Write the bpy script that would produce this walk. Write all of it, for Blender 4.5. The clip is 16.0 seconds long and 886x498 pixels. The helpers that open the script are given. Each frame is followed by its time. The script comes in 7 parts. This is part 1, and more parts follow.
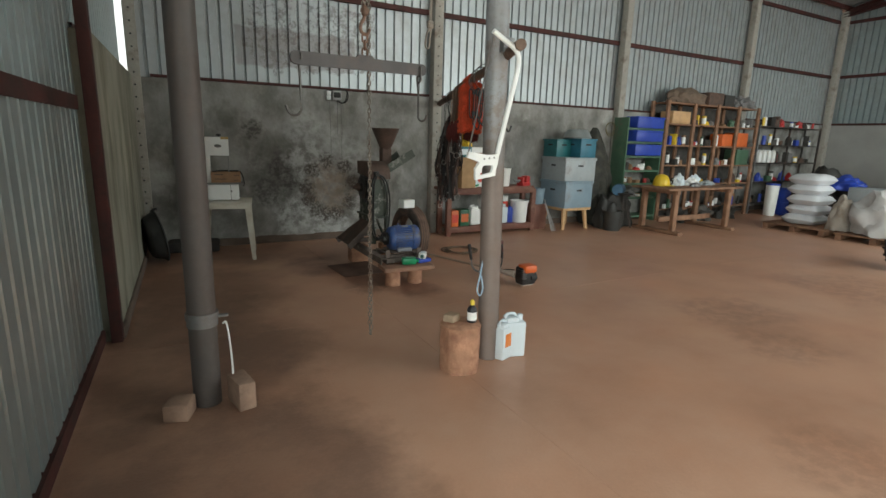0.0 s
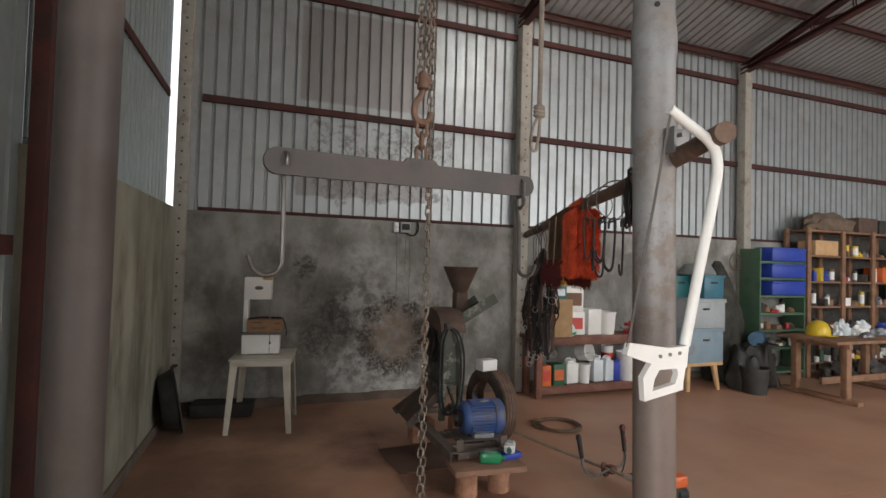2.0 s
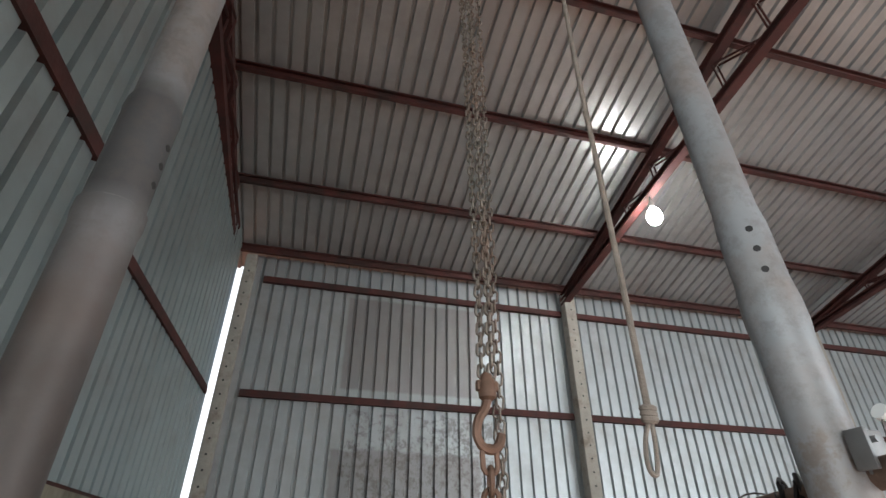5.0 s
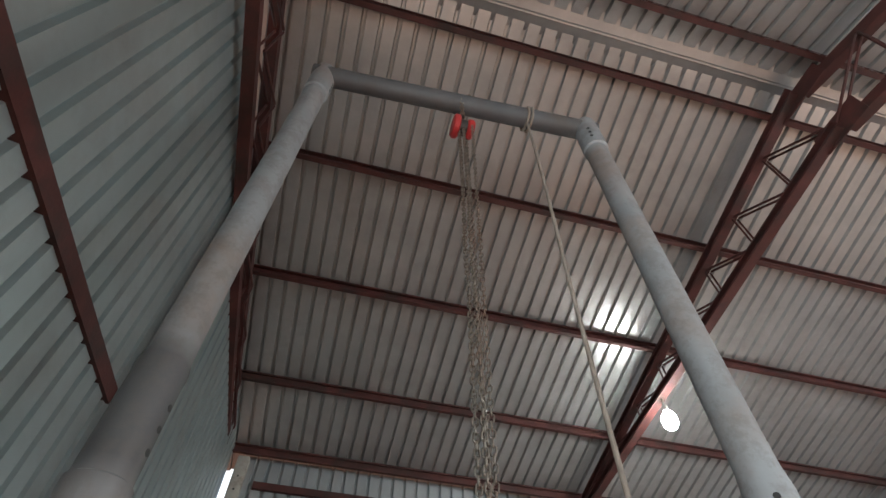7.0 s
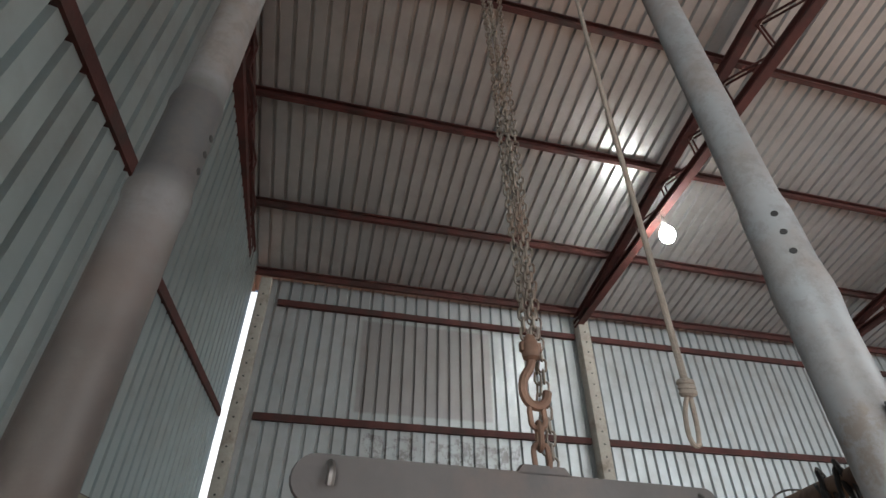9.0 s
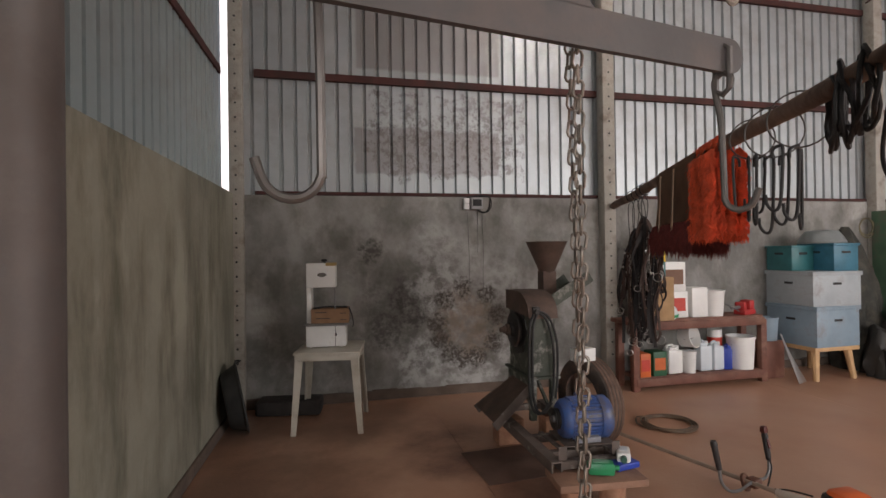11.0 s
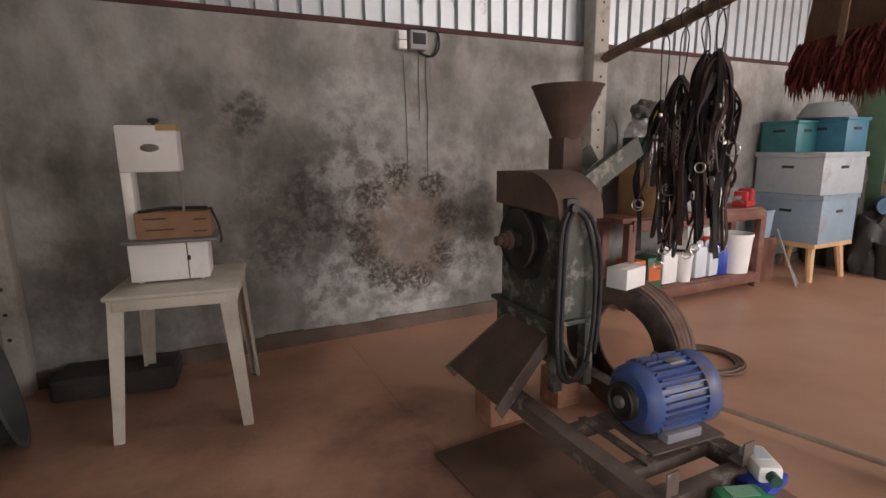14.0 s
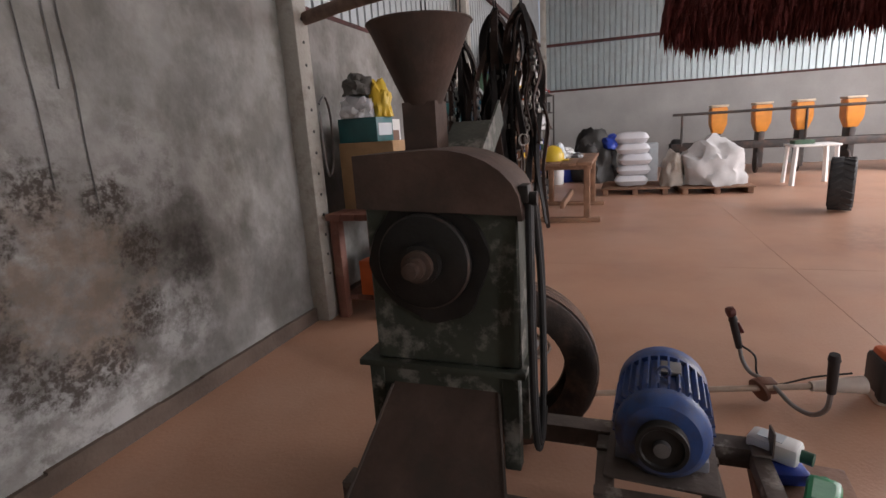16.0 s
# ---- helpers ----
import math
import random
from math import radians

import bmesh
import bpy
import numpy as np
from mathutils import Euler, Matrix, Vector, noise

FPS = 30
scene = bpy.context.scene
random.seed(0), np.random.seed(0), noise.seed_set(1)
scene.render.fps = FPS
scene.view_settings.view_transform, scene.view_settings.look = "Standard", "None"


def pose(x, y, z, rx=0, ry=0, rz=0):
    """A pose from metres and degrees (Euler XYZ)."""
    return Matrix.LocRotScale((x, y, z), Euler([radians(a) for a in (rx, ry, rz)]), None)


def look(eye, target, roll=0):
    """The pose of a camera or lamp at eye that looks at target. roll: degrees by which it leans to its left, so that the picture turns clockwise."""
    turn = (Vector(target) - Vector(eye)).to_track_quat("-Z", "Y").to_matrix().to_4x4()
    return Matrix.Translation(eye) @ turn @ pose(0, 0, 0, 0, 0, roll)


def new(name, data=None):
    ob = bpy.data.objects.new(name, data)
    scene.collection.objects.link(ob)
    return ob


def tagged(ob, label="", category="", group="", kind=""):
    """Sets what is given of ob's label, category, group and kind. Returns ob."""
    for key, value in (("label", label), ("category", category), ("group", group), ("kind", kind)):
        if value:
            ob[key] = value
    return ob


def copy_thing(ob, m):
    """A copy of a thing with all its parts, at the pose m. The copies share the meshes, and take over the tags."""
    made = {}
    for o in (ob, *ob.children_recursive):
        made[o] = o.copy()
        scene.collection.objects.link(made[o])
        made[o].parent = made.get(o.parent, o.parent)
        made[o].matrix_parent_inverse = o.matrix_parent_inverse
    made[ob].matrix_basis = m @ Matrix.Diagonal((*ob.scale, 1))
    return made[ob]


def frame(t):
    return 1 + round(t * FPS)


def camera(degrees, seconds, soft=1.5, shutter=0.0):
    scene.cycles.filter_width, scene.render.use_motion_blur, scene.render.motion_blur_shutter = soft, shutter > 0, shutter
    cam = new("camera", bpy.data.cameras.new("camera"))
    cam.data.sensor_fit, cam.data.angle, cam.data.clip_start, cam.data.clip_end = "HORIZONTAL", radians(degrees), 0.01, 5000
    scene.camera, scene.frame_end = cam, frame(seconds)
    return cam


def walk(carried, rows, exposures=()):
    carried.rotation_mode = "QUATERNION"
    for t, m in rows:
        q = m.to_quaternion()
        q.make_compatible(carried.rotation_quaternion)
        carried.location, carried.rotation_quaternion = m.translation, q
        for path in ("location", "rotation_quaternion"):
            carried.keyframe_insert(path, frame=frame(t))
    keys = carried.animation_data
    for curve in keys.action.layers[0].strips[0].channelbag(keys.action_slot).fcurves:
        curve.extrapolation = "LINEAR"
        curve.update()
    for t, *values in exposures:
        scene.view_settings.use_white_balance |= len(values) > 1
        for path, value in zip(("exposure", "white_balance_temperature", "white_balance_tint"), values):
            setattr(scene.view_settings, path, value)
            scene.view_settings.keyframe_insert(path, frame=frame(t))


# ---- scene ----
cam = camera(82.1, 16.0)
PATH = [
    (0, (0.31, 0.855, 1.559), (1.258, 2.563, 1.134), 1.7),
    (0.5, (0.515, 1.219, 1.622), (1.387, 3.005, 1.398), 1.8),
    (1, (0.634, 1.536, 1.646), (1.412, 3.376, 1.544), 1.9),
    (1.5, (0.78, 1.899, 1.688), (1.509, 3.761, 1.677), 1.6),
    (2, (0.9, 2.255, 1.693), (1.589, 4.132, 1.748), 1.6),
    (2.5, (0.964, 2.578, 1.674), (1.603, 4.472, 1.744), 1.3),
    (3, (1.009, 2.78, 1.711), (1.621, 4.681, 1.812), 0.9),
    (3.5, (1.032, 2.815, 1.771), (1.610, 4.711, 2.04), 0.7),
    (4, (1.022, 2.776, 1.846), (1.561, 4.63, 2.368), 0.4),
    (4.5, (0.988, 2.724, 1.889), (1.479, 4.486, 2.698), 0.2),
    (5, (0.990, 2.688, 1.912), (1.424, 4.331, 2.967), 0.2),
    (7.5, (0.938, 2.523, 2.094), (1.225, 3.708, 3.68), 1.5),
    (8, (0.930, 2.653, 1.985), (1.223, 3.853, 3.558), 1.4),
    (8.5, (0.929, 2.728, 1.867), (1.272, 4.123, 3.259), 0.7),
    (9, (0.931, 2.755, 1.776), (1.321, 4.334, 2.94), 0.2),
    (9.5, (0.923, 2.753, 1.736), (1.361, 4.509, 2.588), -0.1),
    (10, (0.936, 2.773, 1.681), (1.398, 4.648, 2.200), -0.5),
    (12.5, (1.135, 3.605, 1.392), (1.574, 5.532, 1.085), -0.6),
    (13, (1.226, 4.018, 1.321), (1.693, 5.936, 0.998), -0.8),
    (13.5, (1.155, 4.438, 1.354), (1.809, 6.295, 1.001), -0.6),
    (14, (1.136, 4.86, 1.362), (1.982, 6.631, 0.978), -0.7),
    (14.5, (1.164, 5.257, 1.302), (2.283, 6.869, 0.916), -0.7),
    (15, (1.14, 5.585, 1.336), (2.532, 6.951, 0.89), -2.6),
    (15.5, (1.124, 5.897, 1.312), (2.738, 6.984, 0.852), -3.3),
    (16, (1.137, 6.3, 1.309), (2.973, 6.954, 0.861), -3.6),
]
walk(cam, [(t, look(eye, target, roll)) for t, eye, target, roll in PATH],
     [(0, -0.5, 6650, -1), (1.5, -0.50, 6850, 8), (3.5, -0.36, 6900, 12), (5, -0.24, 6300, 6), (8, -0.06, 6250, 4), (10, -0.44, 6750, 11), (12.5, -0.10, 7400, 23), (14.5, 0.12, 7100, 21), (16, -0.12, 6800, 20)])

# ---- world, sun, lamps ----
world = bpy.data.worlds.new("sky")
scene.world = world
world.use_nodes = True
_nt = world.node_tree
_sky = _nt.nodes.new("ShaderNodeTexSky")
_sky.sky_type = "NISHITA"
_sky.sun_disc = False
_sky.sun_elevation = radians(70)
_sky.sun_rotation = radians(160)
_sky.air_density = 1.0
_sky.dust_density = 7.0
_sky.ozone_density = 0.3
_bg = _nt.nodes["Background"]
_bg.inputs["Strength"].default_value = 0.15
_nt.links.new(_sky.outputs[0], _bg.inputs["Color"])
_sun = bpy.data.lights.new("sun", "SUN")
_sun.energy, _sun.angle, _sun.color = 0.6, radians(25), (1.0, 0.95, 0.88)
_sun_ob = new("sun", _sun)
_sun_ob.matrix_world = look((5, -5, 14), (6, 0, 0))
# area lamp added for daylight through an assumed, unseen open long side
_day = bpy.data.lights.new("daylight", "AREA")
_day.shape, _day.size, _day.size_y, _day.energy, _day.color = "RECTANGLE", 8.2, 3.4, 860, (0.93, 0.97, 1.0)
_day_ob = new("daylight", _day)
_day_ob.matrix_world = look((10.3, -1.8, 3.0), (9.6, 3.6, 0.9))
# lamp added for daylight through an assumed tall doorway in the near gable wall
_door = bpy.data.lights.new("door_daylight", "AREA")
_door.shape, _door.size, _door.size_y, _door.energy, _door.color = "RECTANGLE", 1.9, 3.1, 400, (0.95, 0.98, 1.0)
_door_ob = new("door_daylight", _door)
_door_ob.matrix_world = look((-0.62, -0.15, 1.65), (3.0, 0.6, 1.2))


# pale overcast sky low over the fields beyond the near gable
HAZE = bpy.data.materials.new("overcast_haze")
HAZE.use_nodes = True
_hz = HAZE.node_tree.nodes["Principled BSDF"]
_hz.inputs["Base Color"].default_value = (0.8, 0.82, 0.85, 1)
_hz.inputs["Emission Color"].default_value = (0.90, 0.95, 1.0, 1)
_hz.inputs["Emission Strength"].default_value = 1.3

# ---- materials ----
def mat(name, col, rough=0.6, metal=0.0, var=0.18, scale=6.0, bump=0.15, bscale=70.0, dirt=None, dirt_amt=0.45, dirt_scale=3.0, spread=0.1, rnd=0.0, coat=0.0, alpha=None, stretch=(1, 1, 1)):
    m = bpy.data.materials.new(name)
    m.use_nodes = True
    nt = m.node_tree
    n, l = nt.nodes, nt.links
    b = n["Principled BSDF"]
    b.inputs["Roughness"].default_value = rough
    b.inputs["Metallic"].default_value = metal
    b.inputs["Coat Weight"].default_value = coat
    tc = n.new("ShaderNodeTexCoord")
    n1 = n.new("ShaderNodeTexNoise")
    n1.inputs["Scale"].default_value = scale
    n1.inputs["Detail"].default_value = 5
    n2 = n.new("ShaderNodeTexNoise")
    n2.inputs["Scale"].default_value = bscale
    n2.inputs["Detail"].default_value = 4
    l.new(tc.outputs["Object"], n1.inputs["Vector"])
    l.new(tc.outputs["Object"], n2.inputs["Vector"])
    mx = n.new("ShaderNodeMix")
    mx.data_type = "RGBA"
    mx.inputs["A"].default_value = (*[c * (1 - var) for c in col], 1)
    mx.inputs["B"].default_value = (*[min(1, c * (1 + var)) for c in col], 1)
    add = n.new("ShaderNodeMath")
    add.operation = "MULTIPLY_ADD"
    add.inputs[1].default_value = 0.35
    l.new(n2.outputs["Fac"], add.inputs[0])
    sc = n.new("ShaderNodeMath")
    sc.operation = "MULTIPLY_ADD"
    sc.inputs[1].default_value, sc.inputs[2].default_value = 2.2, -0.85
    l.new(n1.outputs["Fac"], sc.inputs[0])
    l.new(sc.outputs[0], add.inputs[2])
    l.new(add.outputs[0], mx.inputs["Factor"])
    out = mx.outputs["Result"]
    if dirt:
        n3 = n.new("ShaderNodeTexNoise")
        n3.inputs["Scale"].default_value = dirt_scale
        n3.inputs["Detail"].default_value = 8
        n3.inputs["Roughness"].default_value = 0.65
        mp = n.new("ShaderNodeMapping")
        mp.inputs["Scale"].default_value = stretch
        l.new(tc.outputs["Object"], mp.inputs["Vector"])
        l.new(mp.outputs[0], n3.inputs["Vector"])
        mr = n.new("ShaderNodeMapRange")
        mr.inputs["From Min"].default_value = 1 - dirt_amt - spread
        mr.inputs["From Max"].default_value = 1 - dirt_amt + spread
        l.new(n3.outputs["Fac"], mr.inputs["Value"])
        m2 = n.new("ShaderNodeMix")
        m2.data_type = "RGBA"
        m2.inputs["B"].default_value = (*dirt, 1)
        l.new(out, m2.inputs["A"])
        l.new(mr.outputs[0], m2.inputs["Factor"])
        out = m2.outputs["Result"]
        if metal > 0:
            mm = n.new("ShaderNodeMath")
            mm.operation = "MULTIPLY_ADD"
            mm.inputs[1].default_value, mm.inputs[2].default_value = -metal * 0.8, metal
            l.new(mr.outputs[0], mm.inputs[0])
            l.new(mm.outputs[0], b.inputs["Metallic"])
    if rnd:
        oi = n.new("ShaderNodeObjectInfo")
        hs = n.new("ShaderNodeHueSaturation")
        ma = n.new("ShaderNodeMath")
        ma.operation = "MULTIPLY_ADD"
        ma.inputs[1].default_value, ma.inputs[2].default_value = 2 * rnd, 1 - rnd
        l.new(oi.outputs["Random"], ma.inputs[0])
        l.new(ma.outputs[0], hs.inputs["Value"])
        l.new(out, hs.inputs["Color"])
        out = hs.outputs["Color"]
    l.new(out, b.inputs["Base Color"])
    if bump:
        bp = n.new("ShaderNodeBump")
        bp.inputs["Strength"].default_value = bump
        bp.inputs["Distance"].default_value = 0.01
        l.new(n2.outputs["Fac"], bp.inputs["Height"])
        l.new(bp.outputs[0], b.inputs["Normal"])
    if alpha is not None:
        b.inputs["Transmission Weight"].default_value = alpha
    return m


def spots(m, blobs, col, noise_scale=2.5, grain=14.0, strength=0.9, least=0.12):
    """Adds stains and painted floor shade to a material: blobs of (x, y, z, radius, amount) in object space, broken up
    by noise.
    """
    nt = m.node_tree
    n, l = nt.nodes, nt.links
    b = n["Principled BSDF"]
    src = b.inputs["Base Color"].links[0].from_socket
    tc = n.new("ShaderNodeTexCoord")
    wob = n.new("ShaderNodeTexNoise")
    wob.inputs["Scale"].default_value = noise_scale
    wob.inputs["Detail"].default_value = 6
    wob.inputs["Roughness"].default_value = 0.7
    l.new(tc.outputs["Object"], wob.inputs["Vector"])
    gr = n.new("ShaderNodeTexNoise")
    gr.inputs["Scale"].default_value = grain
    gr.inputs["Detail"].default_value = 6
    gr.inputs["Roughness"].default_value = 0.7
    l.new(tc.outputs["Object"], gr.inputs["Vector"])
    total = None
    for x, y, z, r, a in blobs:
        d = n.new("ShaderNodeVectorMath")
        d.operation = "DISTANCE"
        d.inputs[1].default_value = (x, y, z)
        l.new(tc.outputs["Object"], d.inputs[0])
        ad = n.new("ShaderNodeMath")
        ad.operation = "MULTIPLY_ADD"
        ad.inputs[1].default_value = r * 2.0
        l.new(wob.outputs["Fac"], ad.inputs[0])
        l.new(d.outputs["Value"], ad.inputs[2])
        mr = n.new("ShaderNodeMapRange")
        mr.inputs["From Min"].default_value = r * 2.22
        mr.inputs["From Max"].default_value = r * 1.70
        mr.inputs["To Max"].default_value = a
        l.new(ad.outputs[0], mr.inputs["Value"])
        if total is None:
            total = mr.outputs[0]
        else:
            mxm = n.new("ShaderNodeMath")
            mxm.operation = "MAXIMUM"
            l.new(total, mxm.inputs[0])
            l.new(mr.outputs[0], mxm.inputs[1])
            total = mxm.outputs[0]
    g2 = n.new("ShaderNodeMapRange")
    g2.inputs["From Min"].default_value, g2.inputs["From Max"].default_value = 0.40, 0.56
    g2.inputs["To Min"].default_value = least
    l.new(gr.outputs["Fac"], g2.inputs["Value"])
    mu = n.new("ShaderNodeMath")
    mu.operation = "MULTIPLY"
    l.new(total, mu.inputs[0])
    l.new(g2.outputs[0], mu.inputs[1])
    m2 = n.new("ShaderNodeMix")
    m2.data_type = "RGBA"
    m2.inputs["B"].default_value = (*col, 1)
    st = n.new("ShaderNodeMath")
    st.operation = "MULTIPLY"
    st.inputs[1].default_value = strength
    l.new(mu.outputs[0], st.inputs[0])
    l.new(st.outputs[0], m2.inputs["Factor"])
    l.new(src, m2.inputs["A"])
    l.new(m2.outputs["Result"], b.inputs["Base Color"])
    return m


ZINC = mat("galvanised_sheet", (0.38, 0.44, 0.445), 0.36, 0.65, 0.10, 1.2, 0.05, 9, dirt=(0.22, 0.20, 0.18), dirt_amt=0.34, dirt_scale=1.3, spread=0.2, rnd=0.06)
ZINC_ROOF = mat("roof_sheet", (0.46, 0.46, 0.455), 0.34, 0.65, 0.10, 1.0, 0.04, 8, dirt=(0.20, 0.175, 0.155), dirt_amt=0.36, dirt_scale=0.9, spread=0.2, rnd=0.05)
ZINC_BACK = mat("galvanised_sheet_patchy", (0.44, 0.47, 0.48), 0.46, 0.65, 0.10, 1.2, 0.05, 9, dirt=(0.22, 0.20, 0.18), dirt_amt=0.34, dirt_scale=1.3, spread=0.2)
REDOX = mat("red_oxide_paint", (0.062, 0.015, 0.012), 0.75, 0.0, 0.35, 5, 0.15, 60, dirt=(0.028, 0.014, 0.011), dirt_amt=0.42, dirt_scale=4)
PLASTER = mat("cement_render", (0.305, 0.298, 0.282), 0.9, 0.0, 0.2, 2.2, 0.45, 26, dirt=(0.175, 0.168, 0.15), dirt_amt=0.47, dirt_scale=2.6, spread=0.10, stretch=(1, 1, 0.75))
PLASTER_LEFT = mat("cement_render_mossy", (0.310, 0.296, 0.236), 0.9, 0.0, 0.2, 1.2, 0.35, 30, dirt=(0.14, 0.133, 0.097), dirt_amt=0.44, dirt_scale=2.4, spread=0.10, stretch=(1, 1, 0.28))
EASTW = mat("pale_far_render", (0.33, 0.325, 0.31), 0.9, 0, 0.12, 1.5, 0.2, 20)
CONC = mat("precast_concrete", (0.38, 0.36, 0.32), 0.9, 0.0, 0.2, 5, 0.4, 50, dirt=(0.22, 0.19, 0.16), dirt_amt=0.42, dirt_scale=5)
FLOOR = mat("red_dusted_concrete", (0.45, 0.235, 0.148), 0.40, 0.0, 0.20, 1.1, 0.18, 55, dirt=(0.52, 0.32, 0.225), dirt_amt=0.45, dirt_scale=0.8, spread=0.22)
SOIL = mat("red_soil", (0.28, 0.13, 0.08), 0.95, 0.0, 0.25, 0.6, 0.4, 12)
FOOT = mat("dirty_footing", (0.13, 0.095, 0.075), 0.9, 0.0, 0.3, 4, 0.4, 40)
PIPE = mat("grey_steel_pipe", (0.30, 0.31, 0.32), 0.58, 0.3, 0.10, 4, 0.06, 40, dirt=(0.24, 0.18, 0.15), dirt_amt=0.40, dirt_scale=2.2, spread=0.14)
STEEL = mat("bare_grey_steel", (0.24, 0.235, 0.235), 0.5, 0.55, 0.15, 6, 0.06, 60, dirt=(0.16, 0.12, 0.10), dirt_amt=0.36, dirt_scale=5)
DARKM = mat("dark_iron", (0.055, 0.05, 0.047), 0.55, 0.4, 0.25, 9, 0.12, 60, dirt=(0.10, 0.06, 0.045), dirt_amt=0.42, dirt_scale=6)
BLACK = mat("black_rubber", (0.022, 0.021, 0.021), 0.7, 0.0, 0.3, 12, 0.1, 90)


# ---- mesh helpers ----
def thing(name, label, category, m=None, group="", kind=""):
    ob = new(name)
    ob.empty_display_size = 0.1
    ob.matrix_basis = m if m is not None else Matrix()
    return tagged(ob, label, category, group, kind)


def finish(bm, name, material, smooth=False):
    me = bpy.data.meshes.new(name)
    bmesh.ops.recalc_face_normals(bm, faces=bm.faces)
    bm.to_mesh(me)
    bm.free()
    for mt in (material if isinstance(material, (list, tuple)) else [material]):
        me.materials.append(mt)
    if smooth:
        for p in me.polygons:
            p.use_smooth = True
        me.set_sharp_from_angle(angle=radians(40))
    return me


def part(name, bm, material, parent, label="", smooth=True):
    ob = new(name, finish(bm, name, material, smooth))
    ob.parent = parent
    return tagged(ob, label)


def solid(name, bm, material, label, category, m=None, group="", kind="", smooth=True):
    ob = new(name, finish(bm, name, material, smooth))
    if m is not None:
        ob.matrix_basis = m
    return tagged(ob, label, category, group, kind)


def B():
    return bmesh.new()


def box(bm, c, s, bev=0.0, m=None):
    """A box of size s about c, with rounded edges; m turns it about c."""
    r = bmesh.ops.create_cube(bm, size=1.0)
    vs = r["verts"]
    mt = Matrix.Translation(c) @ (m if m is not None else Matrix()) @ Matrix.Diagonal((*s, 1))
    bmesh.ops.transform(bm, matrix=mt, verts=vs)
    if bev:
        es = list({e for v in vs for e in v.link_edges})
        bmesh.ops.bevel(bm, geom=es, offset=bev, segments=2, profile=0.5, affect="EDGES")
    return bm


def rod(bm, a, b, r, r2=None, seg=10, cap=True):
    """A round bar from a to b."""
    a, b = Vector(a), Vector(b)
    d = b - a
    q = d.to_track_quat("Z", "Y").to_matrix().to_4x4()
    bmesh.ops.create_cone(bm, cap_ends=cap, segments=seg, radius1=r, radius2=r if r2 is None else r2, depth=d.length, matrix=Matrix.Translation((a + b) / 2) @ q)
    return bm


def bar(bm, a, b, w, h, up=(0, 0, 1), bev=0.0):
    """A rectangular bar from a to b, w across and h deep."""
    a, b = Vector(a), Vector(b)
    d = (b - a)
    z = d.normalized()
    x = z.cross(Vector(up))
    if x.length < 1e-4:
        x = z.cross(Vector((1, 0, 0)))
    x.normalize()
    y = z.cross(x)
    rot = Matrix((x, y, z)).transposed().to_4x4()
    return box(bm, (a + b) / 2, (w, h, d.length), bev, rot)


def tube(bm, pts, r, seg=6, closed=False):
    """A round tube along points."""
    pts = [Vector(p) for p in pts]
    n = len(pts)
    rings = []
    prev = None
    for i, p in enumerate(pts):
        t = (pts[(i + 1) % n] - pts[i - 1]) if closed else (pts[min(i + 1, n - 1)] - pts[max(i - 1, 0)])
        t.normalize()
        if prev is None:
            x = t.cross(Vector((0, 0, 1)))
            if x.length < 0.05:
                x = t.cross(Vector((1, 0, 0)))
        else:
            x = prev - t * prev.dot(t)
        x.normalize()
        prev = x
        y = t.cross(x)
        rr = r[i] if isinstance(r, (list, tuple)) else r
        rings.append([bm.verts.new(p + (x * math.cos(k * 2 * math.pi / seg) + y * math.sin(k * 2 * math.pi / seg)) * rr) for k in range(seg)])
    for i in range(n if closed else n - 1):
        a, b = rings[i], rings[(i + 1) % n]
        for k in range(seg):
            bm.faces.new((a[k], a[(k + 1) % seg], b[(k + 1) % seg], b[k]))
    if not closed:
        bm.faces.new(rings[0][::-1])
        bm.faces.new(rings[-1])
    return bm


def lathe(bm, prof, seg=20, m=None, close=True):
    """A turned body: prof lists (radius, height) from the bottom up."""
    rings = []
    for r, z in prof:
        rings.append([bm.verts.new((m or Matrix()) @ Vector((r * math.cos(2 * math.pi * k / seg), r * math.sin(2 * math.pi * k / seg), z))) for k in range(seg)])
    for a, b in zip(rings, rings[1:]):
        for k in range(seg):
            bm.faces.new((a[k], a[(k + 1) % seg], b[(k + 1) % seg], b[k]))
    if close:
        bm.faces.new(rings[0][::-1])
        bm.faces.new(rings[-1])
    return bm


def prism(bm, poly, depth, m):
    """A flat outline of (x, y) pulled out by depth along z, then set by m."""
    a = [bm.verts.new(m @ Vector((x, y, 0))) for x, y in poly]
    b = [bm.verts.new(m @ Vector((x, y, depth))) for x, y in poly]
    n = len(poly)
    bm.faces.new(a[::-1])
    bm.faces.new(b)
    for i in range(n):
        bm.faces.new((a[i], a[(i + 1) % n], b[(i + 1) % n], b[i]))
    return bm


def arc(c, r, a0, a1, n, u=(1, 0, 0), v=(0, 0, 1)):
    c, u, v = Vector(c), Vector(u), Vector(v)
    return [c + u * r * math.cos(radians(a0 + (a1 - a0) * i / n)) + v * r * math.sin(radians(a0 + (a1 - a0) * i / n)) for i in range(n + 1)]


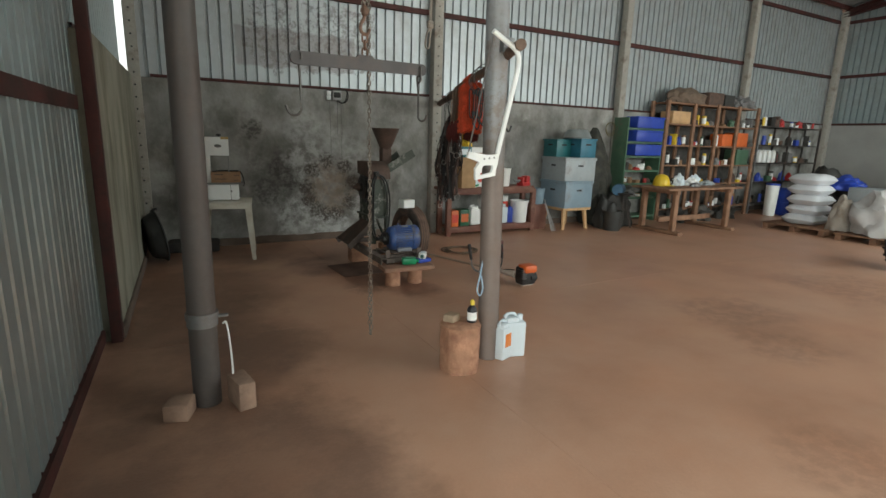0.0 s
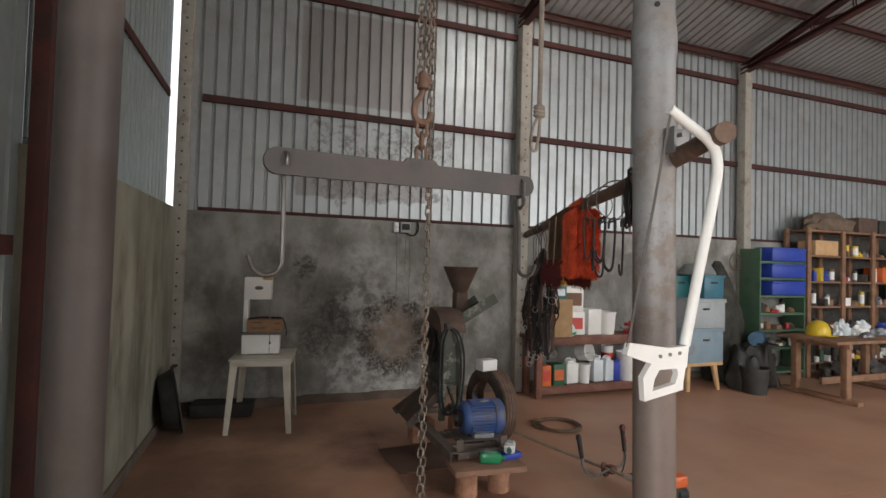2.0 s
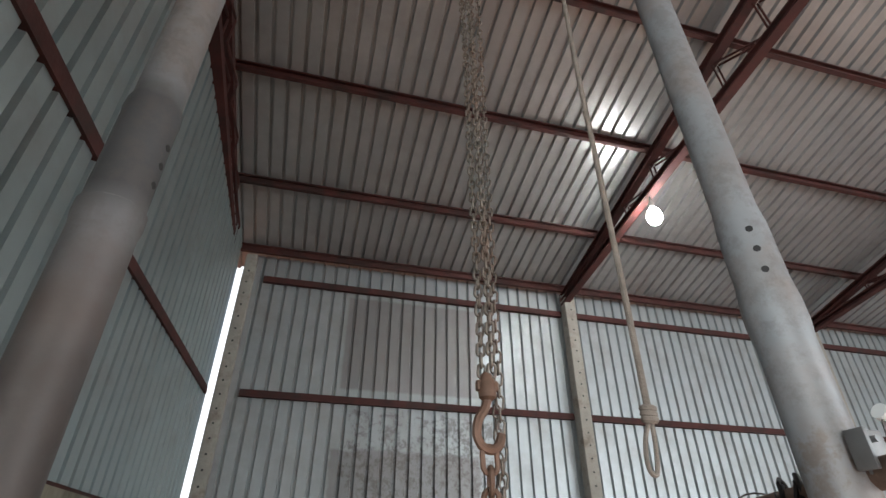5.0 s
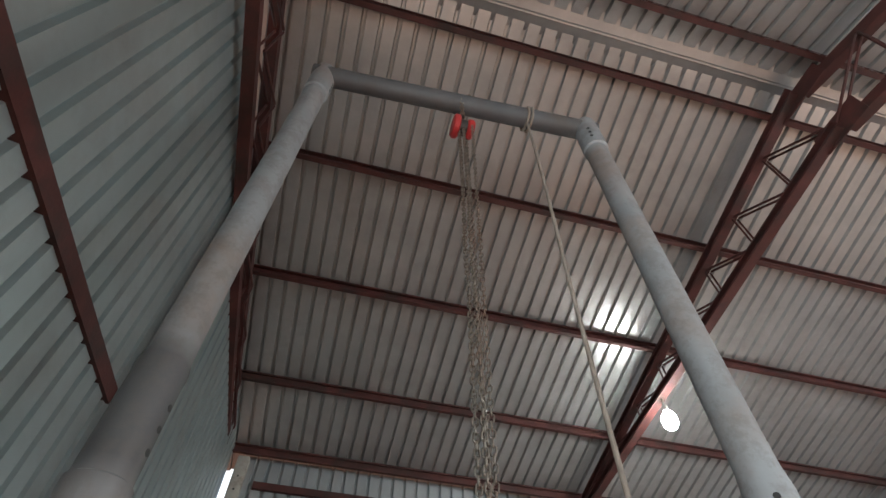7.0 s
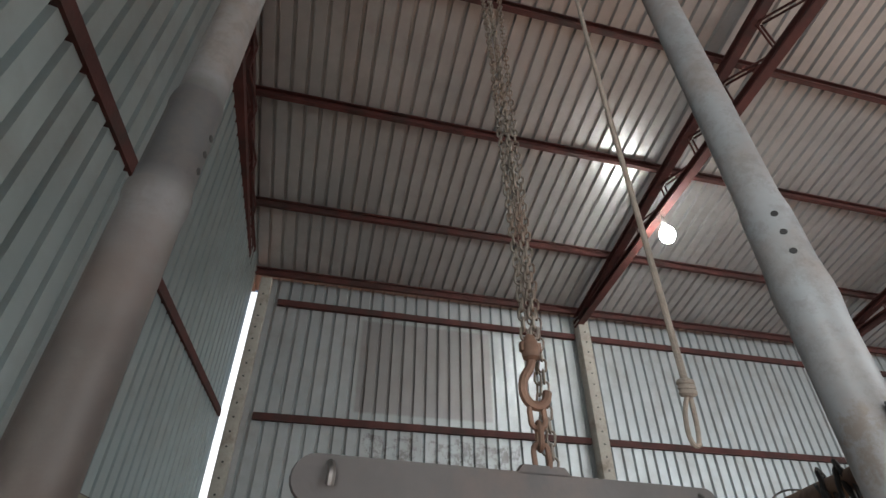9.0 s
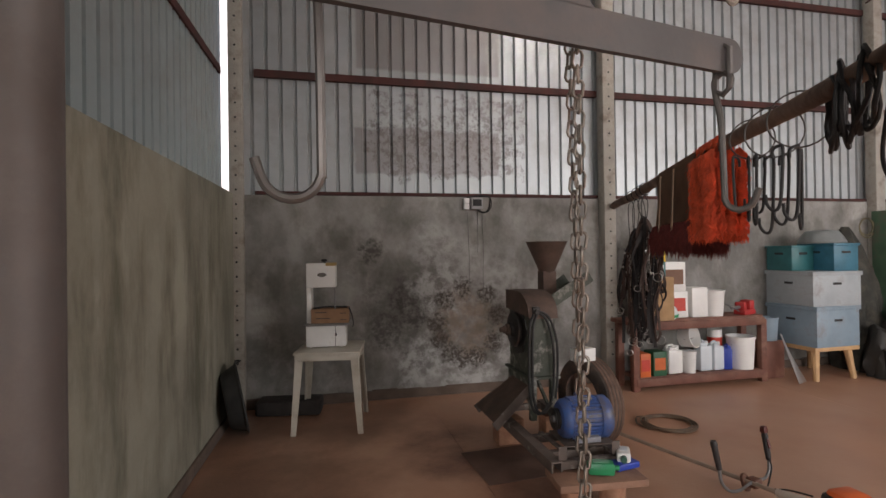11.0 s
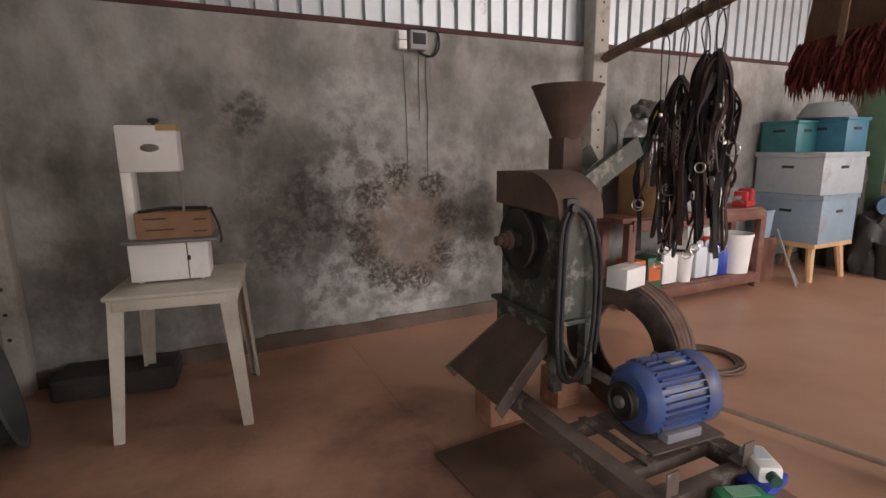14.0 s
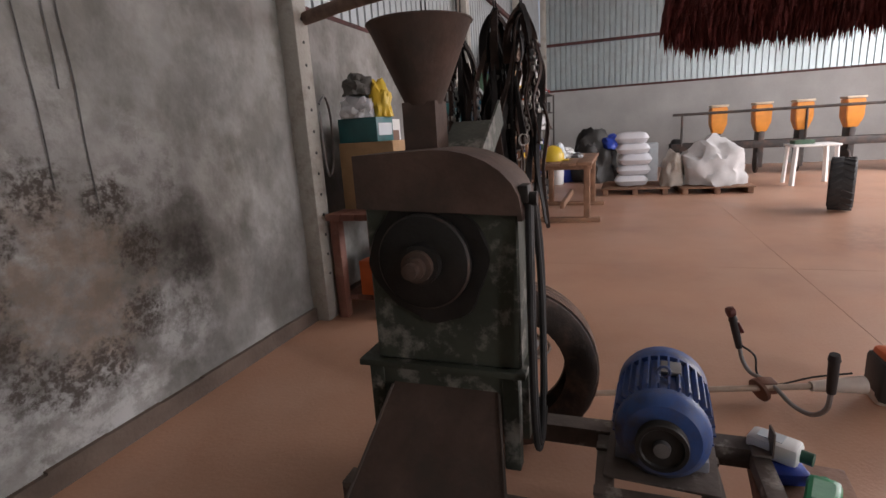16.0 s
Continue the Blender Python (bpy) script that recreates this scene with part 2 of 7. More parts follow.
def smooth_path(pts, n=6):
    """A rounded line through points (Catmull-Rom)."""
    p = [Vector(q) for q in pts]
    p = [p[0] * 2 - p[1]] + p + [p[-1] * 2 - p[-2]]
    out = []
    for i in range(1, len(p) - 2):
        for k in range(n):
            t = k / n
            out.append(0.5 * ((2 * p[i]) + (p[i + 1] - p[i - 1]) * t + (2 * p[i - 1] - 5 * p[i] + 4 * p[i + 1] - p[i + 2]) * t * t + (3 * p[i] - p[i - 1] - 3 * p[i + 1] + p[i + 2]) * t ** 3))
    out.append(p[-2])
    return out


def roughen(bm, amt, scale=6.0, seed=0.0):
    for v in bm.verts:
        v.co += noise.noise_vector(v.co * scale + Vector((seed, seed, seed))) * amt
    return bm


PITCH, RIB = 0.145, 0.034


def ribbed(width, length, flip=1):
    """A ribbed steel sheet: u to x, length along y, ribs stand up along z * flip."""
    bm = B()
    us = []
    k = 0
    while k * PITCH < width - 1e-6:
        o = k * PITCH
        us += [(o, 0), (o + 0.104, 0), (o + 0.113, RIB), (o + 0.136, RIB)]
        k += 1
    us.append((k * PITCH, 0))
    us = [(u, h) for u, h in us if u <= width + 1e-6]
    lo = [bm.verts.new((u, 0, h * flip)) for u, h in us]
    hi = [bm.verts.new((u, length, h * flip)) for u, h in us]
    for i in range(len(us) - 1):
        bm.faces.new((lo[i], lo[i + 1], hi[i + 1], hi[i]))
    return bm


SHEET_W = 6 * PITCH


def clad(owner, u0, u1, length, m, material, flip=1):
    """Sheets side by side from u0 to u1 as pieces of owner; m takes (u, v, height) into the place."""
    full, cache = u0, {}
    while full < u1 - 0.03:
        w = round(min(SHEET_W, u1 - full), 3)
        if w not in cache:
            cache[w] = finish(ribbed(w, length, flip), "sheet", material)
        ob = new("sheet", cache[w])
        ob.parent = owner
        ob.matrix_basis = m @ Matrix.Translation((full, random.uniform(-0.012, 0.0), 0.0015 * random.random()))
        full += w


# ---- the shed ----
WALL_Y, WALL_TOP, EAVE, RIDGE_Y, SLOPE, FRONT_Y, END_X = 8.43, 2.2, 5.20, 3.40, 0.27, -1.62, 16.45
COLS = (4.265, 8.39, 12.42)


def left_x(y):
    """Inner face of the slightly skewed gable-end block wall."""
    return 0.09 - (WALL_Y - y) * 0.04


def roof_z(y):
    return EAVE + SLOPE * ((WALL_Y - y) if y > RIDGE_Y else (y - FRONT_Y))


LEFT_M = Matrix.Translation((left_x(WALL_Y), WALL_Y, 0)) @ pose(0, 0, 0, 0, 0, -math.degrees(math.atan(0.04)))   # local -y runs along the wall

def patch(m, x0, x1, z0, z1, col, amount, ragged, speck, soft=0.015):
    """A tinted rectangle, in place, with a ragged edge, on a material."""
    nt = m.node_tree
    n, l = nt.nodes, nt.links
    b = n["Principled BSDF"]
    src = b.inputs["Base Color"].links[0].from_socket
    g = n.new("ShaderNodeNewGeometry")
    nz = n.new("ShaderNodeTexNoise")
    nz.inputs["Scale"].default_value = 5.0
    nz.inputs["Detail"].default_value = 6
    l.new(g.outputs["Position"], nz.inputs["Vector"])
    vm = n.new("ShaderNodeVectorMath")
    vm.operation = "MULTIPLY_ADD"
    vm.inputs[1].default_value = (ragged, ragged, ragged)
    l.new(nz.outputs["Color"], vm.inputs[0])
    l.new(g.outputs["Position"], vm.inputs[2])
    sx = n.new("ShaderNodeSeparateXYZ")
    l.new(vm.outputs[0], sx.inputs[0])
    o = ragged * 0.5
    prev = None
    for sock, lo, hi in (("X", x0 + o, x1 + o), ("Z", z0 + o, z1 + o)):
        for val, sgn in ((lo, 1), (hi, -1)):
            mr = n.new("ShaderNodeMapRange")
            mr.inputs["From Min"].default_value, mr.inputs["From Max"].default_value = val - sgn * soft, val + sgn * soft
            l.new(sx.outputs[sock], mr.inputs["Value"])
            if prev is None:
                prev = mr.outputs[0]
            else:
                mu = n.new("ShaderNodeMath")
                mu.operation = "MULTIPLY"
                l.new(prev, mu.inputs[0])
                l.new(mr.outputs[0], mu.inputs[1])
                prev = mu.outputs[0]
    if speck:
        n2 = n.new("ShaderNodeTexNoise")
        n2.inputs["Scale"].default_value = 11.0
        n2.inputs["Detail"].default_value = 7
        n2.inputs["Roughness"].default_value = 0.75
        l.new(g.outputs["Position"], n2.inputs["Vector"])
        mr = n.new("ShaderNodeMapRange")
        mr.inputs["From Min"].default_value, mr.inputs["From Max"].default_value = 0.47, 0.58
        l.new(n2.outputs["Fac"], mr.inputs["Value"])
        mu = n.new("ShaderNodeMath")
        mu.operation = "MULTIPLY"
        l.new(prev, mu.inputs[0])
        l.new(mr.outputs[0], mu.inputs[1])
        prev = mu.outputs[0]
    am = n.new("ShaderNodeMath")
    am.operation = "MULTIPLY"
    am.inputs[1].default_value = amount
    l.new(prev, am.inputs[0])
    mx = n.new("ShaderNodeMix")
    mx.data_type = "RGBA"
    mx.inputs["B"].default_value = (*col, 1)
    l.new(am.outputs[0], mx.inputs["Factor"])
    l.new(src, mx.inputs["A"])
    l.new(mx.outputs["Result"], b.inputs["Base Color"])
    return m


def trowel(m, scale=2.4, lo=0.78, hi=1.16):
    """Smeared float marks: uneven patches with wavering edges, laid over a render's colour."""
    nt = m.node_tree
    n, l = nt.nodes, nt.links
    b = n["Principled BSDF"]
    src = b.inputs["Base Color"].links[0].from_socket
    tc = n.new("ShaderNodeTexCoord")
    nz = n.new("ShaderNodeTexNoise")
    nz.inputs["Scale"].default_value, nz.inputs["Detail"].default_value = 4.0, 5
    l.new(tc.outputs["Object"], nz.inputs["Vector"])
    add = n.new("ShaderNodeVectorMath")
    add.operation = "MULTIPLY_ADD"
    add.inputs[1].default_value = (0.32, 0.32, 0.32)
    l.new(nz.outputs["Color"], add.inputs[0])
    l.new(tc.outputs["Object"], add.inputs[2])
    prev = src
    for sc_, a_, b_, st in ((scale, lo, hi, (1, 1, 0.8)), (scale * 3.1, 0.5 + lo / 2, 0.5 + hi / 2, (1, 1, 0.45))):
        mp = n.new("ShaderNodeMapping")
        mp.inputs["Scale"].default_value = st
        l.new(add.outputs[0], mp.inputs["Vector"])
        vo = n.new("ShaderNodeTexVoronoi")
        vo.feature = "SMOOTH_F1"
        vo.inputs["Scale"].default_value = sc_
        vo.inputs["Smoothness"].default_value = 0.35
        l.new(mp.outputs[0], vo.inputs["Vector"])
        sp = n.new("ShaderNodeSeparateColor")
        l.new(vo.outputs["Color"], sp.inputs[0])
        mr = n.new("ShaderNodeMapRange")
        mr.inputs["To Min"].default_value, mr.inputs["To Max"].default_value = a_, b_
        l.new(sp.outputs[0], mr.inputs["Value"])
        vm = n.new("ShaderNodeVectorMath")
        vm.operation = "SCALE"
        l.new(prev, vm.inputs[0])
        l.new(mr.outputs[0], vm.inputs["Scale"])
        prev = vm.outputs[0]
    l.new(prev, b.inputs["Base Color"])
    return m


trowel(PLASTER)
trowel(PLASTER_LEFT, 1.5, 0.84, 1.12)

# browner patches on the long wall's sheets, red earth on the feet of the hoist pipes
patch(ZINC_BACK, 1.33, 2.97, 3.60, 4.74, (0.185, 0.15, 0.135), 0.52, 0.02, False)
patch(ZINC_BACK, 1.45, 3.3, 2.42, 3.35, (0.09, 0.068, 0.058), 0.62, 0.35, True)
patch(ZINC_BACK, 1.3, 2.95, 2.45, 2.95, (0.15, 0.12, 0.11), 0.5, 0.12, False)
# first leg: darker brown to well above its foot, with a dark collar band
patch(PIPE, -1, 1.2, -1.5, 2.75, (0.080, 0.062, 0.055), 0.85, 0.9, False, 0.6)
patch(PIPE, -1, 1.2, 2.67, 3.06, (0.065, 0.064, 0.066), 0.8, 0.10, False, 0.04)
patch(PIPE, -1, 4, -0.5, 5.2, (0.14, 0.12, 0.11), 0.32, 0.3, True)
patch(PIPE, 1.2, 4, -1.5, 1.5, (0.19, 0.13, 0.10), 0.75, 0.5, False, 0.4)
patch(PIPE, 1.2, 4, 1.25, 2.2, (0.22, 0.17, 0.14), 0.6, 0.3, True)

# outdoor ground
bm = B()
bmesh.ops.create_grid(bm, x_segments=2, y_segments=2, size=300, matrix=Matrix.Translation((8, 3, -0.06)))
solid("ground", bm, SOIL, "bare red soil around the shed", "ground", kind="structure")

bm = B()
ring_ = [(8 + 75 * math.cos(radians(a)), 3 + 75 * math.sin(radians(a))) for a in range(90, 271, 6)]
lo_ = [bm.verts.new((x, y, -0.5)) for x, y in ring_]
hi_ = [bm.verts.new((x, y, 42)) for x, y in ring_]
for i in range(len(ring_) - 1):
    bm.faces.new((lo_[i], lo_[i + 1], hi_[i + 1], hi_[i]))
solid("backdrop", bm, HAZE, "pale bright overcast sky beyond the shed", "sky", kind="structure")

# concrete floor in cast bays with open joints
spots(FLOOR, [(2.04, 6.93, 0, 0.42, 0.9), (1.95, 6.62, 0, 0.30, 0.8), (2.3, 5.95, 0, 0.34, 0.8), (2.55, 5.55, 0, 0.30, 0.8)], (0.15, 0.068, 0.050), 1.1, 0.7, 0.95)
# blotches along the gable wall: its shade, with some dirt, put into the colour
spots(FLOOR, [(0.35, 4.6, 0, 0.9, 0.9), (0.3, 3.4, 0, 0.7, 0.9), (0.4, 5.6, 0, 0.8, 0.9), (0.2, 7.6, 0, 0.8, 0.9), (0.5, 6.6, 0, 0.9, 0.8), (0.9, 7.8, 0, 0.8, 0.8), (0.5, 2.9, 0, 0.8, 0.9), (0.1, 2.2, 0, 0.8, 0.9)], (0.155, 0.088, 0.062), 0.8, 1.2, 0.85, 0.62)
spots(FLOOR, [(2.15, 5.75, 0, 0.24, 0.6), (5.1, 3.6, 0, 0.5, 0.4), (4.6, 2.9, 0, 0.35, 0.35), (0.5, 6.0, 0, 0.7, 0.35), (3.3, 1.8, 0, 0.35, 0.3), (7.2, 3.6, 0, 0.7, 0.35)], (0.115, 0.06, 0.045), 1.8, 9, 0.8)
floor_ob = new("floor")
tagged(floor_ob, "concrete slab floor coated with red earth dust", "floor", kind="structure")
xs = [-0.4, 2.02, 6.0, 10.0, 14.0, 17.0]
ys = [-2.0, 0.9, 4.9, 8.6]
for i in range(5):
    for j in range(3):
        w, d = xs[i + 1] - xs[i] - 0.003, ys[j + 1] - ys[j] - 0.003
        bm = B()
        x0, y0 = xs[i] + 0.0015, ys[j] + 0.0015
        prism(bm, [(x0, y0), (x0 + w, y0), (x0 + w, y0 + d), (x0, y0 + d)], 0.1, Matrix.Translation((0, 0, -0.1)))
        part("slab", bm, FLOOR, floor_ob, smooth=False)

# long block wall with ribbed sheets above it
spots(PLASTER, [(1.75, 8.43, 1.0, 0.42, 0.8), (2.05, 8.43, 0.55, 0.36, 0.8), (3.05, 8.43, 0.9, 0.26, 0.85), (3.0, 8.43, 0.35, 0.3, 0.7), (1.0, 8.43, 0.45, 0.45, 0.55), (2.2, 8.43, 1.45, 0.32, 0.5), (3.7, 8.43, 0.55, 0.4, 0.5), (1.3, 8.43, 1.55, 0.34, 0.4), (0.35, 8.43, 0.5, 0.4, 0.6), (3.5, 8.43, 1.5, 0.3, 0.35)], (0.10, 0.094, 0.084), 3.2, 7, 0.75)
spots(PLASTER, [(1.84, 8.43, 1.10, 0.20, 1.0), (1.93, 8.43, 0.86, 0.15, 1.0), (1.45, 8.43, 1.62, 0.13, 0.9), (1.62, 8.43, 0.72, 0.22, 0.8), (3.15, 8.43, 0.75, 0.16, 0.9)], (0.055, 0.05, 0.045), 7.5, 16, 0.85)
spots(PLASTER, [(2.22, 8.43, 1.15, 0.30, 0.9), (2.0, 8.43, 0.38, 0.28, 0.95), (2.55, 8.43, 0.16, 0.30, 1.0), (2.95, 8.43, 1.2, 0.24, 0.7), (2.15, 8.43, 1.65, 0.24, 0.6), (3.05, 8.43, 0.45, 0.22, 0.8), (2.55, 8.43, 1.5, 0.22, 0.5)], (0.54, 0.54, 0.53), 4.5, 11, 0.66)
spots(PLASTER, [(2.53, 8.43, 0.80, 0.33, 0.75), (2.62, 8.43, 0.55, 0.2, 0.7), (2.45, 8.43, 1.0, 0.2, 0.5)], (0.30, 0.215, 0.155), 9.0, 7, 0.8)
spots(PLASTER, [(2.50, 8.43, 0.82, 0.42, 0.9), (2.65, 8.43, 0.50, 0.25, 0.9)], (0.075, 0.055, 0.043), 14, 9, 0.36)
spots(PLASTER, [(2.53 + 0.36 * math.cos(a), 8.43, 0.78 + 0.40 * math.sin(a), 0.115, 0.95) for a in (0.2, 0.9, 1.7, 2.4, 3.1, 3.6, 4.1, 4.5, 5.0, 5.7)], (0.055, 0.042, 0.033), 19, 34, 0.95)
wall_n = new("wall_north")
tagged(wall_n, "long cement-rendered block wall, damp stained, ribbed steel above", "wall", kind="structure")
bm = B()
box(bm, ((END_X - 0.05) / 2, WALL_Y + 0.075, WALL_TOP / 2 - 0.03), (END_X + 0.2, 0.15, WALL_TOP + 0.06 - 0.004))
part("block_wall", bm, PLASTER, wall_n)
bm = B()
n = 60
for i in range(n):
    x0, x1 = 0.1 + i * (END_X - 0.2) / n, 0.1 + (i + 1) * (END_X - 0.2) / n
    h = 0.10 + 0.022 * noise.noise((x0 * 2.3, 0, 0))
    box(bm, ((x0 + x1) / 2, WALL_Y - 0.012, h / 2), (x1 - x0, 0.03, h), 0)
part("footing", bm, FOOT, wall_n, "dark earth-stained footing strip")
# sheets of the long wall: u along x, v up
clad(wall_n, 0.125, END_X, EAVE - 0.03 - WALL_TOP, Matrix(((1, 0, 0, 0), (0, 0, 1, WALL_Y + 0.07), (0, 1, 0, WALL_TOP + 0.004), (0, 0, 0, 1))), ZINC_BACK)


def channel(bm, a, b, w, h, up=(0, 0, 1)):
    """A folded steel channel: web and two lips."""
    a, b = Vector(a), Vector(b)
    z = (b - a).normalized()
    u = Vector(up)
    s = z.cross(u).normalized()
    for off, ww, hh in ((Vector((0, 0, 0)), 0.004, h), (s * w / 2 + u * (h / 2 - 0.002), w, 0.004), (s * w / 2 - u * (h / 2 - 0.002), w, 0.004), (s * w + u * (h / 2 - 0.01), 0.004, 0.016), (s * w - u * (h / 2 - 0.01), 0.004, 0.016)):
        bar(bm, a + off, b + off, ww, hh, u)
    return bm


for z, h in ((WALL_TOP + 0.022, 0.035), (3.46, 0.075), (4.83, 0.075)):
    edges = [0.2, *COLS, END_X - 0.1]
    for x0, x1 in zip(edges, edges[1:]):
        bm = B()
        channel(bm, (x1 - 0.08, WALL_Y + 0.012, z), (x0 + 0.08, WALL_Y + 0.012, z), 0.05, h)
        part("girt", bm, REDOX, wall_n, smooth=False)

# gable block wall at the near end and its sheets
wall_w = thing("wall_west", "cement-rendered block wall with full-height ribbed sheets beside it", "wall", LEFT_M, kind="structure")
L0 = WALL_Y - 5.16
bm = B()
box(bm, (-0.075, -L0 / 2 + 0.0, WALL_TOP / 2 - 0.03), (0.15, L0, WALL_TOP + 0.06 - 0.004))
part("block_wall", bm, PLASTER_LEFT, wall_w)
bm = B()
box(bm, (0.008, -L0 / 2 - 0.02, 0.05), (0.025, L0 - 0.1, 0.10), 0.008)
part("footing", bm, FOOT, wall_w)
GX = -0.115
# u along -y, v up; ribs stand outward
clad(wall_w, 0.055, L0 - 0.02, 3.9, Matrix(((0, 0, -1, GX), (-1, 0, 0, 0), (0, 1, 0, WALL_TOP + 0.004), (0, 0, 0, 1))), ZINC)
GABLE = Matrix(((0, 0, -1, GX), (-1, 0, 0, 0), (0, 1, 0, 0.02), (0, 0, 0, 1)))
# doorway out of view, assumed so that light reaches the near floor
DOOR0, DOOR1, DOOR_H = WALL_Y - 0.90, WALL_Y + 1.22, 3.30     # tall doorway, along the wall from the corner
clad(wall_w, L0 - 0.02, DOOR0, 6.05, GABLE, ZINC)
clad(wall_w, DOOR0, DOOR1, 6.05 - DOOR_H, GABLE @ Matrix.Translation((0, DOOR_H, 0)), ZINC)
clad(wall_w, DOOR1, WALL_Y - FRONT_Y, 6.05, GABLE, ZINC)
for z, y0, y1 in ((WALL_TOP + 0.02, -0.1, -L0 + 0.06), (3.42, -0.12, -L0 + 0.04)):
    bm = B()
    channel(bm, (GX + 0.016, y0, z), (GX + 0.016, y1, z), 0.05, 0.04 if z < 3 else 0.075)
    part("girt", bm, REDOX, wall_w, smooth=False)
for z in (0.07, 1.72, 3.62):
    bm = B()
    channel(bm, (GX + 0.016, -L0 - 0.06, z), (GX + 0.016, FRONT_Y - WALL_Y + 0.1 if z > 3 else -DOOR0 + 0.02, z), 0.05, 0.09)
    part("girt", bm, REDOX, wall_w, smooth=False)
for yy in (-L0 - 0.0, -L0 - 4.2, -DOOR1 - 0.05):
    bm = B()
    box(bm, (GX + 0.085, yy, 2.95), (0.075, 0.10, 5.9), 0.006)
    part("post", bm, REDOX, wall_w, "red oxide painted steel post")

# unseen front wall stubs that shape the light, far gable, and front posts
wall_s = new("wall_south")
tagged(wall_s, "unseen ribbed sheet front wall, its opening placed to shape the daylight", "wall", kind="structure")
for u0, u1 in ((-0.45, 4.5), (14.3, END_X)):
    clad(wall_s, u0, u1, EAVE - 0.05, Matrix(((1, 0, 0, 0), (0, 0, -1, FRONT_Y), (0, 1, 0, 0.0), (0, 0, 0, 1))), ZINC)
clad(wall_s, 4.5, 14.3, 0.5, Matrix(((1, 0, 0, 0), (0, 0, -1, FRONT_Y), (0, 1, 0, EAVE - 0.55), (0, 0, 0, 1))), ZINC)
wall_e = new("wall_east")
tagged(wall_e, "far gable wall, rendered blocks below pale ribbed sheets", "wall", kind="structure")
bm = B()
box(bm, (END_X + 0.075, (WALL_Y + FRONT_Y) / 2, WALL_TOP / 2), (0.15, WALL_Y - FRONT_Y - 0.004, WALL_TOP))
part("block_wall", bm, EASTW, wall_e)
clad(wall_e, FRONT_Y, WALL_Y, 4.6, Matrix(((0, 0, 1, END_X + 0.06), (1, 0, 0, 0), (0, 1, 0, WALL_TOP + 0.004), (0, 0, 0, 1))), ZINC)
for z in (WALL_TOP + 0.02, 3.46, 4.83):
    bm = B()
    channel(bm, (END_X + 0.01, FRONT_Y + 0.1, z), (END_X + 0.01, WALL_Y - 0.1, z), 0.05, 0.075)
    part("girt", bm, REDOX, wall_e, smooth=False)


def column(name, x, y, sx, sy, holes=True):
    c = thing(name, "weathered precast concrete column with a row of holes", "column", pose(x, y, 0), group="concrete columns", kind="structure")
    bm = B()
    box(bm, (0, 0, (EAVE - 0.12) / 2), (sx, sy, EAVE - 0.12), 0.012)
    part("shaft", bm, CONC, c)
    if holes:
        z = 0.35
        me = None
        while z < EAVE - 0.3:
            if me is None:
                bh = B()
                rod(bh, (0, -sy / 2 - 0.002, 0), (0, -sy / 2 + 0.004, 0), 0.011, seg=10)
                me = finish(bh, "hole", BLACK)
            h = new("hole", me)
            h.parent = c
            h.location = (0.0, 0, z)
            z += 0.145
    return c


column("column_1", 0.115, WALL_Y - 0.045, 0.13, 0.13)
for i, x in enumerate(COLS):
    column("column_%d" % (i + 2), x, WALL_Y - 0.05, 0.155, 0.15, i < 1)
column("column_5", END_X - 0.1, WALL_Y - 0.05, 0.18, 0.15, False)
for i, x in enumerate(COLS):
    column("column_%d" % (i + 6), x, FRONT_Y + 0.12, 0.16, 0.16, False)

# roof: sheets, purlins and trusses, one ceiling
ceiling = new("ceiling")
tagged(ceiling, "pitched ribbed steel roof on red oxide purlins and trusses", "roof", kind="structure")
lr = math.hypot(WALL_Y + 0.35 - RIDGE_Y, SLOPE * (WALL_Y + 0.35 - RIDGE_Y))
cs, sn = 1 / math.hypot(1, SLOPE), SLOPE / math.hypot(1, SLOPE)
m1 = Matrix(((1, 0, 0, 0), (0, -cs, sn, WALL_Y + 0.35), (0, sn, cs, EAVE - SLOPE * 0.35), (0, 0, 0, 1)))
m2 = Matrix(((1, 0, 0, 0), (0, cs, -sn, FRONT_Y - 0.35), (0, sn, cs, EAVE - SLOPE * 0.35), (0, 0, 0, 1)))
for mm in (m1, m2):
    o = new("ceiling_sheets", finish(ribbed(END_X + 0.85, lr + (0.0 if mm is m1 else 0.02)), "ceiling_sheets", ZINC_ROOF))
    o.parent = ceiling
    o.matrix_basis = mm @ Matrix.Translation((-0.45, 0, 0))
bm = B()
for sgn in (1, -1):
    a = Vector((8.0, RIDGE_Y, roof_z(RIDGE_Y) + 0.045))
    bar(bm, a + Vector((-8.4, sgn * 0.16, -0.045)), a + Vector((8.6, sgn * 0.16, -0.045)), 0.36, 0.002, (0, -sgn * sn, cs))
o = new("ceiling_ridge", finish(bm, "ceiling_ridge", ZINC_ROOF))
o.parent = ceiling
bm = B()
for y in (8.36, 7.36, 6.13, 4.95, 3.68, 3.12, 1.85, 0.65, -0.5, -1.5):
    channel(bm, (-0.3, y, roof_z(y) - 0.055), (END_X + 0.1, y, roof_z(y) - 0.055), 0.045, 0.10)
o = new("ceiling_purlins", finish(bm, "ceiling_purlins", REDOX))
o.parent = ceiling


def chord_z(y):
    d = (WALL_Y - y) if y > RIDGE_Y else (y - FRONT_Y)
    return 4.98 + 0.15 * d


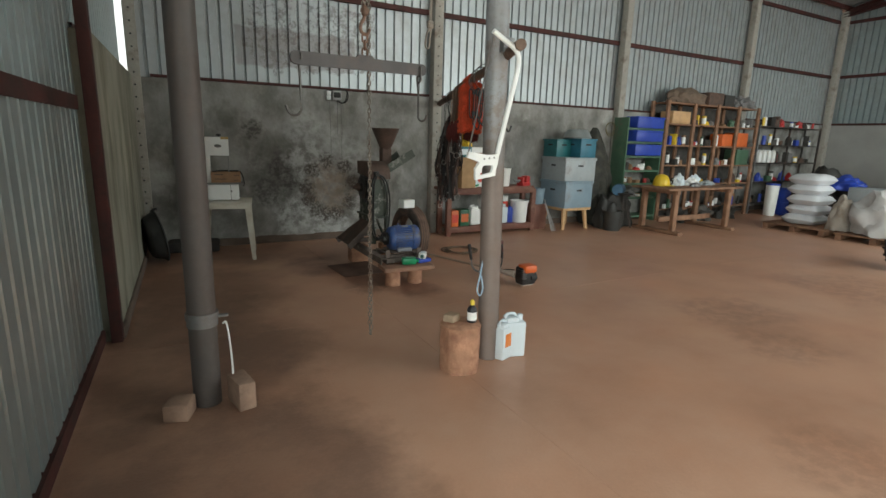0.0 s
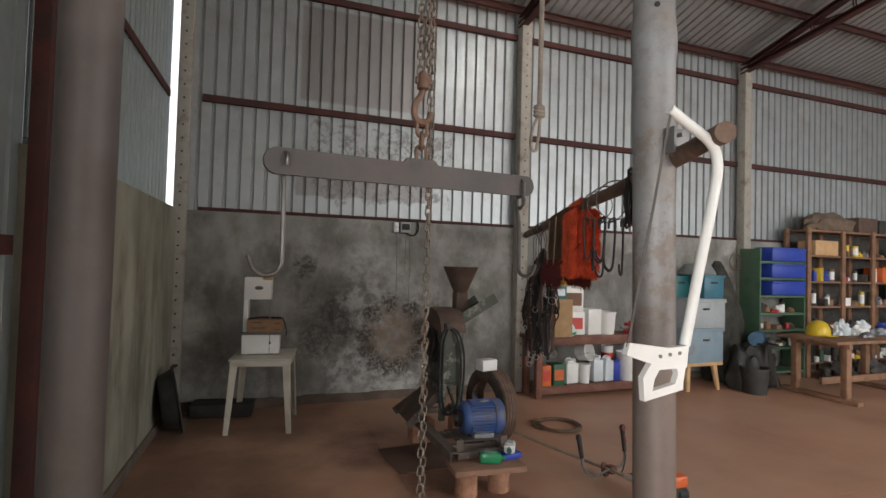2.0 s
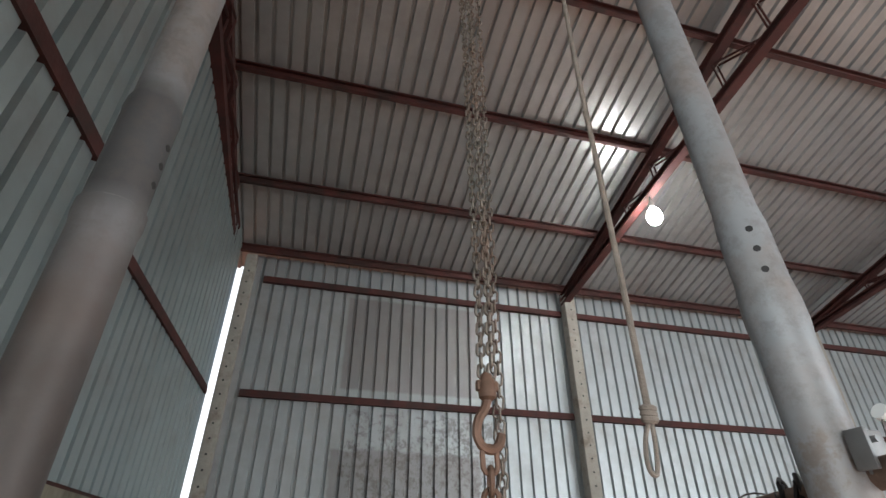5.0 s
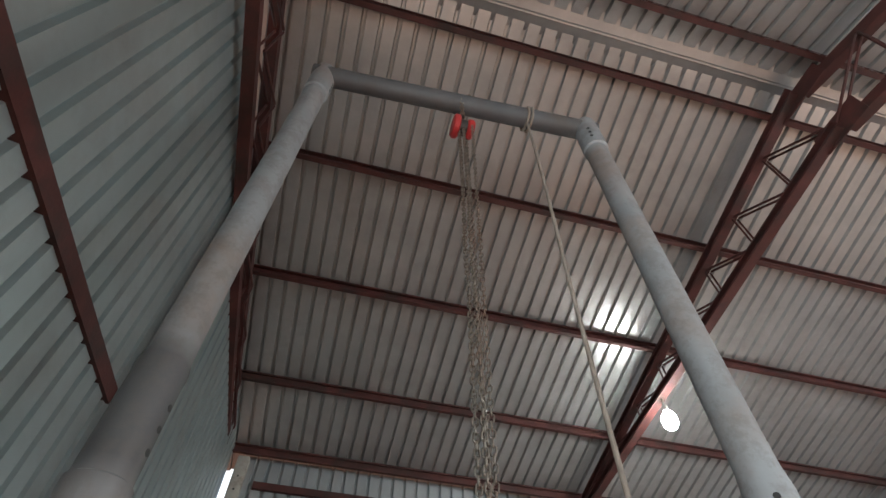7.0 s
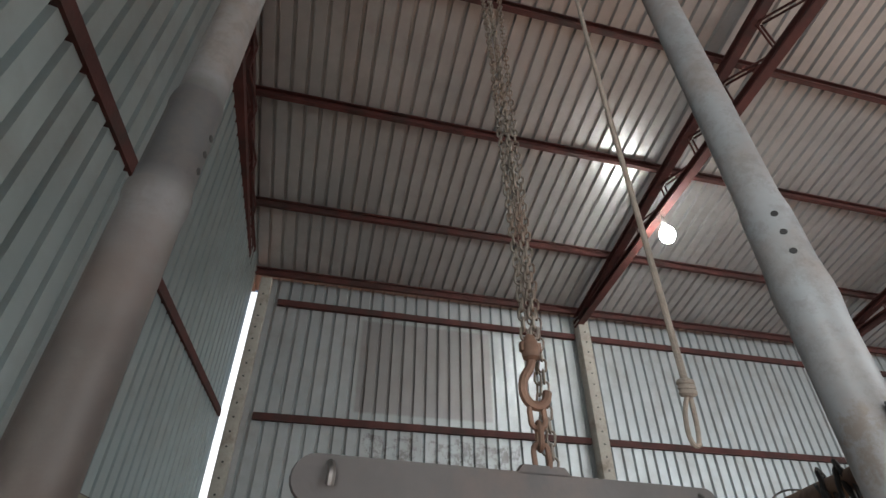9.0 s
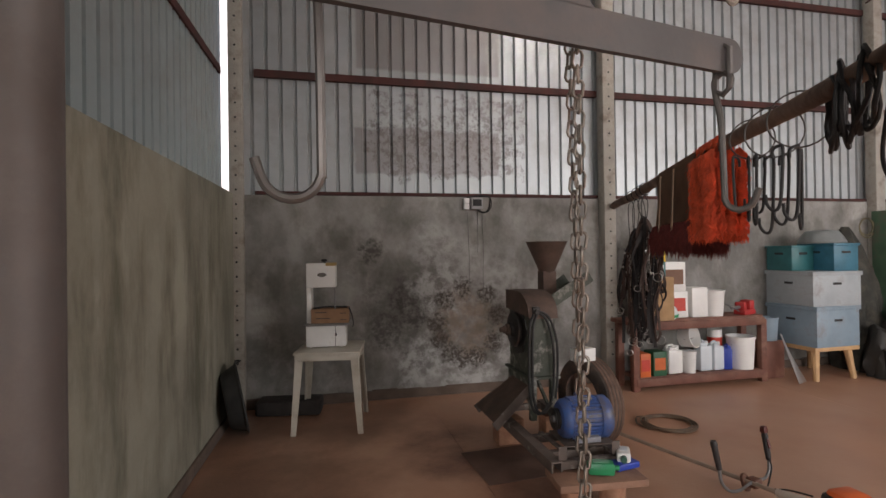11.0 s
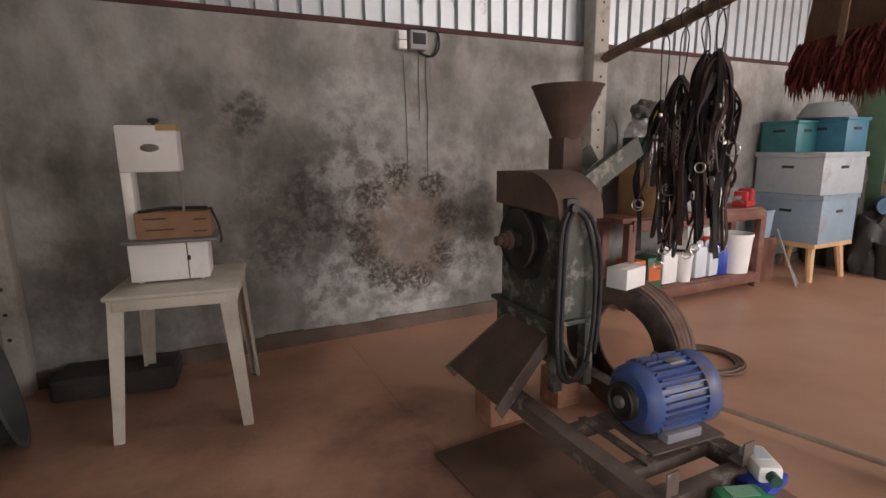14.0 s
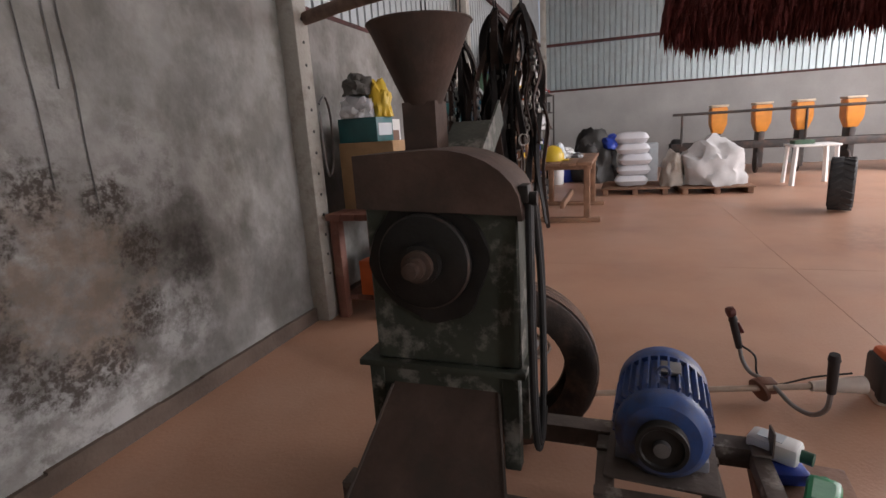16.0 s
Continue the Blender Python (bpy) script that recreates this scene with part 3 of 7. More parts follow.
for k, x in enumerate((-0.05, *COLS, END_X - 0.1)):
    bm = B()
    for s in (1, -1):
        ye = WALL_Y - 0.03 if s > 0 else FRONT_Y + 0.05
        channel(bm, (x, ye, roof_z(ye) - 0.16), (x, RIDGE_Y, roof_z(RIDGE_Y) - 0.16), 0.09, 0.10)
        channel(bm, (x, ye, chord_z(ye)), (x, RIDGE_Y, chord_z(RIDGE_Y)), 0.09, 0.09)
        nn = 9
        pts = [ye + (RIDGE_Y - ye) * i / nn for i in range(nn + 1)]
        for i in range(1, nn):
            y0, y1 = pts[i], pts[i + 1]
            for dx in (-0.030, 0.030):
                rod(bm, (x + dx, y0, chord_z(y0) + 0.04), (x + dx, y0 + s * 0.02, roof_z(y0) - 0.2), 0.010, seg=6)
                if i < nn:
                    rod(bm, (x + dx, y0, roof_z(y0) - 0.2), (x + dx, y1, chord_z(y1) + 0.04), 0.012, seg=6)
    box(bm, (x - 0.01, RIDGE_Y, chord_z(RIDGE_Y) + 0.02), (0.01, 0.4, 0.22))
    box(bm, (x - 0.01, RIDGE_Y, roof_z(RIDGE_Y) - 0.2), (0.01, 0.5, 0.18))
    o = new("ceiling_truss", finish(bm, "ceiling_truss", REDOX))
    o.parent = ceiling
# bright bulb under the truss
LAMP = bpy.data.materials.new("lit_bulb")
LAMP.use_nodes = True
LAMP.node_tree.nodes["Principled BSDF"].inputs["Emission Color"].default_value = (1, 1, 0.97, 1)
LAMP.node_tree.nodes["Principled BSDF"].inputs["Emission Strength"].default_value = 260
LAMP_W = mat("white_plastic_cap", (0.75, 0.75, 0.72), 0.4)
bulb = thing("pendant_bulb", "lit white bulb under a roof truss", "lamp", pose(4.22, 6.30, 5.03))
bm = B()
lathe(bm, [(0.014, -0.125), (0.045, -0.112), (0.070, -0.075), (0.077, -0.03), (0.066, 0.025), (0.032, 0.07)], 20)
part("globe", bm, LAMP, bulb, "lit frosted globe")
bm = B()
lathe(bm, [(0.03, 0.071), (0.03, 0.13), (0.015, 0.16), (0.006, 0.23)], 12)
part("socket", bm, LAMP_W, bulb)


# ---- hoist portal, chains and what hangs there ----
ORANGE_RUST = mat("rusty_chain", (0.17, 0.10, 0.07), 0.6, 0.45, 0.3, 20, 0.1, 90)
CHAIN = mat("dull_chain_steel", (0.23, 0.20, 0.17), 0.45, 0.7, 0.25, 20, 0.05, 90, dirt=(0.15, 0.08, 0.05), dirt_amt=0.42, dirt_scale=3)
REDP = mat("red_enamel", (0.45, 0.03, 0.03), 0.4, 0.0, 0.2, 8, 0.05, 60)
ROPE = mat("grey_nylon_rope", (0.25, 0.21, 0.175), 0.85, 0.0, 0.2, 30, 0.5, 160)
WHITEP = mat("white_enamel", (0.78, 0.78, 0.76), 0.35, 0.0, 0.06, 6, 0.03, 60, dirt=(0.55, 0.52, 0.47), dirt_amt=0.3, dirt_scale=5)
BLADE = mat("saw_blade_steel", (0.07, 0.06, 0.055), 0.6, 0.0, 0.3, 12, 0.03, 80)
WOODPOLE = mat("weathered_round_wood", (0.20, 0.13, 0.095), 0.8, 0.0, 0.3, 7, 0.4, 50, dirt=(0.10, 0.06, 0.045), dirt_amt=0.45, dirt_scale=5)

portal = thing("hoist_frame", "tall grey steel pipe frame for a chain hoist", "hoist frame")
PL, PR, PTOP = Vector((0.450, 3.905, 0)), Vector((2.25, 3.745, 0)), 5.40
# the legs telescope: an upper tube in a wider lower one; the second leg leans a little
LEAN = Matrix(((1, 0, -0.0213, 0.062), (0, 1, 0, 0), (0, 0, 1, 0), (0, 0, 0, 1)))
LEG_A = [(0.076, 0.0), (0.076, 2.60), (0.081, 2.63), (0.081, 2.665), (0.074, 2.67), (0.073, 2.97), (0.076, 2.99), (0.074, 3.02), (0.067, 3.05)]
LEG_B = [(0.074, 0.0), (0.075, 2.44), (0.081, 2.50), (0.081, 2.55), (0.074, 2.63), (0.073, 2.82), (0.066, 2.89)]
for p, PT, prof_, holes_ in ((PL, 5.40, LEG_A, (2.755, 2.82, 2.885)), (PR, 5.23, LEG_B, (2.64, 2.71, 2.78))):
    lean = LEAN if p is PR else Matrix()
    bm = B()
    lathe(bm, prof_ + [(0.066, PT - 0.30), (0.077, PT - 0.29), (0.077, PT - 0.06), (0.074, PT + 0.05)], 28, Matrix.Translation(p) @ lean)
    po = part("post", bm, PIPE, portal)
    for z in (*holes_, PT - 0.22, PT - 0.17, PT - 0.12):
        a = radians(236 if p is PR else -8)
        d = Vector((math.cos(a), math.sin(a), 0))
        bh = B()
        rr = 0.0735 if z < 4 else 0.0765
        c = p + lean @ Vector((0, 0, z))
        rod(bh, c + d * (rr - 0.006), c + d * (rr + 0.0015), 0.0105, seg=12)
        part("bolt_hole", bh, BLACK, po)
bm = B()
rod(bm, PL + Vector((-0.07, 0, PTOP)), PR + Vector((0.02, 0, 5.23)), 0.066, seg=26)
part("crossbeam", bm, mat("dark_grey_pipe", (0.12, 0.12, 0.125), 0.6, 0.3, 0.15, 4, 0.06, 40, dirt=(0.09, 0.075, 0.065), dirt_amt=0.4, dirt_scale=3), portal, "darker grey steel crossbeam")
bm = B()
for z, r in ((0.54, 0.088), (0.50, 0.083)):
    lathe(bm, [(r, z - 0.02), (r, z + 0.02)], 20, Matrix.Translation(PL))
box(bm, (PL.x + 0.1, PL.y - 0.02, 0.53), (0.07, 0.03, 0.012))
part("clamp", bm, STEEL, portal, "dusty steel clamp ring")
bm = B()
box(bm, (PR.x + 0.045, PR.y - 0.095, 2.14), (0.075, 0.012, 0.10), 0.003)
box(bm, (PR.x - 0.02, PR.y - 0.115, 2.14), (0.012, 0.05, 0.09), 0.002)
for k in range(2):
    rod(bm, (PR.x + 0.03, PR.y - 0.125, 2.12 + 0.045 * k), (PR.x + 0.03, PR.y - 0.09, 2.12 + 0.045 * k), 0.008)
part("bracket", bm, STEEL, portal, "welded bracket plate with two bolts")

for i, (x, y, rz, sx, sy, h) in enumerate(((0.625, 3.80, 12, 0.10, 0.20, 0.17), (0.30, 3.80, -20, 0.13, 0.15, 0.10))):
    bm = B()
    box(bm, (0, 0, h / 2), (sx, sy, h), 0.012)
    roughen(bm, 0.006, 20, i)
    solid("concrete_block", bm, mat("dusty_block_%s" % "ab"[i], (0.34, 0.22, 0.16), 0.9, 0, 0.25, 9, 0.4, 50), "red-dusted concrete block wedged against the hoist post", "block", pose(x, y, 0, 0, 0, rz))
bm = B()
tube(bm, smooth_path([(0.585, 3.85, 0.0), (0.59, 3.87, 0.25), (0.575, 3.885, 0.47), (0.555, 3.90, 0.475)]), 0.006)
solid("steel_rod", bm, WHITEP, "thin pale rod standing against the hoist post", "rod")


def link(L, w, r, seg=10, ws=5):
    pts = []
    for i in range(seg):
        a = 2 * math.pi * i / seg
        pts.append((math.cos(a) * w / 2, 0, math.sin(a) * w / 2 + (L / 2 - w / 2) * (1 if math.sin(a) > 0 else -1)))
    bm = tube(B(), pts, r, ws, True)
    vs = [v.co.copy() for v in bm.verts]
    bm.verts.index_update()
    fs = [[v.index for v in f.verts] for f in bm.faces]
    bm.free()
    return vs, fs


def chain(a, b, L, w, r, sag=0.0, seg=10, ws=5):
    """A chain of real links from a to b."""
    vs, fs = link(L, w, r, seg, ws)
    a, b = Vector(a), Vector(b)
    step = L - 2 * r
    n = max(2, int((b - a).length / step))
    V, Fc = [], []
    q = (b - a).to_track_quat("Z", "Y").to_matrix().to_4x4()
    for i in range(n):
        t = (i + 0.5) / n
        p = a.lerp(b, t) + Vector((0, 0, -sag * 4 * t * (1 - t))) + Vector((noise.noise((t * 9, a.x * 7, 0)), noise.noise((t * 9, 0, a.y * 5)), 0)) * 0.004
        m = Matrix.Translation(p) @ q @ pose(0, 0, 0, 0, 0, 90 * (i % 2) + random.uniform(-14, 14))
        o = len(V)
        V += [m @ v for v in vs]
        Fc += [[k + o for k in f] for f in fs]
    return V, Fc


def chain_part(name, runs, L, w, r, material, parent, label="", seg=10, ws=5):
    V, Fc = [], []
    for a, b in runs:
        v, f = chain(a, b, L, w, r, 0, seg, ws)
        o = len(V)
        V += v
        Fc += [[k + o for k in q] for q in f]
    me = bpy.data.meshes.new(name)
    me.from_pydata([tuple(v) for v in V], [], Fc)
    me.materials.append(material)
    for p in me.polygons:
        p.use_smooth = True
    ob = new(name, me)
    ob.parent = parent
    return tagged(ob, label)


HX, HY = 1.335, 3.645
TX, TY = 1.37, 3.85
hoist = thing("chain_hoist", "red hand chain hoist with long loops of steel chain", "chain hoist")
bm = B()
for dx, r in ((-0.045, 0.075), (0.045, 0.062)):
    lathe(bm, [(r * 0.85, -0.022), (r, -0.012), (r, 0.012), (r * 0.85, 0.022)], 22, Matrix.Translation((TX + dx, TY - 0.02, 4.98)) @ pose(0, 0, 0, 0, 90, 0))
part("housing", bm, REDP, hoist, "two red hoist side wheels")
bm = B()
rod(bm, (TX - 0.05, TY - 0.02, 4.98), (TX + 0.05, TY - 0.02, 4.98), 0.05, seg=16)
tube(bm, arc((TX, TY - 0.01, 5.10), 0.03, -90, 200, 12, (0, 1, 0)), 0.010)
part("gearbox", bm, DARKM, hoist)
chain_part("sling", [((TX - 0.02, TY - 0.085, 5.325), (TX, TY - 0.02, 5.13)), ((TX + 0.02, TY + 0.085, 5.325), (TX, TY + 0.02, 5.13)), ((TX - 0.02, TY - 0.085, 5.325), (TX - 0.02, TY, 5.40)), ((TX + 0.02, TY, 5.40), (TX + 0.02, TY + 0.085, 5.325)), ((TX + 0.03, TY - 0.09, 5.345), (TX + 0.03, TY - 0.05, 5.28))], 0.034, 0.024, 0.005, CHAIN, hoist, "chain sling round the crossbeam")
chain_part("load_chain", [((TX - 0.02, TY - 0.02, 4.94), (HX - 0.010, HY, 2.235)), ((TX + 0.0, TY - 0.04, 4.94), (HX + 0.008, HY - 0.01, 2.235))], 0.030, 0.016, 0.0033, CHAIN, hoist)
chain_part("pull_chain", [((TX + 0.04, TY + 0.03, 4.94), (HX + 0.045, HY + 0.02, 0.42)), ((TX + 0.045, TY - 0.07, 4.94), (HX + 0.012, HY - 0.03, 0.42)), ((HX + 0.045, HY + 0.02, 0.42), (HX + 0.03, HY, 0.36)), ((HX + 0.03, HY, 0.36), (HX + 0.012, HY - 0.03, 0.42))], 0.030, 0.017, 0.0026, CHAIN, hoist, "thin hanging hand chain loop", 8, 4)
bm = B()
lathe(bm, [(0.010, 2.188), (0.017, 2.194), (0.019, 2.215), (0.013, 2.238), (0.007, 2.245)], 14, Matrix.Translation((HX, HY, 0)))
box(bm, (HX, HY, 2.217), (0.046, 0.016, 0.022), 0.004)
tube(bm, smooth_path([(HX, HY, 2.192), (HX - 0.006, HY, 2.172), (HX - 0.020, HY, 2.150), (HX - 0.024, HY, 2.122), (HX - 0.014, HY, 2.102), (HX + 0.004, HY, 2.096), (HX + 0.020, HY, 2.106), (HX + 0.026, HY, 2.126)], 4), 0.0095, 8)
part("load_hook", bm, ORANGE_RUST, hoist, "brown rusted swivel hook")
for k in range(3):
    ux, uy = ((1, 0), (0.2, 0.98))[k % 2]
    c = Vector((HX, HY, 2.078 - 0.037 * k))
    ring = [c + Vector((ux, uy, 0)) * 0.015 * math.cos(a) + Vector((0, 0, 0.015 * math.sin(a) + (0.009 if math.sin(a) > 0 else -0.009))) for a in [2 * math.pi * q / 14 for q in range(14)]]
    part("shackle", tube(B(), ring, 0.0056, 8, True), ORANGE_RUST, hoist)

BARGREY = mat("grey_brown_steel_plate", (0.088, 0.080, 0.079), 0.62, 0.12, 0.15, 5, 0.06, 60, dirt=(0.12, 0.09, 0.08), dirt_amt=0.38, dirt_scale=4)
spreader = thing("spreader_bar", "grey flat steel spreader bar with two meat hooks", "spreader bar")
SL, SR = Vector((0.940, 3.548, 1.930)), Vector((1.728, 3.738, 1.954))
sd = (SR - SL).normalized()
sm = Matrix.Translation(SL) @ Matrix(((sd.x, 0, -sd.y, 0), (sd.y, 0, sd.x, 0), (sd.z, 1, 0, 0), (0, 0, 0, 1)))
Lb = (SR - SL).length
poly = [(p.x, p.z) for p in arc((0, 0, 0), 0.033, 270, 90, 10, (1, 0, 0), (0, 0, 1))]
poly = [(-abs(x), y) for x, y in poly][::-1]
poly = poly + [(Lb + abs(x), -y) for x, y in poly]
bm = B()
prism(bm, poly, 0.012, sm @ Matrix.Translation((0, 0, -0.006)))
part("bar", bm, BARGREY, spreader)
bm = B()
prism(bm, [(Lb / 2 - 0.06, 0.030), (Lb / 2 + 0.06, 0.030), (Lb / 2 + 0.045, 0.046), (Lb / 2 - 0.045, 0.046)], 0.012, sm @ Matrix.Translation((0, 0, -0.006)))
part("lug", bm, BARGREY, spreader)
side = Vector((-sd.y, sd.x, 0))
HOOK = mat("worn_hook_steel", (0.13, 0.118, 0.11), 0.45, 0.7, 0.2, 15, 0.05, 90)
for hp, lk, flip in ((SL + sd * 0.02, 0.0, -1), (SR - sd * 0.02, 0.055, 1)):
    bm = B()
    top = hp + Vector((0, 0, 0.01))
    if lk:
        tube(bm, [top + Vector((0.0, 0, 0.0)) - side * 0.014, top + Vector((0, 0, -lk - 0.02)) - side * 0.014, top + Vector((0, 0, -lk - 0.03)), top + Vector((0, 0, -lk - 0.02)) + side * 0.014, top + side * 0.014, top + Vector((0, 0, 0.012))], 0.006, 7, True)
    t2 = top - Vector((0, 0, lk))
    out = Vector((-1, -0.1, 0)) if flip < 0 else Vector((0.55, -0.8, 0))
    out.normalize()
    r = 0.036 if flip < 0 else 0.026
    pts = [t2 - side * 0.014 + Vector((0, 0, -0.02)), t2 - side * 0.016, t2 + Vector((0, 0, 0.012)), t2 + side * 0.016, t2 + side * 0.014 + Vector((0, 0, -0.03)), t2 + side * 0.004 + Vector((0, 0, -0.09)), t2 + Vector((0, 0, -0.248 + lk * 0.5))]
    c = t2 + out * r + Vector((0, 0, -0.253 + lk * 0.5))
    pts += [c + (-out) * r * math.cos(radians(a)) - Vector((0, 0, 1)) * r * math.sin(radians(a)) for a in (10, 35, 60, 85, 110, 135, 158)]
    pts.append(c + out * (r + 0.006) + Vector((0, 0, 0.012)))
    tube(bm, smooth_path(pts, 4), 0.0062, 8)
    part("meat_hook", bm, HOOK, spreader, "pointed round-bar meat hook")

rope = thing("hanging_rope", "grey rope with a knotted loop, tied to the crossbeam", "rope")
RX, RY = 1.805, 3.79
bm = B()
tube(bm, [Vector((RX + 0.004 * math.sin(z * 3), RY + 0.004 * math.cos(z * 2.3), z)) for z in np.linspace(5.20, 2.25, 40)], 0.009, 8)
tube(bm, arc((RX - 0.01, RY, 5.27), 0.076, 0, 360, 20, (0, 1, 0)), 0.009, 6)
tube(bm, arc((RX + 0.015, RY, 5.268), 0.078, 0, 360, 20, (0, 1, 0)), 0.009, 6)
part("line", bm, ROPE, rope)
bm = B()
for k in range(3):
    tube(bm, arc((RX, RY, 2.215 + 0.013 * k), 0.012, 0, 330, 10, (1, 0, 0), (0, 1, 0.25)), 0.010, 7)
tube(bm, smooth_path([(RX - 0.004, RY, 2.21), (RX - 0.022, RY, 2.17), (RX - 0.030, RY, 2.125), (RX - 0.026, RY, 2.095), (RX - 0.012, RY, 2.090), (RX - 0.004, RY, 2.115), (RX + 0.002, RY, 2.165), (RX + 0.004, RY, 2.21)]), 0.0058, 7)
part("knotted_loop", bm, ROPE, rope)

# pole from the wall column through the post
P0, P1 = Vector((4.32, 8.32, 2.10)), Vector((2.165, 3.35, 2.09))


def on_pole(y, dz=0.0, dx=0.0):
    t = (P0.y - y) / (P0.y - P1.y)
    return P0.lerp(P1, t) + Vector((dx, 0, dz))


bm = B()
n = 30
rng = random.Random(4)
pts = [P0.lerp(P1, i / n) + Vector((0, 0, 0.015 * math.sin(i * 0.7))) * 0.4 for i in range(n + 1)]
tube(bm, pts, [0.042 - 0.010 * i / n + 0.0015 * math.sin(i * 2.1) for i in range(n + 1)], 14)
solid("hanging_pole", bm, WOODPOLE, "brown round pole set between wall column and hoist post", "pole")

# bow saw hung from the pole's end
saw = thing("bone_saw", "white-framed bow saw hanging from the pole end", "saw")
SY = 3.40
u = Vector((1, 0, 0))
o = Vector((1.975, SY, 0))


def sp(du, z):
    return o + u * du + Vector((0, 0, z))


bm = B()
tube(bm, smooth_path([sp(0.03, 2.155), sp(0.11, 2.115), sp(0.185, 2.075), sp(0.215, 2.02), sp(0.205, 1.93), sp(0.15, 1.70), sp(0.098, 1.475)], 5), 0.0155, 10)
part("frame", bm, WHITEP, saw)
bm = B()
bar(bm, sp(0.035, 2.15), sp(-0.105, 1.475), 0.0015, 0.009, u)
part("blade", bm, BLADE, saw, "thin dark saw blade")
bm = B()
ms = Matrix.Translation(o) @ Matrix(((u.x, 0, u.y, 0), (u.y, 0, -u.x, 0), (0, 1, 0, 0), (0, 0, 0, 1)))
# handle plate in two halves around the grip hole
prism(bm, [(-0.115, 1.455), (-0.02, 1.425), (0.0, 1.41), (0.098, 1.412), (0.105, 1.475), (0.03, 1.47), (-0.105, 1.488)], 0.02, ms @ Matrix.Translation((0, 0, -0.01)))
prism(bm, [(-0.052, 1.325), (0.085, 1.350), (0.086, 1.374), (-0.025, 1.352)], 0.02, ms @ Matrix.Translation((0, 0, -0.01)))
prism(bm, [(-0.052, 1.325), (-0.025, 1.352), (-0.018, 1.385), (0.0, 1.411), (-0.03, 1.43), (-0.058, 1.39)], 0.0202, ms @ Matrix.Translation((0, 0, -0.0101)))
prism(bm, [(0.055, 1.366), (0.086, 1.372), (0.094, 1.413), (0.06, 1.413), (0.066, 1.395)], 0.0198, ms @ Matrix.Translation((0, 0, -0.0099)))
part("handle", bm, WHITEP, saw, "white plate handle with a grip hole")
for du, z in ((0.0, 1.448), (0.035, 1.452), (0.07, 1.455)):
    a = sp(du, z)
    bm = B()
    rod(bm, a - Vector((u.y, -u.x, 0)) * 0.013, a + Vector((u.y, -u.x, 0)) * 0.013, 0.0055, seg=10)
    part("rivet", bm, STEEL, saw)

# shaggy red saddle blanket and brown pad over the pole
WOOL = mat("red_shaggy_wool", (0.72, 0.105, 0.04), 0.95, 0, 0.35, 18, 0.6, 120)
WOOLD = mat("dark_red_fringe", (0.13, 0.022, 0.018), 0.95, 0, 0.35, 18, 0.6, 120)
PAD = mat("brown_felt_pad", (0.29, 0.17, 0.11), 0.9, 0, 0.25, 6, 0.4, 60)


def drape(y0, y1, drop_a, drop_b, r, n=10, seed=1.0):
    """Cloth hung over the pole between y0 and y1, falling drop_a on the near side and drop_b on the far one."""
    bm = B()
    rows = []
    d = (P1 - P0).normalized()
    s = d.cross(Vector((0, 0, 1))).normalized()
    m = 18
    for i in range(n + 1):
        c = on_pole(y0 + (y1 - y0) * i / n)
        row = []
        for k in range(m + 1):
            t = k / m * 2 - 1
            ang = max(-1, min(1, t / 0.22)) * math.pi / 2
            fall = max(0, abs(t) - 0.22) / 0.78 * (drop_a if t < 0 else drop_b)
            w = noise.noise((i * 0.45 + seed, k * 0.3, seed)) * 0.022 * (0.3 + fall * 2)
            row.append(bm.verts.new(c + s * (math.sin(ang) * (r + 0.02 * abs(t)) + w) + Vector((0, 0, math.cos(ang) * r - fall))))
        rows.append(row)
    for a, b in zip(rows, rows[1:]):
        for k in range(m):
            bm.faces.new((a[k], a[k + 1], b[k + 1], b[k]))
    bmesh.ops.solidify(bm, geom=bm.faces[:], thickness=0.014)
    return bm


def shag(y0, y1, drop, r, count, lo, seed, ln=0.09, both=True):
    """Locks of wool on a drape, as thin tapered tufts."""
    rg = random.Random(seed)
    d = (P1 - P0).normalized()
    s = d.cross(Vector((0, 0, 1))).normalized()
    V, Fc = [], []
    for i in range(count):
        y = rg.uniform(y0, y1)
        sd_ = -1 if (not both or rg.random() < 0.6) else 1
        f = rg.uniform(lo, 1.0)
        c = on_pole(y) + s * sd_ * (r + 0.02 + rg.uniform(-0.005, 0.012)) + Vector((0, 0, 0.02 - drop * f))
        if f < 0.08:
            c = on_pole(y) + s * sd_ * r * rg.random() + Vector((0, 0, r + 0.012))
        L = ln * rg.uniform(0.6, 1.2)
        w = rg.uniform(0.004, 0.010)
        tip = c + Vector((rg.uniform(-0.02, 0.02), rg.uniform(-0.02, 0.02), -L)) + s * sd_ * rg.uniform(0.0, 0.035)
        q = d * w
        k = s * w * 0.6
        b = len(V)
        mid = c.lerp(tip, 0.55) + s * sd_ * 0.012
        V += [c + q, c - q, c + k, mid + q * 0.8, mid - q * 0.8, mid + k * 0.8, tip]
        Fc += [(b, b + 1, b + 4, b + 3), (b + 1, b + 2, b + 5, b + 4), (b + 2, b, b + 3, b + 5), (b + 3, b + 4, b + 6), (b + 4, b + 5, b + 6), (b + 5, b + 3, b + 6)]
    return V, Fc


def shag_part(name, args, material, parent, label=""):
    V, Fc = shag(*args)
    me = bpy.data.meshes.new(name)
    me.from_pydata([tuple(v) for v in V], [], Fc)
    me.materials.append(material)
    ob = new(name, me)
    ob.parent = parent
    return tagged(ob, label, kind="stuff")


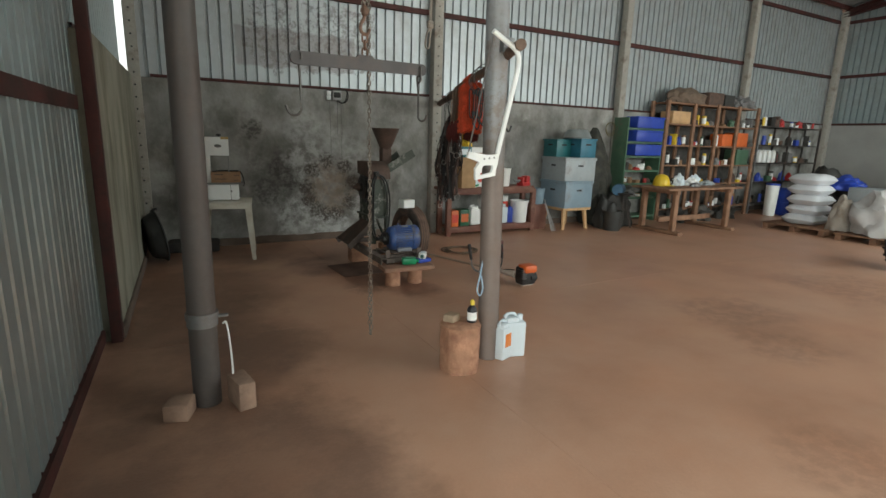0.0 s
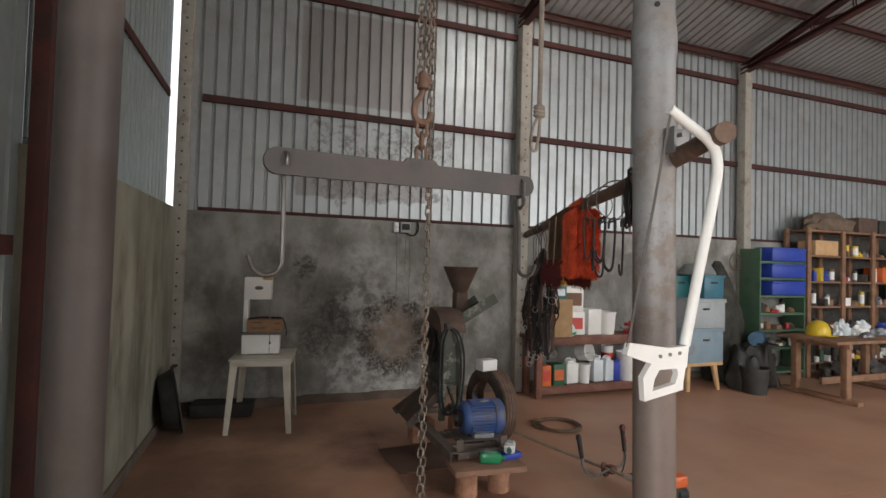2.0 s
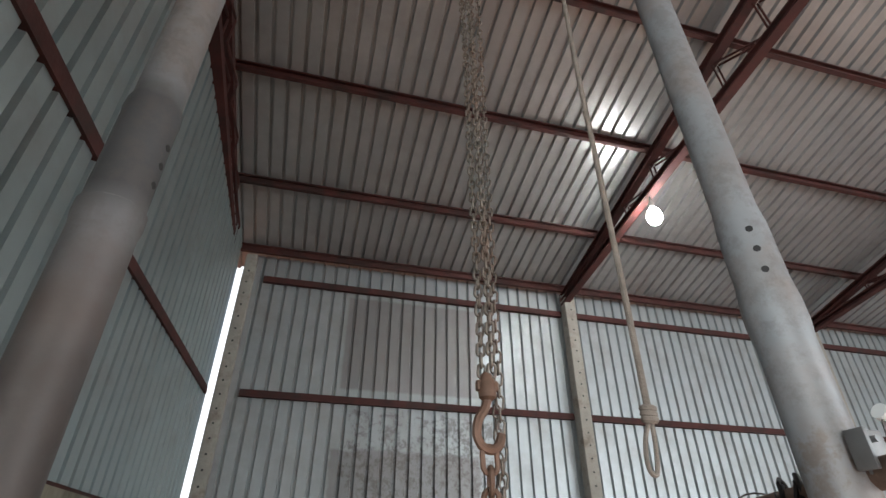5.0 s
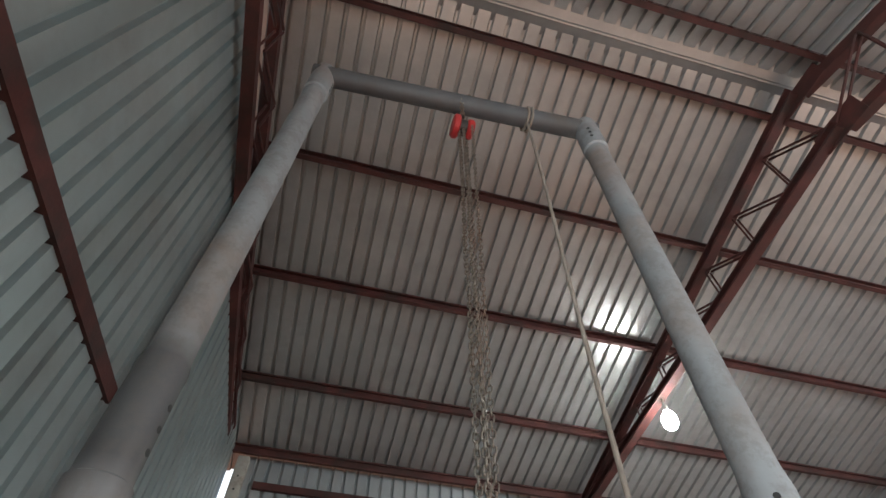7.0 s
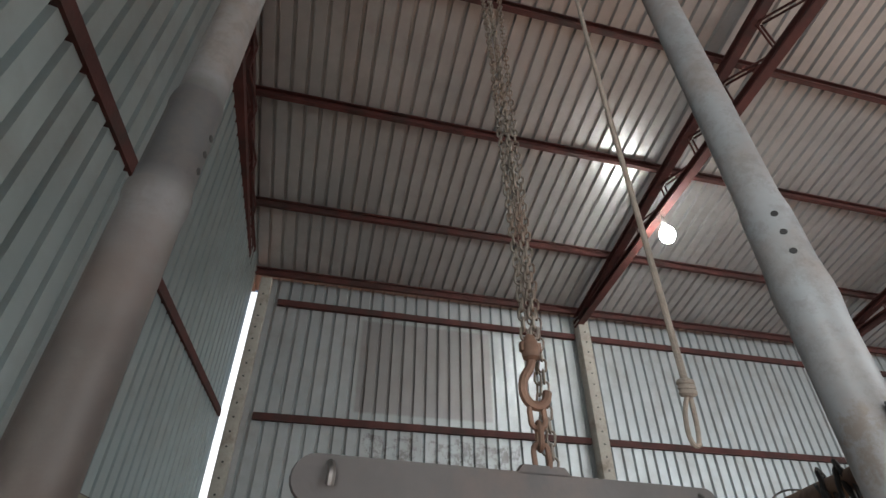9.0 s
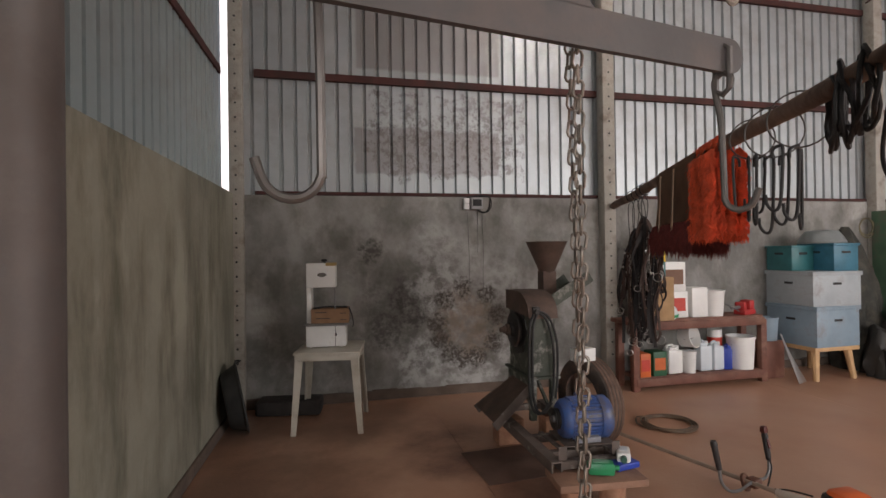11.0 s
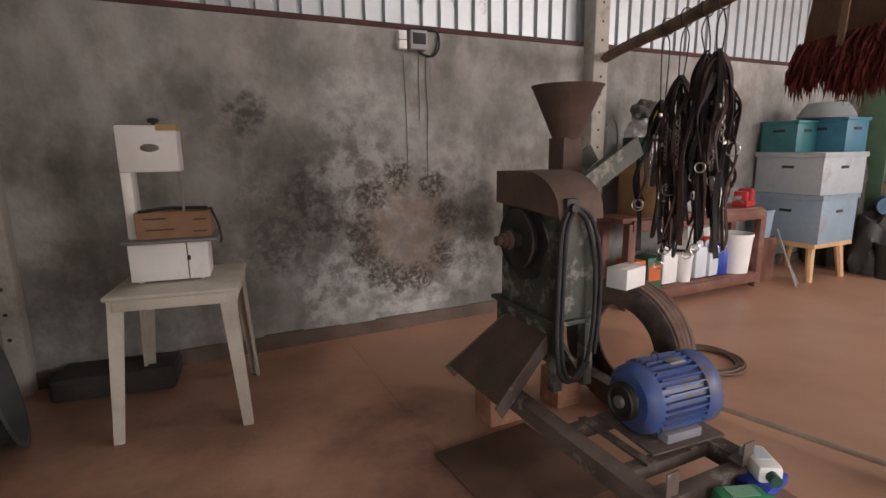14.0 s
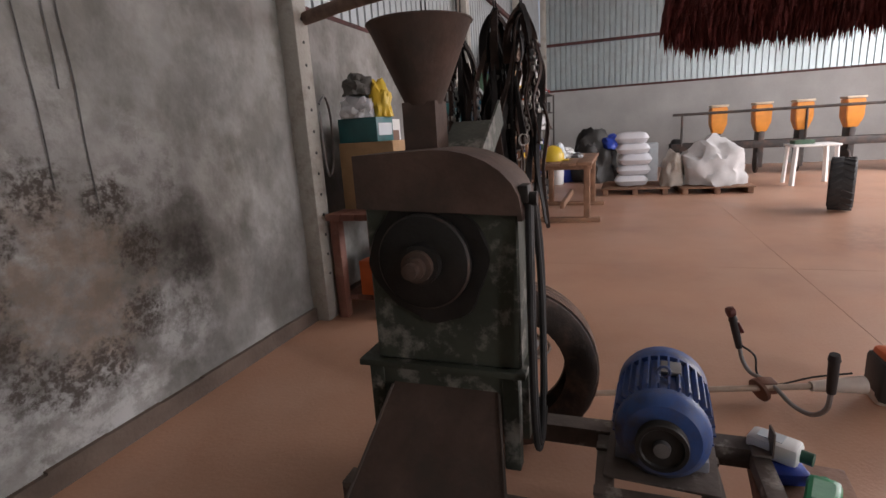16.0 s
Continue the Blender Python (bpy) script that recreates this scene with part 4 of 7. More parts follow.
TAN = mat("tan_leather", (0.25, 0.15, 0.09), 0.6)
blanket = thing("saddle_blanket", "shaggy orange-red saddle blanket slung over the pole", "blanket")
part("cloth", drape(5.02, 5.27, 0.44, 0.43, 0.032, 10, 3.0), WOOL, blanket)
shag_part("wool", (5.00, 5.29, 0.46, 0.034, 6500, 0.0, 7, 0.055), WOOL, blanket)
shag_part("lining", (5.00, 5.27, 0.44, -0.012, 2600, 0.10, 17, 0.06), WOOL, blanket)
pad = thing("saddle_pad", "brown saddle pad with dark red fringe hung on the pole", "saddle pad")
part("felt", drape(5.32, 6.10, 0.39, 0.37, 0.05, 10, 8.0), PAD, pad)
shag_part("fringe", (5.30, 6.12, 0.46, 0.055, 4200, 0.80, 9, 0.13), WOOLD, pad, "dark red woollen fringe")
for s_ in (-1, 1):
    dd = (P1 - P0).normalized().cross(Vector((0, 0, 1))).normalized() * s_
    for y in (5.60, 5.90):
        bm = B()
        bar(bm, on_pole(y, -0.02) + dd * 0.085, on_pole(y, -0.40) + dd * 0.10, 0.03, 0.006, dd)
        part("strap", bm, TAN, pad)

# leather tack in a thick hanging bundle
LEATH = mat("dark_tack_leather", (0.042, 0.022, 0.016), 0.75, 0, 0.45, 14, 0.25, 70, rnd=0.35)
RING = mat("tack_ring_steel", (0.45, 0.43, 0.40), 0.3, 0.9, 0.15, 10, 0.03, 60)
rng = random.Random(11)
DARK_LEATH = mat("black_tack_leather", (0.016, 0.012, 0.011), 0.75, 0, 0.4, 14, 0.25, 70, rnd=0.3)


def strap_run(pts, wd, turn):
    """A flat leather strap along points, twisting as it falls."""
    bm = B()
    q = smooth_path(pts, 5)
    prev = None
    for i, p in enumerate(q):
        t = (q[min(i + 1, len(q) - 1)] - q[max(i - 1, 0)]).normalized()
        a = turn + i * 0.09
        side_ = Vector((math.cos(a), math.sin(a), 0))
        side_ = (side_ - t * side_.dot(t)).normalized()
        up_ = t.cross(side_)
        ring_ = [bm.verts.new(p + side_ * sx * wd / 2 + up_ * sy * 0.003) for sx, sy in ((-1, -1), (1, -1), (1, 1), (-1, 1))]
        if prev:
            for k in range(4):
                bm.faces.new((prev[k], prev[(k + 1) % 4], ring_[(k + 1) % 4], ring_[k]))
        else:
            bm.faces.new(ring_[::-1])
        prev = ring_
    bm.faces.new(prev)
    return bm


for b, (yb, top, reach, dense) in enumerate(((6.74, 1.82, 0.98, 22), (6.88, 1.84, 1.05, 22), (7.08, 1.74, 1.00, 18), (7.30, 1.62, 0.90, 13))):
    tack = thing("horse_tack", "tangled bundle of dark leather bridles, straps and steel rings", "horse tack", group="tack on the pole")
    hang = on_pole(yb, -0.045)
    knot = Vector((hang.x + rng.uniform(-0.03, 0.03), hang.y, top))
    bm = B()
    tube(bm, arc(on_pole(yb, -0.0), 0.052, 0, 360, 14, (1, 0, 0)), 0.004, 5, False)
    for dx in (-0.035, 0.03):
        tube(bm, smooth_path([hang, hang + Vector((dx, 0, -0.08)), knot + Vector((dx * 0.6, 0, 0.03)), knot + Vector((0, 0, -0.02))], 4), 0.004, 5)
    part("hanger", bm, BLACK, tack)
    # bunched crown pieces over the hook
    for k in range(4):
        w = rng.uniform(0.05, 0.09)
        a = rng.uniform(0, 3.1)
        u_ = Vector((math.cos(a), math.sin(a), 0))
        pts = [knot + u_ * w + Vector((0, 0, -0.22)), knot + u_ * w * 0.9 + Vector((0, 0, -0.08)), knot + Vector((0, 0, 0.015 * k - 0.01)), knot - u_ * w * 0.9 + Vector((0, 0, -0.09)), knot - u_ * w * 1.1 + Vector((0, 0, -0.26))]
        part("crown_strap", strap_run(pts, rng.uniform(0.02, 0.04), a), DARK_LEATH if k % 2 else LEATH, tack)
    for k in range(dense):
        L = reach * rng.uniform(0.35, 1.0)
        dx, dy = rng.uniform(-0.085, 0.085), rng.uniform(-0.075, 0.075)
        p0 = knot + Vector((dx * 0.3, dy * 0.3, -rng.uniform(0.0, 0.12)))
        pts = [p0]
        for f in (0.22, 0.45, 0.7, 1.0):
            pts.append(p0 + Vector((dx * min(1, f * 2.2) + rng.uniform(-0.035, 0.035), dy * min(1, f * 2.2) + rng.uniform(-0.03, 0.03), -L * f)))
        end = pts[-1].copy()
        if k % 3 == 0:
            g = rng.uniform(0.03, 0.06)
            pts += [end + Vector((g * 0.6, g * 0.2, -0.02)), end + Vector((g * 1.3, g * 0.4, 0.05)), pts[3] + Vector((g, 0.01, 0.0)), pts[2] + Vector((g * 0.8, 0.01, 0.0))]
        part("strap", strap_run(pts, rng.uniform(0.014, 0.034), k * 0.8), DARK_LEATH if k % 2 else LEATH, tack)
        if k % 3 == 1:
            bm = B()
            tube(bm, arc(end + Vector((0, 0, -0.026)), 0.026 if k % 2 else 0.036, 0, 360, 16, (0.8, -0.6, 0)), 0.0042, 6)
            part("ring", bm, RING, tack, "bright steel ring")
        if k % 5 == 2:
            bm = B()
            box(bm, pts[2], (0.03, 0.010, 0.024), 0.003, pose(0, 0, 0, 0, 0, k * 40))
            part("buckle", bm, RING, tack, "small steel buckle")
        if k % 4 == 2:
            a = pts[1]
            chain_part("curb_chain", [(a, a + Vector((0.01, 0, -0.30)))], 0.034, 0.022, 0.004, RING, tack, "", 8, 5)

# wire rings with hooks and black cable on the pole
for b, (yb, rr) in enumerate(((4.74, 0.085), (4.55, 0.10), (4.37, 0.10))):
    hk = thing("hook_ring", "wire ring on the pole carrying black iron hooks", "hooks", group="hook rings")
    bm = B()
    c = on_pole(yb, 0.045 - rr)
    tube(bm, arc(c, rr, 0, 360, 24, (0.75, -0.66, 0)), 0.0035, 6)
    part("ring", bm, HOOK, hk)
    for k in range((3, 4, 2)[b]):
        a = c + Vector((0.040 * k - 0.05, -0.030 * k + 0.04, -rr - 0.006 + 0.25 * (0.04 * k - 0.05) ** 2 / rr))
        hl = (0.21, 0.24, 0.20)[b] + 0.03 * (k % 2)
        ax = Vector((math.cos(k * 0.9 + b), math.sin(k * 0.9 + b), 0))
        pts = [a + ax * 0.022 + Vector((0, 0, -0.03)), a + ax * 0.02 + Vector((0, 0, 0.0)), a + Vector((0, 0, 0.012)), a - ax * 0.012, a - ax * 0.008 + Vector((0, 0, -hl * 0.6)), a + Vector((0, 0, -hl)), a + ax * 0.02 + Vector((0, 0, -hl - 0.02)), a + ax * 0.042 + Vector((0, 0, -hl + 0.005)), a + ax * 0.046 + Vector((0, 0, -hl + 0.04))]
        bm = B()
        tube(bm, smooth_path(pts, 4), 0.0060, 7)
        part("hook", bm, BLACK, hk, "black iron S hook")
cab = thing("cable_coil", "black rubber cable wound over the pole", "cable coil")
bm = B()
pts = []
for i in range(150):
    a = i * 0.42
    pts.append(on_pole(4.10 + 0.09 * math.sin(i * 0.11), -0.055) + Vector((0.105 * math.cos(a) * 0.7 + 0.012 * math.sin(i), 0.105 * math.cos(a) * 0.7, 0.135 * math.sin(a) * (0.8 + 0.2 * math.sin(i * 0.3)) - 0.02)))
tube(bm, pts, 0.0072, 6)
part("winding", bm, BLACK, cab)
bm = B()
tube(bm, smooth_path([on_pole(4.0, -0.1, 0.05), on_pole(4.05, -0.24, 0.07), on_pole(4.0, -0.33, 0.05), on_pole(3.98, -0.42, 0.09), on_pole(4.0, -0.47, 0.13), on_pole(4.02, -0.43, 0.16)]), 0.006, 6)
part("tail", bm, BLACK, cab)

# chopping log, bottle, canisters beside the post
BARK = mat("split_log_wood", (0.42, 0.22, 0.135), 0.85, 0, 0.3, 9, 0.5, 40, dirt=(0.26, 0.12, 0.075), dirt_amt=0.45, dirt_scale=7)
bm = B()
lathe(bm, [(0.135 + 0.004 * (i % 2), z) for i, z in enumerate((0.0, 0.05, 0.12, 0.2, 0.28, 0.325))] + [(0.125, 0.335)], 26)
for v in bm.verts:
    a = math.atan2(v.co.y, v.co.x)
    k = 1 + 0.045 * math.sin(a * 5 + 1) + 0.03 * math.sin(a * 9 + v.co.z * 4) + 0.025 * noise.noise((a * 3, v.co.z * 9, 2))
    v.co.x *= k
    v.co.y *= k
log = solid("chopping_log", bm, BARK, "split orange-brown log standing beside the post", "log", pose(2.03, 3.67, 0))
bm = B()
box(bm, (0, 0, 0.025), (0.10, 0.08, 0.05), 0.006)
solid("wood_offcut", bm, mat("pale_wood", (0.40, 0.29, 0.20), 0.8, 0, 0.2, 12, 0.3, 60), "small pale wood offcut lying on the log", "wood block", pose(1.985, 3.72, 0.335, 0, 0, 30))
CLEAR = mat("cloudy_plastic", (0.62, 0.68, 0.72), 0.35, 0, 0.06, 6, 0.03, 40)
CAPY = mat("yellow_plastic", (0.75, 0.55, 0.06), 0.45)
bot = thing("oil_bottle", "black oil bottle with white label and yellow cap on the log", "bottle", pose(2.10, 3.645, 0.335))
bm = B()
lathe(bm, [(0.030, 0), (0.034, 0.006), (0.034, 0.085), (0.028, 0.105), (0.013, 0.118), (0.013, 0.125)], 18)
part("body", bm, mat("black_plastic", (0.02, 0.02, 0.025), 0.35), bot)
bm = B()
lathe(bm, [(0.0345, 0.018), (0.0348, 0.075)], 18, None, False)
part("label", bm, WHITEP, bot, "white paper label")
bm = B()
lathe(bm, [(0.015, 0.122), (0.015, 0.148), (0.006, 0.160)], 14)
part("cap", bm, CAPY, bot, "yellow cap")
bm = B()
tube(bm, smooth_path([(2.245, 3.745, 0.80), (2.22, 3.73, 0.70), (2.20, 3.72, 0.62), (2.175, 3.71, 0.54), (2.20, 3.71, 0.49), (2.225, 3.715, 0.54), (2.21, 3.72, 0.63)], 6), 0.006, 6)
solid("cord_loop", bm, mat("pale_blue_cord", (0.35, 0.47, 0.58), 0.7), "pale blue cord looped on the hoist post", "cord")


def canister(name, label, m, w, d, h, material, cap_mat):
    c = thing(name, label, "canister", m)
    bm = B()
    box(bm, (0, 0, h * 0.41), (w, d, h * 0.82), min(w, d) * 0.16)
    shell = part("body", bm, material, c)
    bm = B()
    box(bm, (-w * 0.12, 0, h * 0.85), (w * 0.55, d * 0.8, h * 0.12), 0.012)
    part("shoulder", bm, material, shell)
    bm = B()
    tube(bm, smooth_path([(-w * 0.38, 0, h * 0.80), (-w * 0.36, 0, h * 0.95), (0.0, 0, h * 0.97), (w * 0.12, 0, h * 0.86)], 4), w * 0.07, 8)
    part("grip", bm, material, shell)
    bm = B()
    lathe(bm, [(w * 0.13, h * 0.82), (w * 0.13, h * 0.93), (w * 0.11, h * 0.95)], 14, Matrix.Translation((w * 0.30, 0, 0)))
    part("cap", bm, cap_mat, shell)
    return c


can1 = canister("plastic_canister", "cloudy white plastic canister standing by the post", pose(2.50, 3.70, 0, 0, 0, -15), 0.165, 0.13, 0.33, CLEAR, CLEAR)
can2 = canister("plastic_canister", "cloudy canister with an orange label by the post", pose(2.395, 3.68, 0, 0, 0, 20), 0.12, 0.10, 0.30, CLEAR, CLEAR)
bm = B()
box(bm, (0, -0.0515, 0.15), (0.07, 0.003, 0.10), 0.001)
part("label", bm, mat("orange_label", (0.75, 0.22, 0.04), 0.5), can2, "orange paper label")


# ---- grinding mill on its skid, left corner ----
MGREEN = mat("worn_green_paint", (0.058, 0.066, 0.05), 0.6, 0.1, 0.35, 5, 0.25, 50, dirt=(0.22, 0.21, 0.185), dirt_amt=0.42, dirt_scale=9, spread=0.05)
MBROWN = mat("dusty_brown_iron", (0.12, 0.075, 0.058), 0.75, 0.1, 0.3, 7, 0.2, 50, dirt=(0.07, 0.05, 0.04), dirt_amt=0.45, dirt_scale=5)
MBLACK = mat("greasy_iron", (0.03, 0.027, 0.025), 0.5, 0.3, 0.3, 9, 0.2, 60)
BLUEM = mat("blue_motor_enamel", (0.045, 0.11, 0.33), 0.45, 0, 0.25, 7, 0.08, 60, dirt=(0.10, 0.085, 0.08), dirt_amt=0.47, dirt_scale=6, spread=0.12)
GREYB = mat("dusty_grey_paint", (0.26, 0.26, 0.29), 0.6, 0, 0.2, 8, 0.1, 60)

mill = thing("grinding_mill", "old green iron grinding mill with hopper on a dusty skid", "mill", pose(0.04, 0, 0))
# skid
SKID = mat("scuffed_skid_iron", (0.13, 0.10, 0.085), 0.75, 0.15, 0.35, 6, 0.25, 50, dirt=(0.30, 0.27, 0.24), dirt_amt=0.37, dirt_scale=9, spread=0.05)
for x in (2.315, 2.775):
    bm = B()
    prism(bm, [(-0.037, 0.0), (-0.037, 0.068), (0.037, 0.068), (0.037, 0.0), (0.028, 0.0), (0.028, 0.058), (-0.028, 0.058), (-0.028, 0.0)], 1.27, Matrix(((1, 0, 0, x), (0, 0, 1, 5.83), (0, 1, 0, 0.204), (0, 0, 0, 1))))
    part("skid_rail", bm, SKID, mill, "scuffed channel-iron skid rail")
for y in (5.87, 6.03, 6.33, 7.05):
    bm = B()
    box(bm, (2.545, y, 0.235), (0.40, 0.055, 0.05), 0.004)
    part("crossbar", bm, SKID, mill)
for x in (2.36, 2.73):
    bm = B()
    box(bm, (x, 5.845, 0.315), (0.055, 0.006, 0.085), 0.001)
    box(bm, (x, 5.872, 0.276), (0.055, 0.055, 0.006), 0.001)
    part("angle_bracket", bm, SKID, mill, "bent iron angle bracket")
for x in (2.44, 2.66):
    bm = B()
    bar(bm, (x, 6.00, 0.2655), (x, 6.36, 0.2655), 0.035, 0.010)
    part("motor_rail", bm, SKID, mill)
# stand
for x in (2.485, 2.655):
    for y in (6.60, 7.04):
        bm = B()
        box(bm, (x, y, 0.43), (0.05, 0.05, 0.318), 0.004)
        part("stand_leg", bm, MGREEN, mill)
bm = B()
box(bm, (2.57, 6.82, 0.600), (0.26, 0.54, 0.022), 0.004)
part("stand_plate", bm, MGREEN, mill)
bm = B()
box(bm, (2.468, 6.82, 0.50), (0.008, 0.39, 0.178))
part("front_panel", bm, MGREEN, mill)
bm = B()
box(bm, (2.57, 7.07, 0.44), (0.18, 0.008, 0.29))
part("back_panel", bm, MGREEN, mill)
bm = B()
bar(bm, (2.66, 6.63, 0.29), (2.66, 7.01, 0.57), 0.02, 0.03)
part("brace", bm, MGREEN, mill)
# housing with a quarter-round hood
prof = [(7.03, 0.611), (7.03, 1.235), (6.80, 1.245)] + [(6.80 - 0.235 * math.sin(radians(a)), 1.09 + 0.155 * math.cos(radians(a))) for a in range(15, 91, 15)] + [(6.565, 0.611)]
bm = B()
prism(bm, prof, 0.20, Matrix(((0, 0, 1, 2.465), (1, 0, 0, 0), (0, 1, 0, 0), (0, 0, 0, 1))))
bmesh.ops.bevel(bm, geom=bm.edges[:], offset=0.006, segments=1, affect="EDGES")
part("housing", bm, MGREEN, mill)
bm = B()
hood = [(7.045, 1.10), (7.045, 1.255), (6.80, 1.262)] + [(6.80 - 0.25 * math.sin(radians(a)), 1.09 + 0.172 * math.cos(radians(a))) for a in range(12, 91, 13)] + [(6.548, 1.06)] + [(6.562, 1.06)] + [(6.80 - 0.238 * math.sin(radians(a)), 1.09 + 0.158 * math.cos(radians(a))) for a in range(90, 11, -13)] + [(6.80, 1.248), (7.033, 1.24), (7.033, 1.10)]
prism(bm, hood, 0.235, Matrix(((0, 0, 1, 2.445), (1, 0, 0, 0), (0, 1, 0, 0), (0, 0, 0, 1))))
prism(bm, [(7.045, 1.10), (7.045, 1.255), (6.80, 1.262)] + [(6.80 - 0.25 * math.sin(radians(a)), 1.09 + 0.172 * math.cos(radians(a))) for a in range(12, 91, 13)] + [(6.548, 1.075)], 0.006, Matrix(((0, 0, 1, 2.440), (1, 0, 0, 0), (0, 1, 0, 0), (0, 0, 0, 1))))
part("hood", bm, MBROWN, mill, "brown rounded sheet hood")
# flywheel and shaft
RX90 = Matrix.Translation((2.46, 6.835, 0.945)) @ pose(0, 0, 0, 0, -90, 0)
bm = B()
lathe(bm, [(0.188, -0.004), (0.186, 0.007)], 48, RX90)
roughen(bm, 0.022, 11)
part("grease_plate", bm, MBLACK, mill, "black grease-caked plate")
bm = B()
lathe(bm, [(0.05, 0.012), (0.135, 0.014), (0.142, 0.020), (0.142, 0.038), (0.134, 0.044), (0.06, 0.046), (0.058, 0.075), (0.045, 0.078)], 32, RX90)
part("flywheel", bm, MBLACK, mill)
bm = B()
lathe(bm, [(0.142, 0.0365), (0.1425, 0.0395), (0.136, 0.0455)], 32, RX90, False)
part("rim", bm, DARKM, mill, "worn flywheel rim")
bm = B()
lathe(bm, [(0.046, 0.078), (0.046, 0.098), (0.032, 0.100), (0.032, 0.122), (0.022, 0.124), (0.022, 0.150), (0.008, 0.153)], 18, RX90)
part("hub", bm, MBROWN, mill)
# feed hopper
bm = B()
mh = Matrix.Translation((2.77, 6.93, 0))
lathe(bm, [(0.062, 1.40), (0.172, 1.655), (0.176, 1.655), (0.176, 1.66), (0.168, 1.66), (0.056, 1.40)], 28, mh, False)
part("hopper", bm, MBROWN, mill, "brown sheet-iron funnel")
bm = B()
for dx, dy, sx, sy in ((-0.055, 0, 0.006, 0.116), (0.055, 0, 0.006, 0.116), (0, -0.055, 0.104, 0.006), (0, 0.055, 0.104, 0.006)):
    box(bm, (2.77 + dx, 6.93 + dy, 1.28), (sx, sy, 0.26))
part("neck", bm, MBROWN, mill)
# raised side trough behind the hood
bm = B()
a, b = Vector((2.64, 6.83, 1.08)), Vector((3.07, 6.83, 1.34))
bar(bm, a, b, 0.19, 0.008, (0, 0, 1))
bar(bm, a + Vector((-0.02, -0.095, 0.03)), b + Vector((0, -0.095, 0.03)), 0.008, 0.10, (0, 0, 1))
bar(bm, a + Vector((-0.02, 0.095, 0.03)), b + Vector((-0.12, 0.095, 0.0)), 0.008, 0.10, (0, 0, 1))
part("side_trough", bm, MGREEN, mill, "worn green sheet trough, tilted up")
# discharge chute
bm = B()
prism(bm, [(6.64, 0), (6.98, 0), (7.02, 0.40), (6.55, 0.40)], 0.008, Matrix.Translation((2.475, 0, 0.53)) @ Matrix(((0, -0.80, -0.60, 0), (1, 0, 0, 0), (0, -0.60, 0.80, 0), (0, 0, 0, 1))))
part("chute", bm, MBROWN, mill, "brown sheet-iron discharge chute with worn lips")
for y0, y1 in ((6.64, 6.55), (6.98, 7.02)):
    bm = B()
    bar(bm, (2.475, y0, 0.50), (2.155, y1, 0.26), 0.007, 0.075)
    part("chute_lip", bm, SKID, mill, "worn pale chute lip")
# belts
bm = B()
for k in range(2):
    dx = 0.028 * k
    tube(bm, smooth_path([(2.475 + dx, 6.535, 1.10), (2.44 + dx, 6.530, 1.00), (2.43 + dx, 6.528, 0.75), (2.43 + dx, 6.525, 0.50), (2.46 + dx, 6.522, 0.37), (2.52 + dx, 6.520, 0.345), (2.58 + dx, 6.520, 0.42)], 5), 0.010, 8)
tube(bm, smooth_path([(2.50, 6.53, 1.12), (2.58, 6.535, 1.05), (2.63, 6.530, 0.85), (2.63, 6.526, 0.6), (2.60, 6.525, 0.42), (2.54, 6.522, 0.36)], 5), 0.010, 8)
tube(bm, smooth_path([(2.50, 6.535, 1.125), (2.60, 6.535, 1.07), (2.66, 6.530, 0.88), (2.66, 6.528, 0.6), (2.64, 6.524, 0.45)], 5), 0.010, 8)
part("drive_belt", bm, BLACK, mill, "black rubber drive belts")
bm = B()
lathe(bm, [(0.02, -0.03), (0.02, 0.03)], 10, Matrix.Translation((2.50, 6.545, 1.115)) @ pose(0, 0, 0, 90, 0, 0))
box(bm, (2.50, 6.55, 1.13), (0.06, 0.03, 0.05), 0.006)
part("belt_clamp", bm, MBLACK, mill)

motor = thing("electric_motor", "dusty blue electric motor with cooling fins on the skid", "motor", pose(2.70, 6.165, 0.4165, 0, 0, -4) @ Matrix.Diagonal((0.84, 1.05, 1.08, 1)))
AX = pose(0, 0, 0, 0, 90, 0)
bm = B()
lathe(bm, [(0.045, -0.20), (0.10, -0.195), (0.122, -0.17), (0.127, -0.13), (0.118, -0.125), (0.118, 0.13), (0.127, 0.135)], 30, AX)
motor_frame = part("frame", bm, BLUEM, motor)
bm = B()
lathe(bm, [(0.131, 0.125), (0.134, 0.14), (0.134, 0.205), (0.12, 0.225), (0.05, 0.232)], 30, AX)
part("fan_cover", bm, BLUEM, motor, "rounded blue fan cover")
bm = B()
box(bm, (0, 0, 0), (0.235, 0.022, 0.0055))
fin_me = None
for k in range(30):
    a = 2 * math.pi * k / 30
    if -2.0 < math.atan2(math.sin(a), math.cos(a)) < -1.15:
        continue
    if fin_me is None:
        fin_me = finish(bm, "fin", BLUEM)
    f = new("fin", fin_me)
    f.parent = motor_frame
    f.matrix_basis = Matrix.Translation((0.003, 0.124 * math.cos(a), 0.124 * math.sin(a))) @ pose(0, 0, 0, math.degrees(a), 0, 0)
bm = B()
lathe(bm, [(0.030, -0.236), (0.052, -0.238), (0.056, -0.246), (0.066, -0.246), (0.068, -0.240), (0.061, -0.231), (0.068, -0.222), (0.061, -0.213), (0.066, -0.202)], 28, AX)
part("pulley", bm, MBLACK, motor, "black two-groove belt pulley")
bm = B()
lathe(bm, [(0.010, -0.256), (0.021, -0.254), (0.023, -0.236), (0.028, -0.234)], 16, AX)
part("shaft_end", bm, STEEL, motor, "worn bright shaft end")
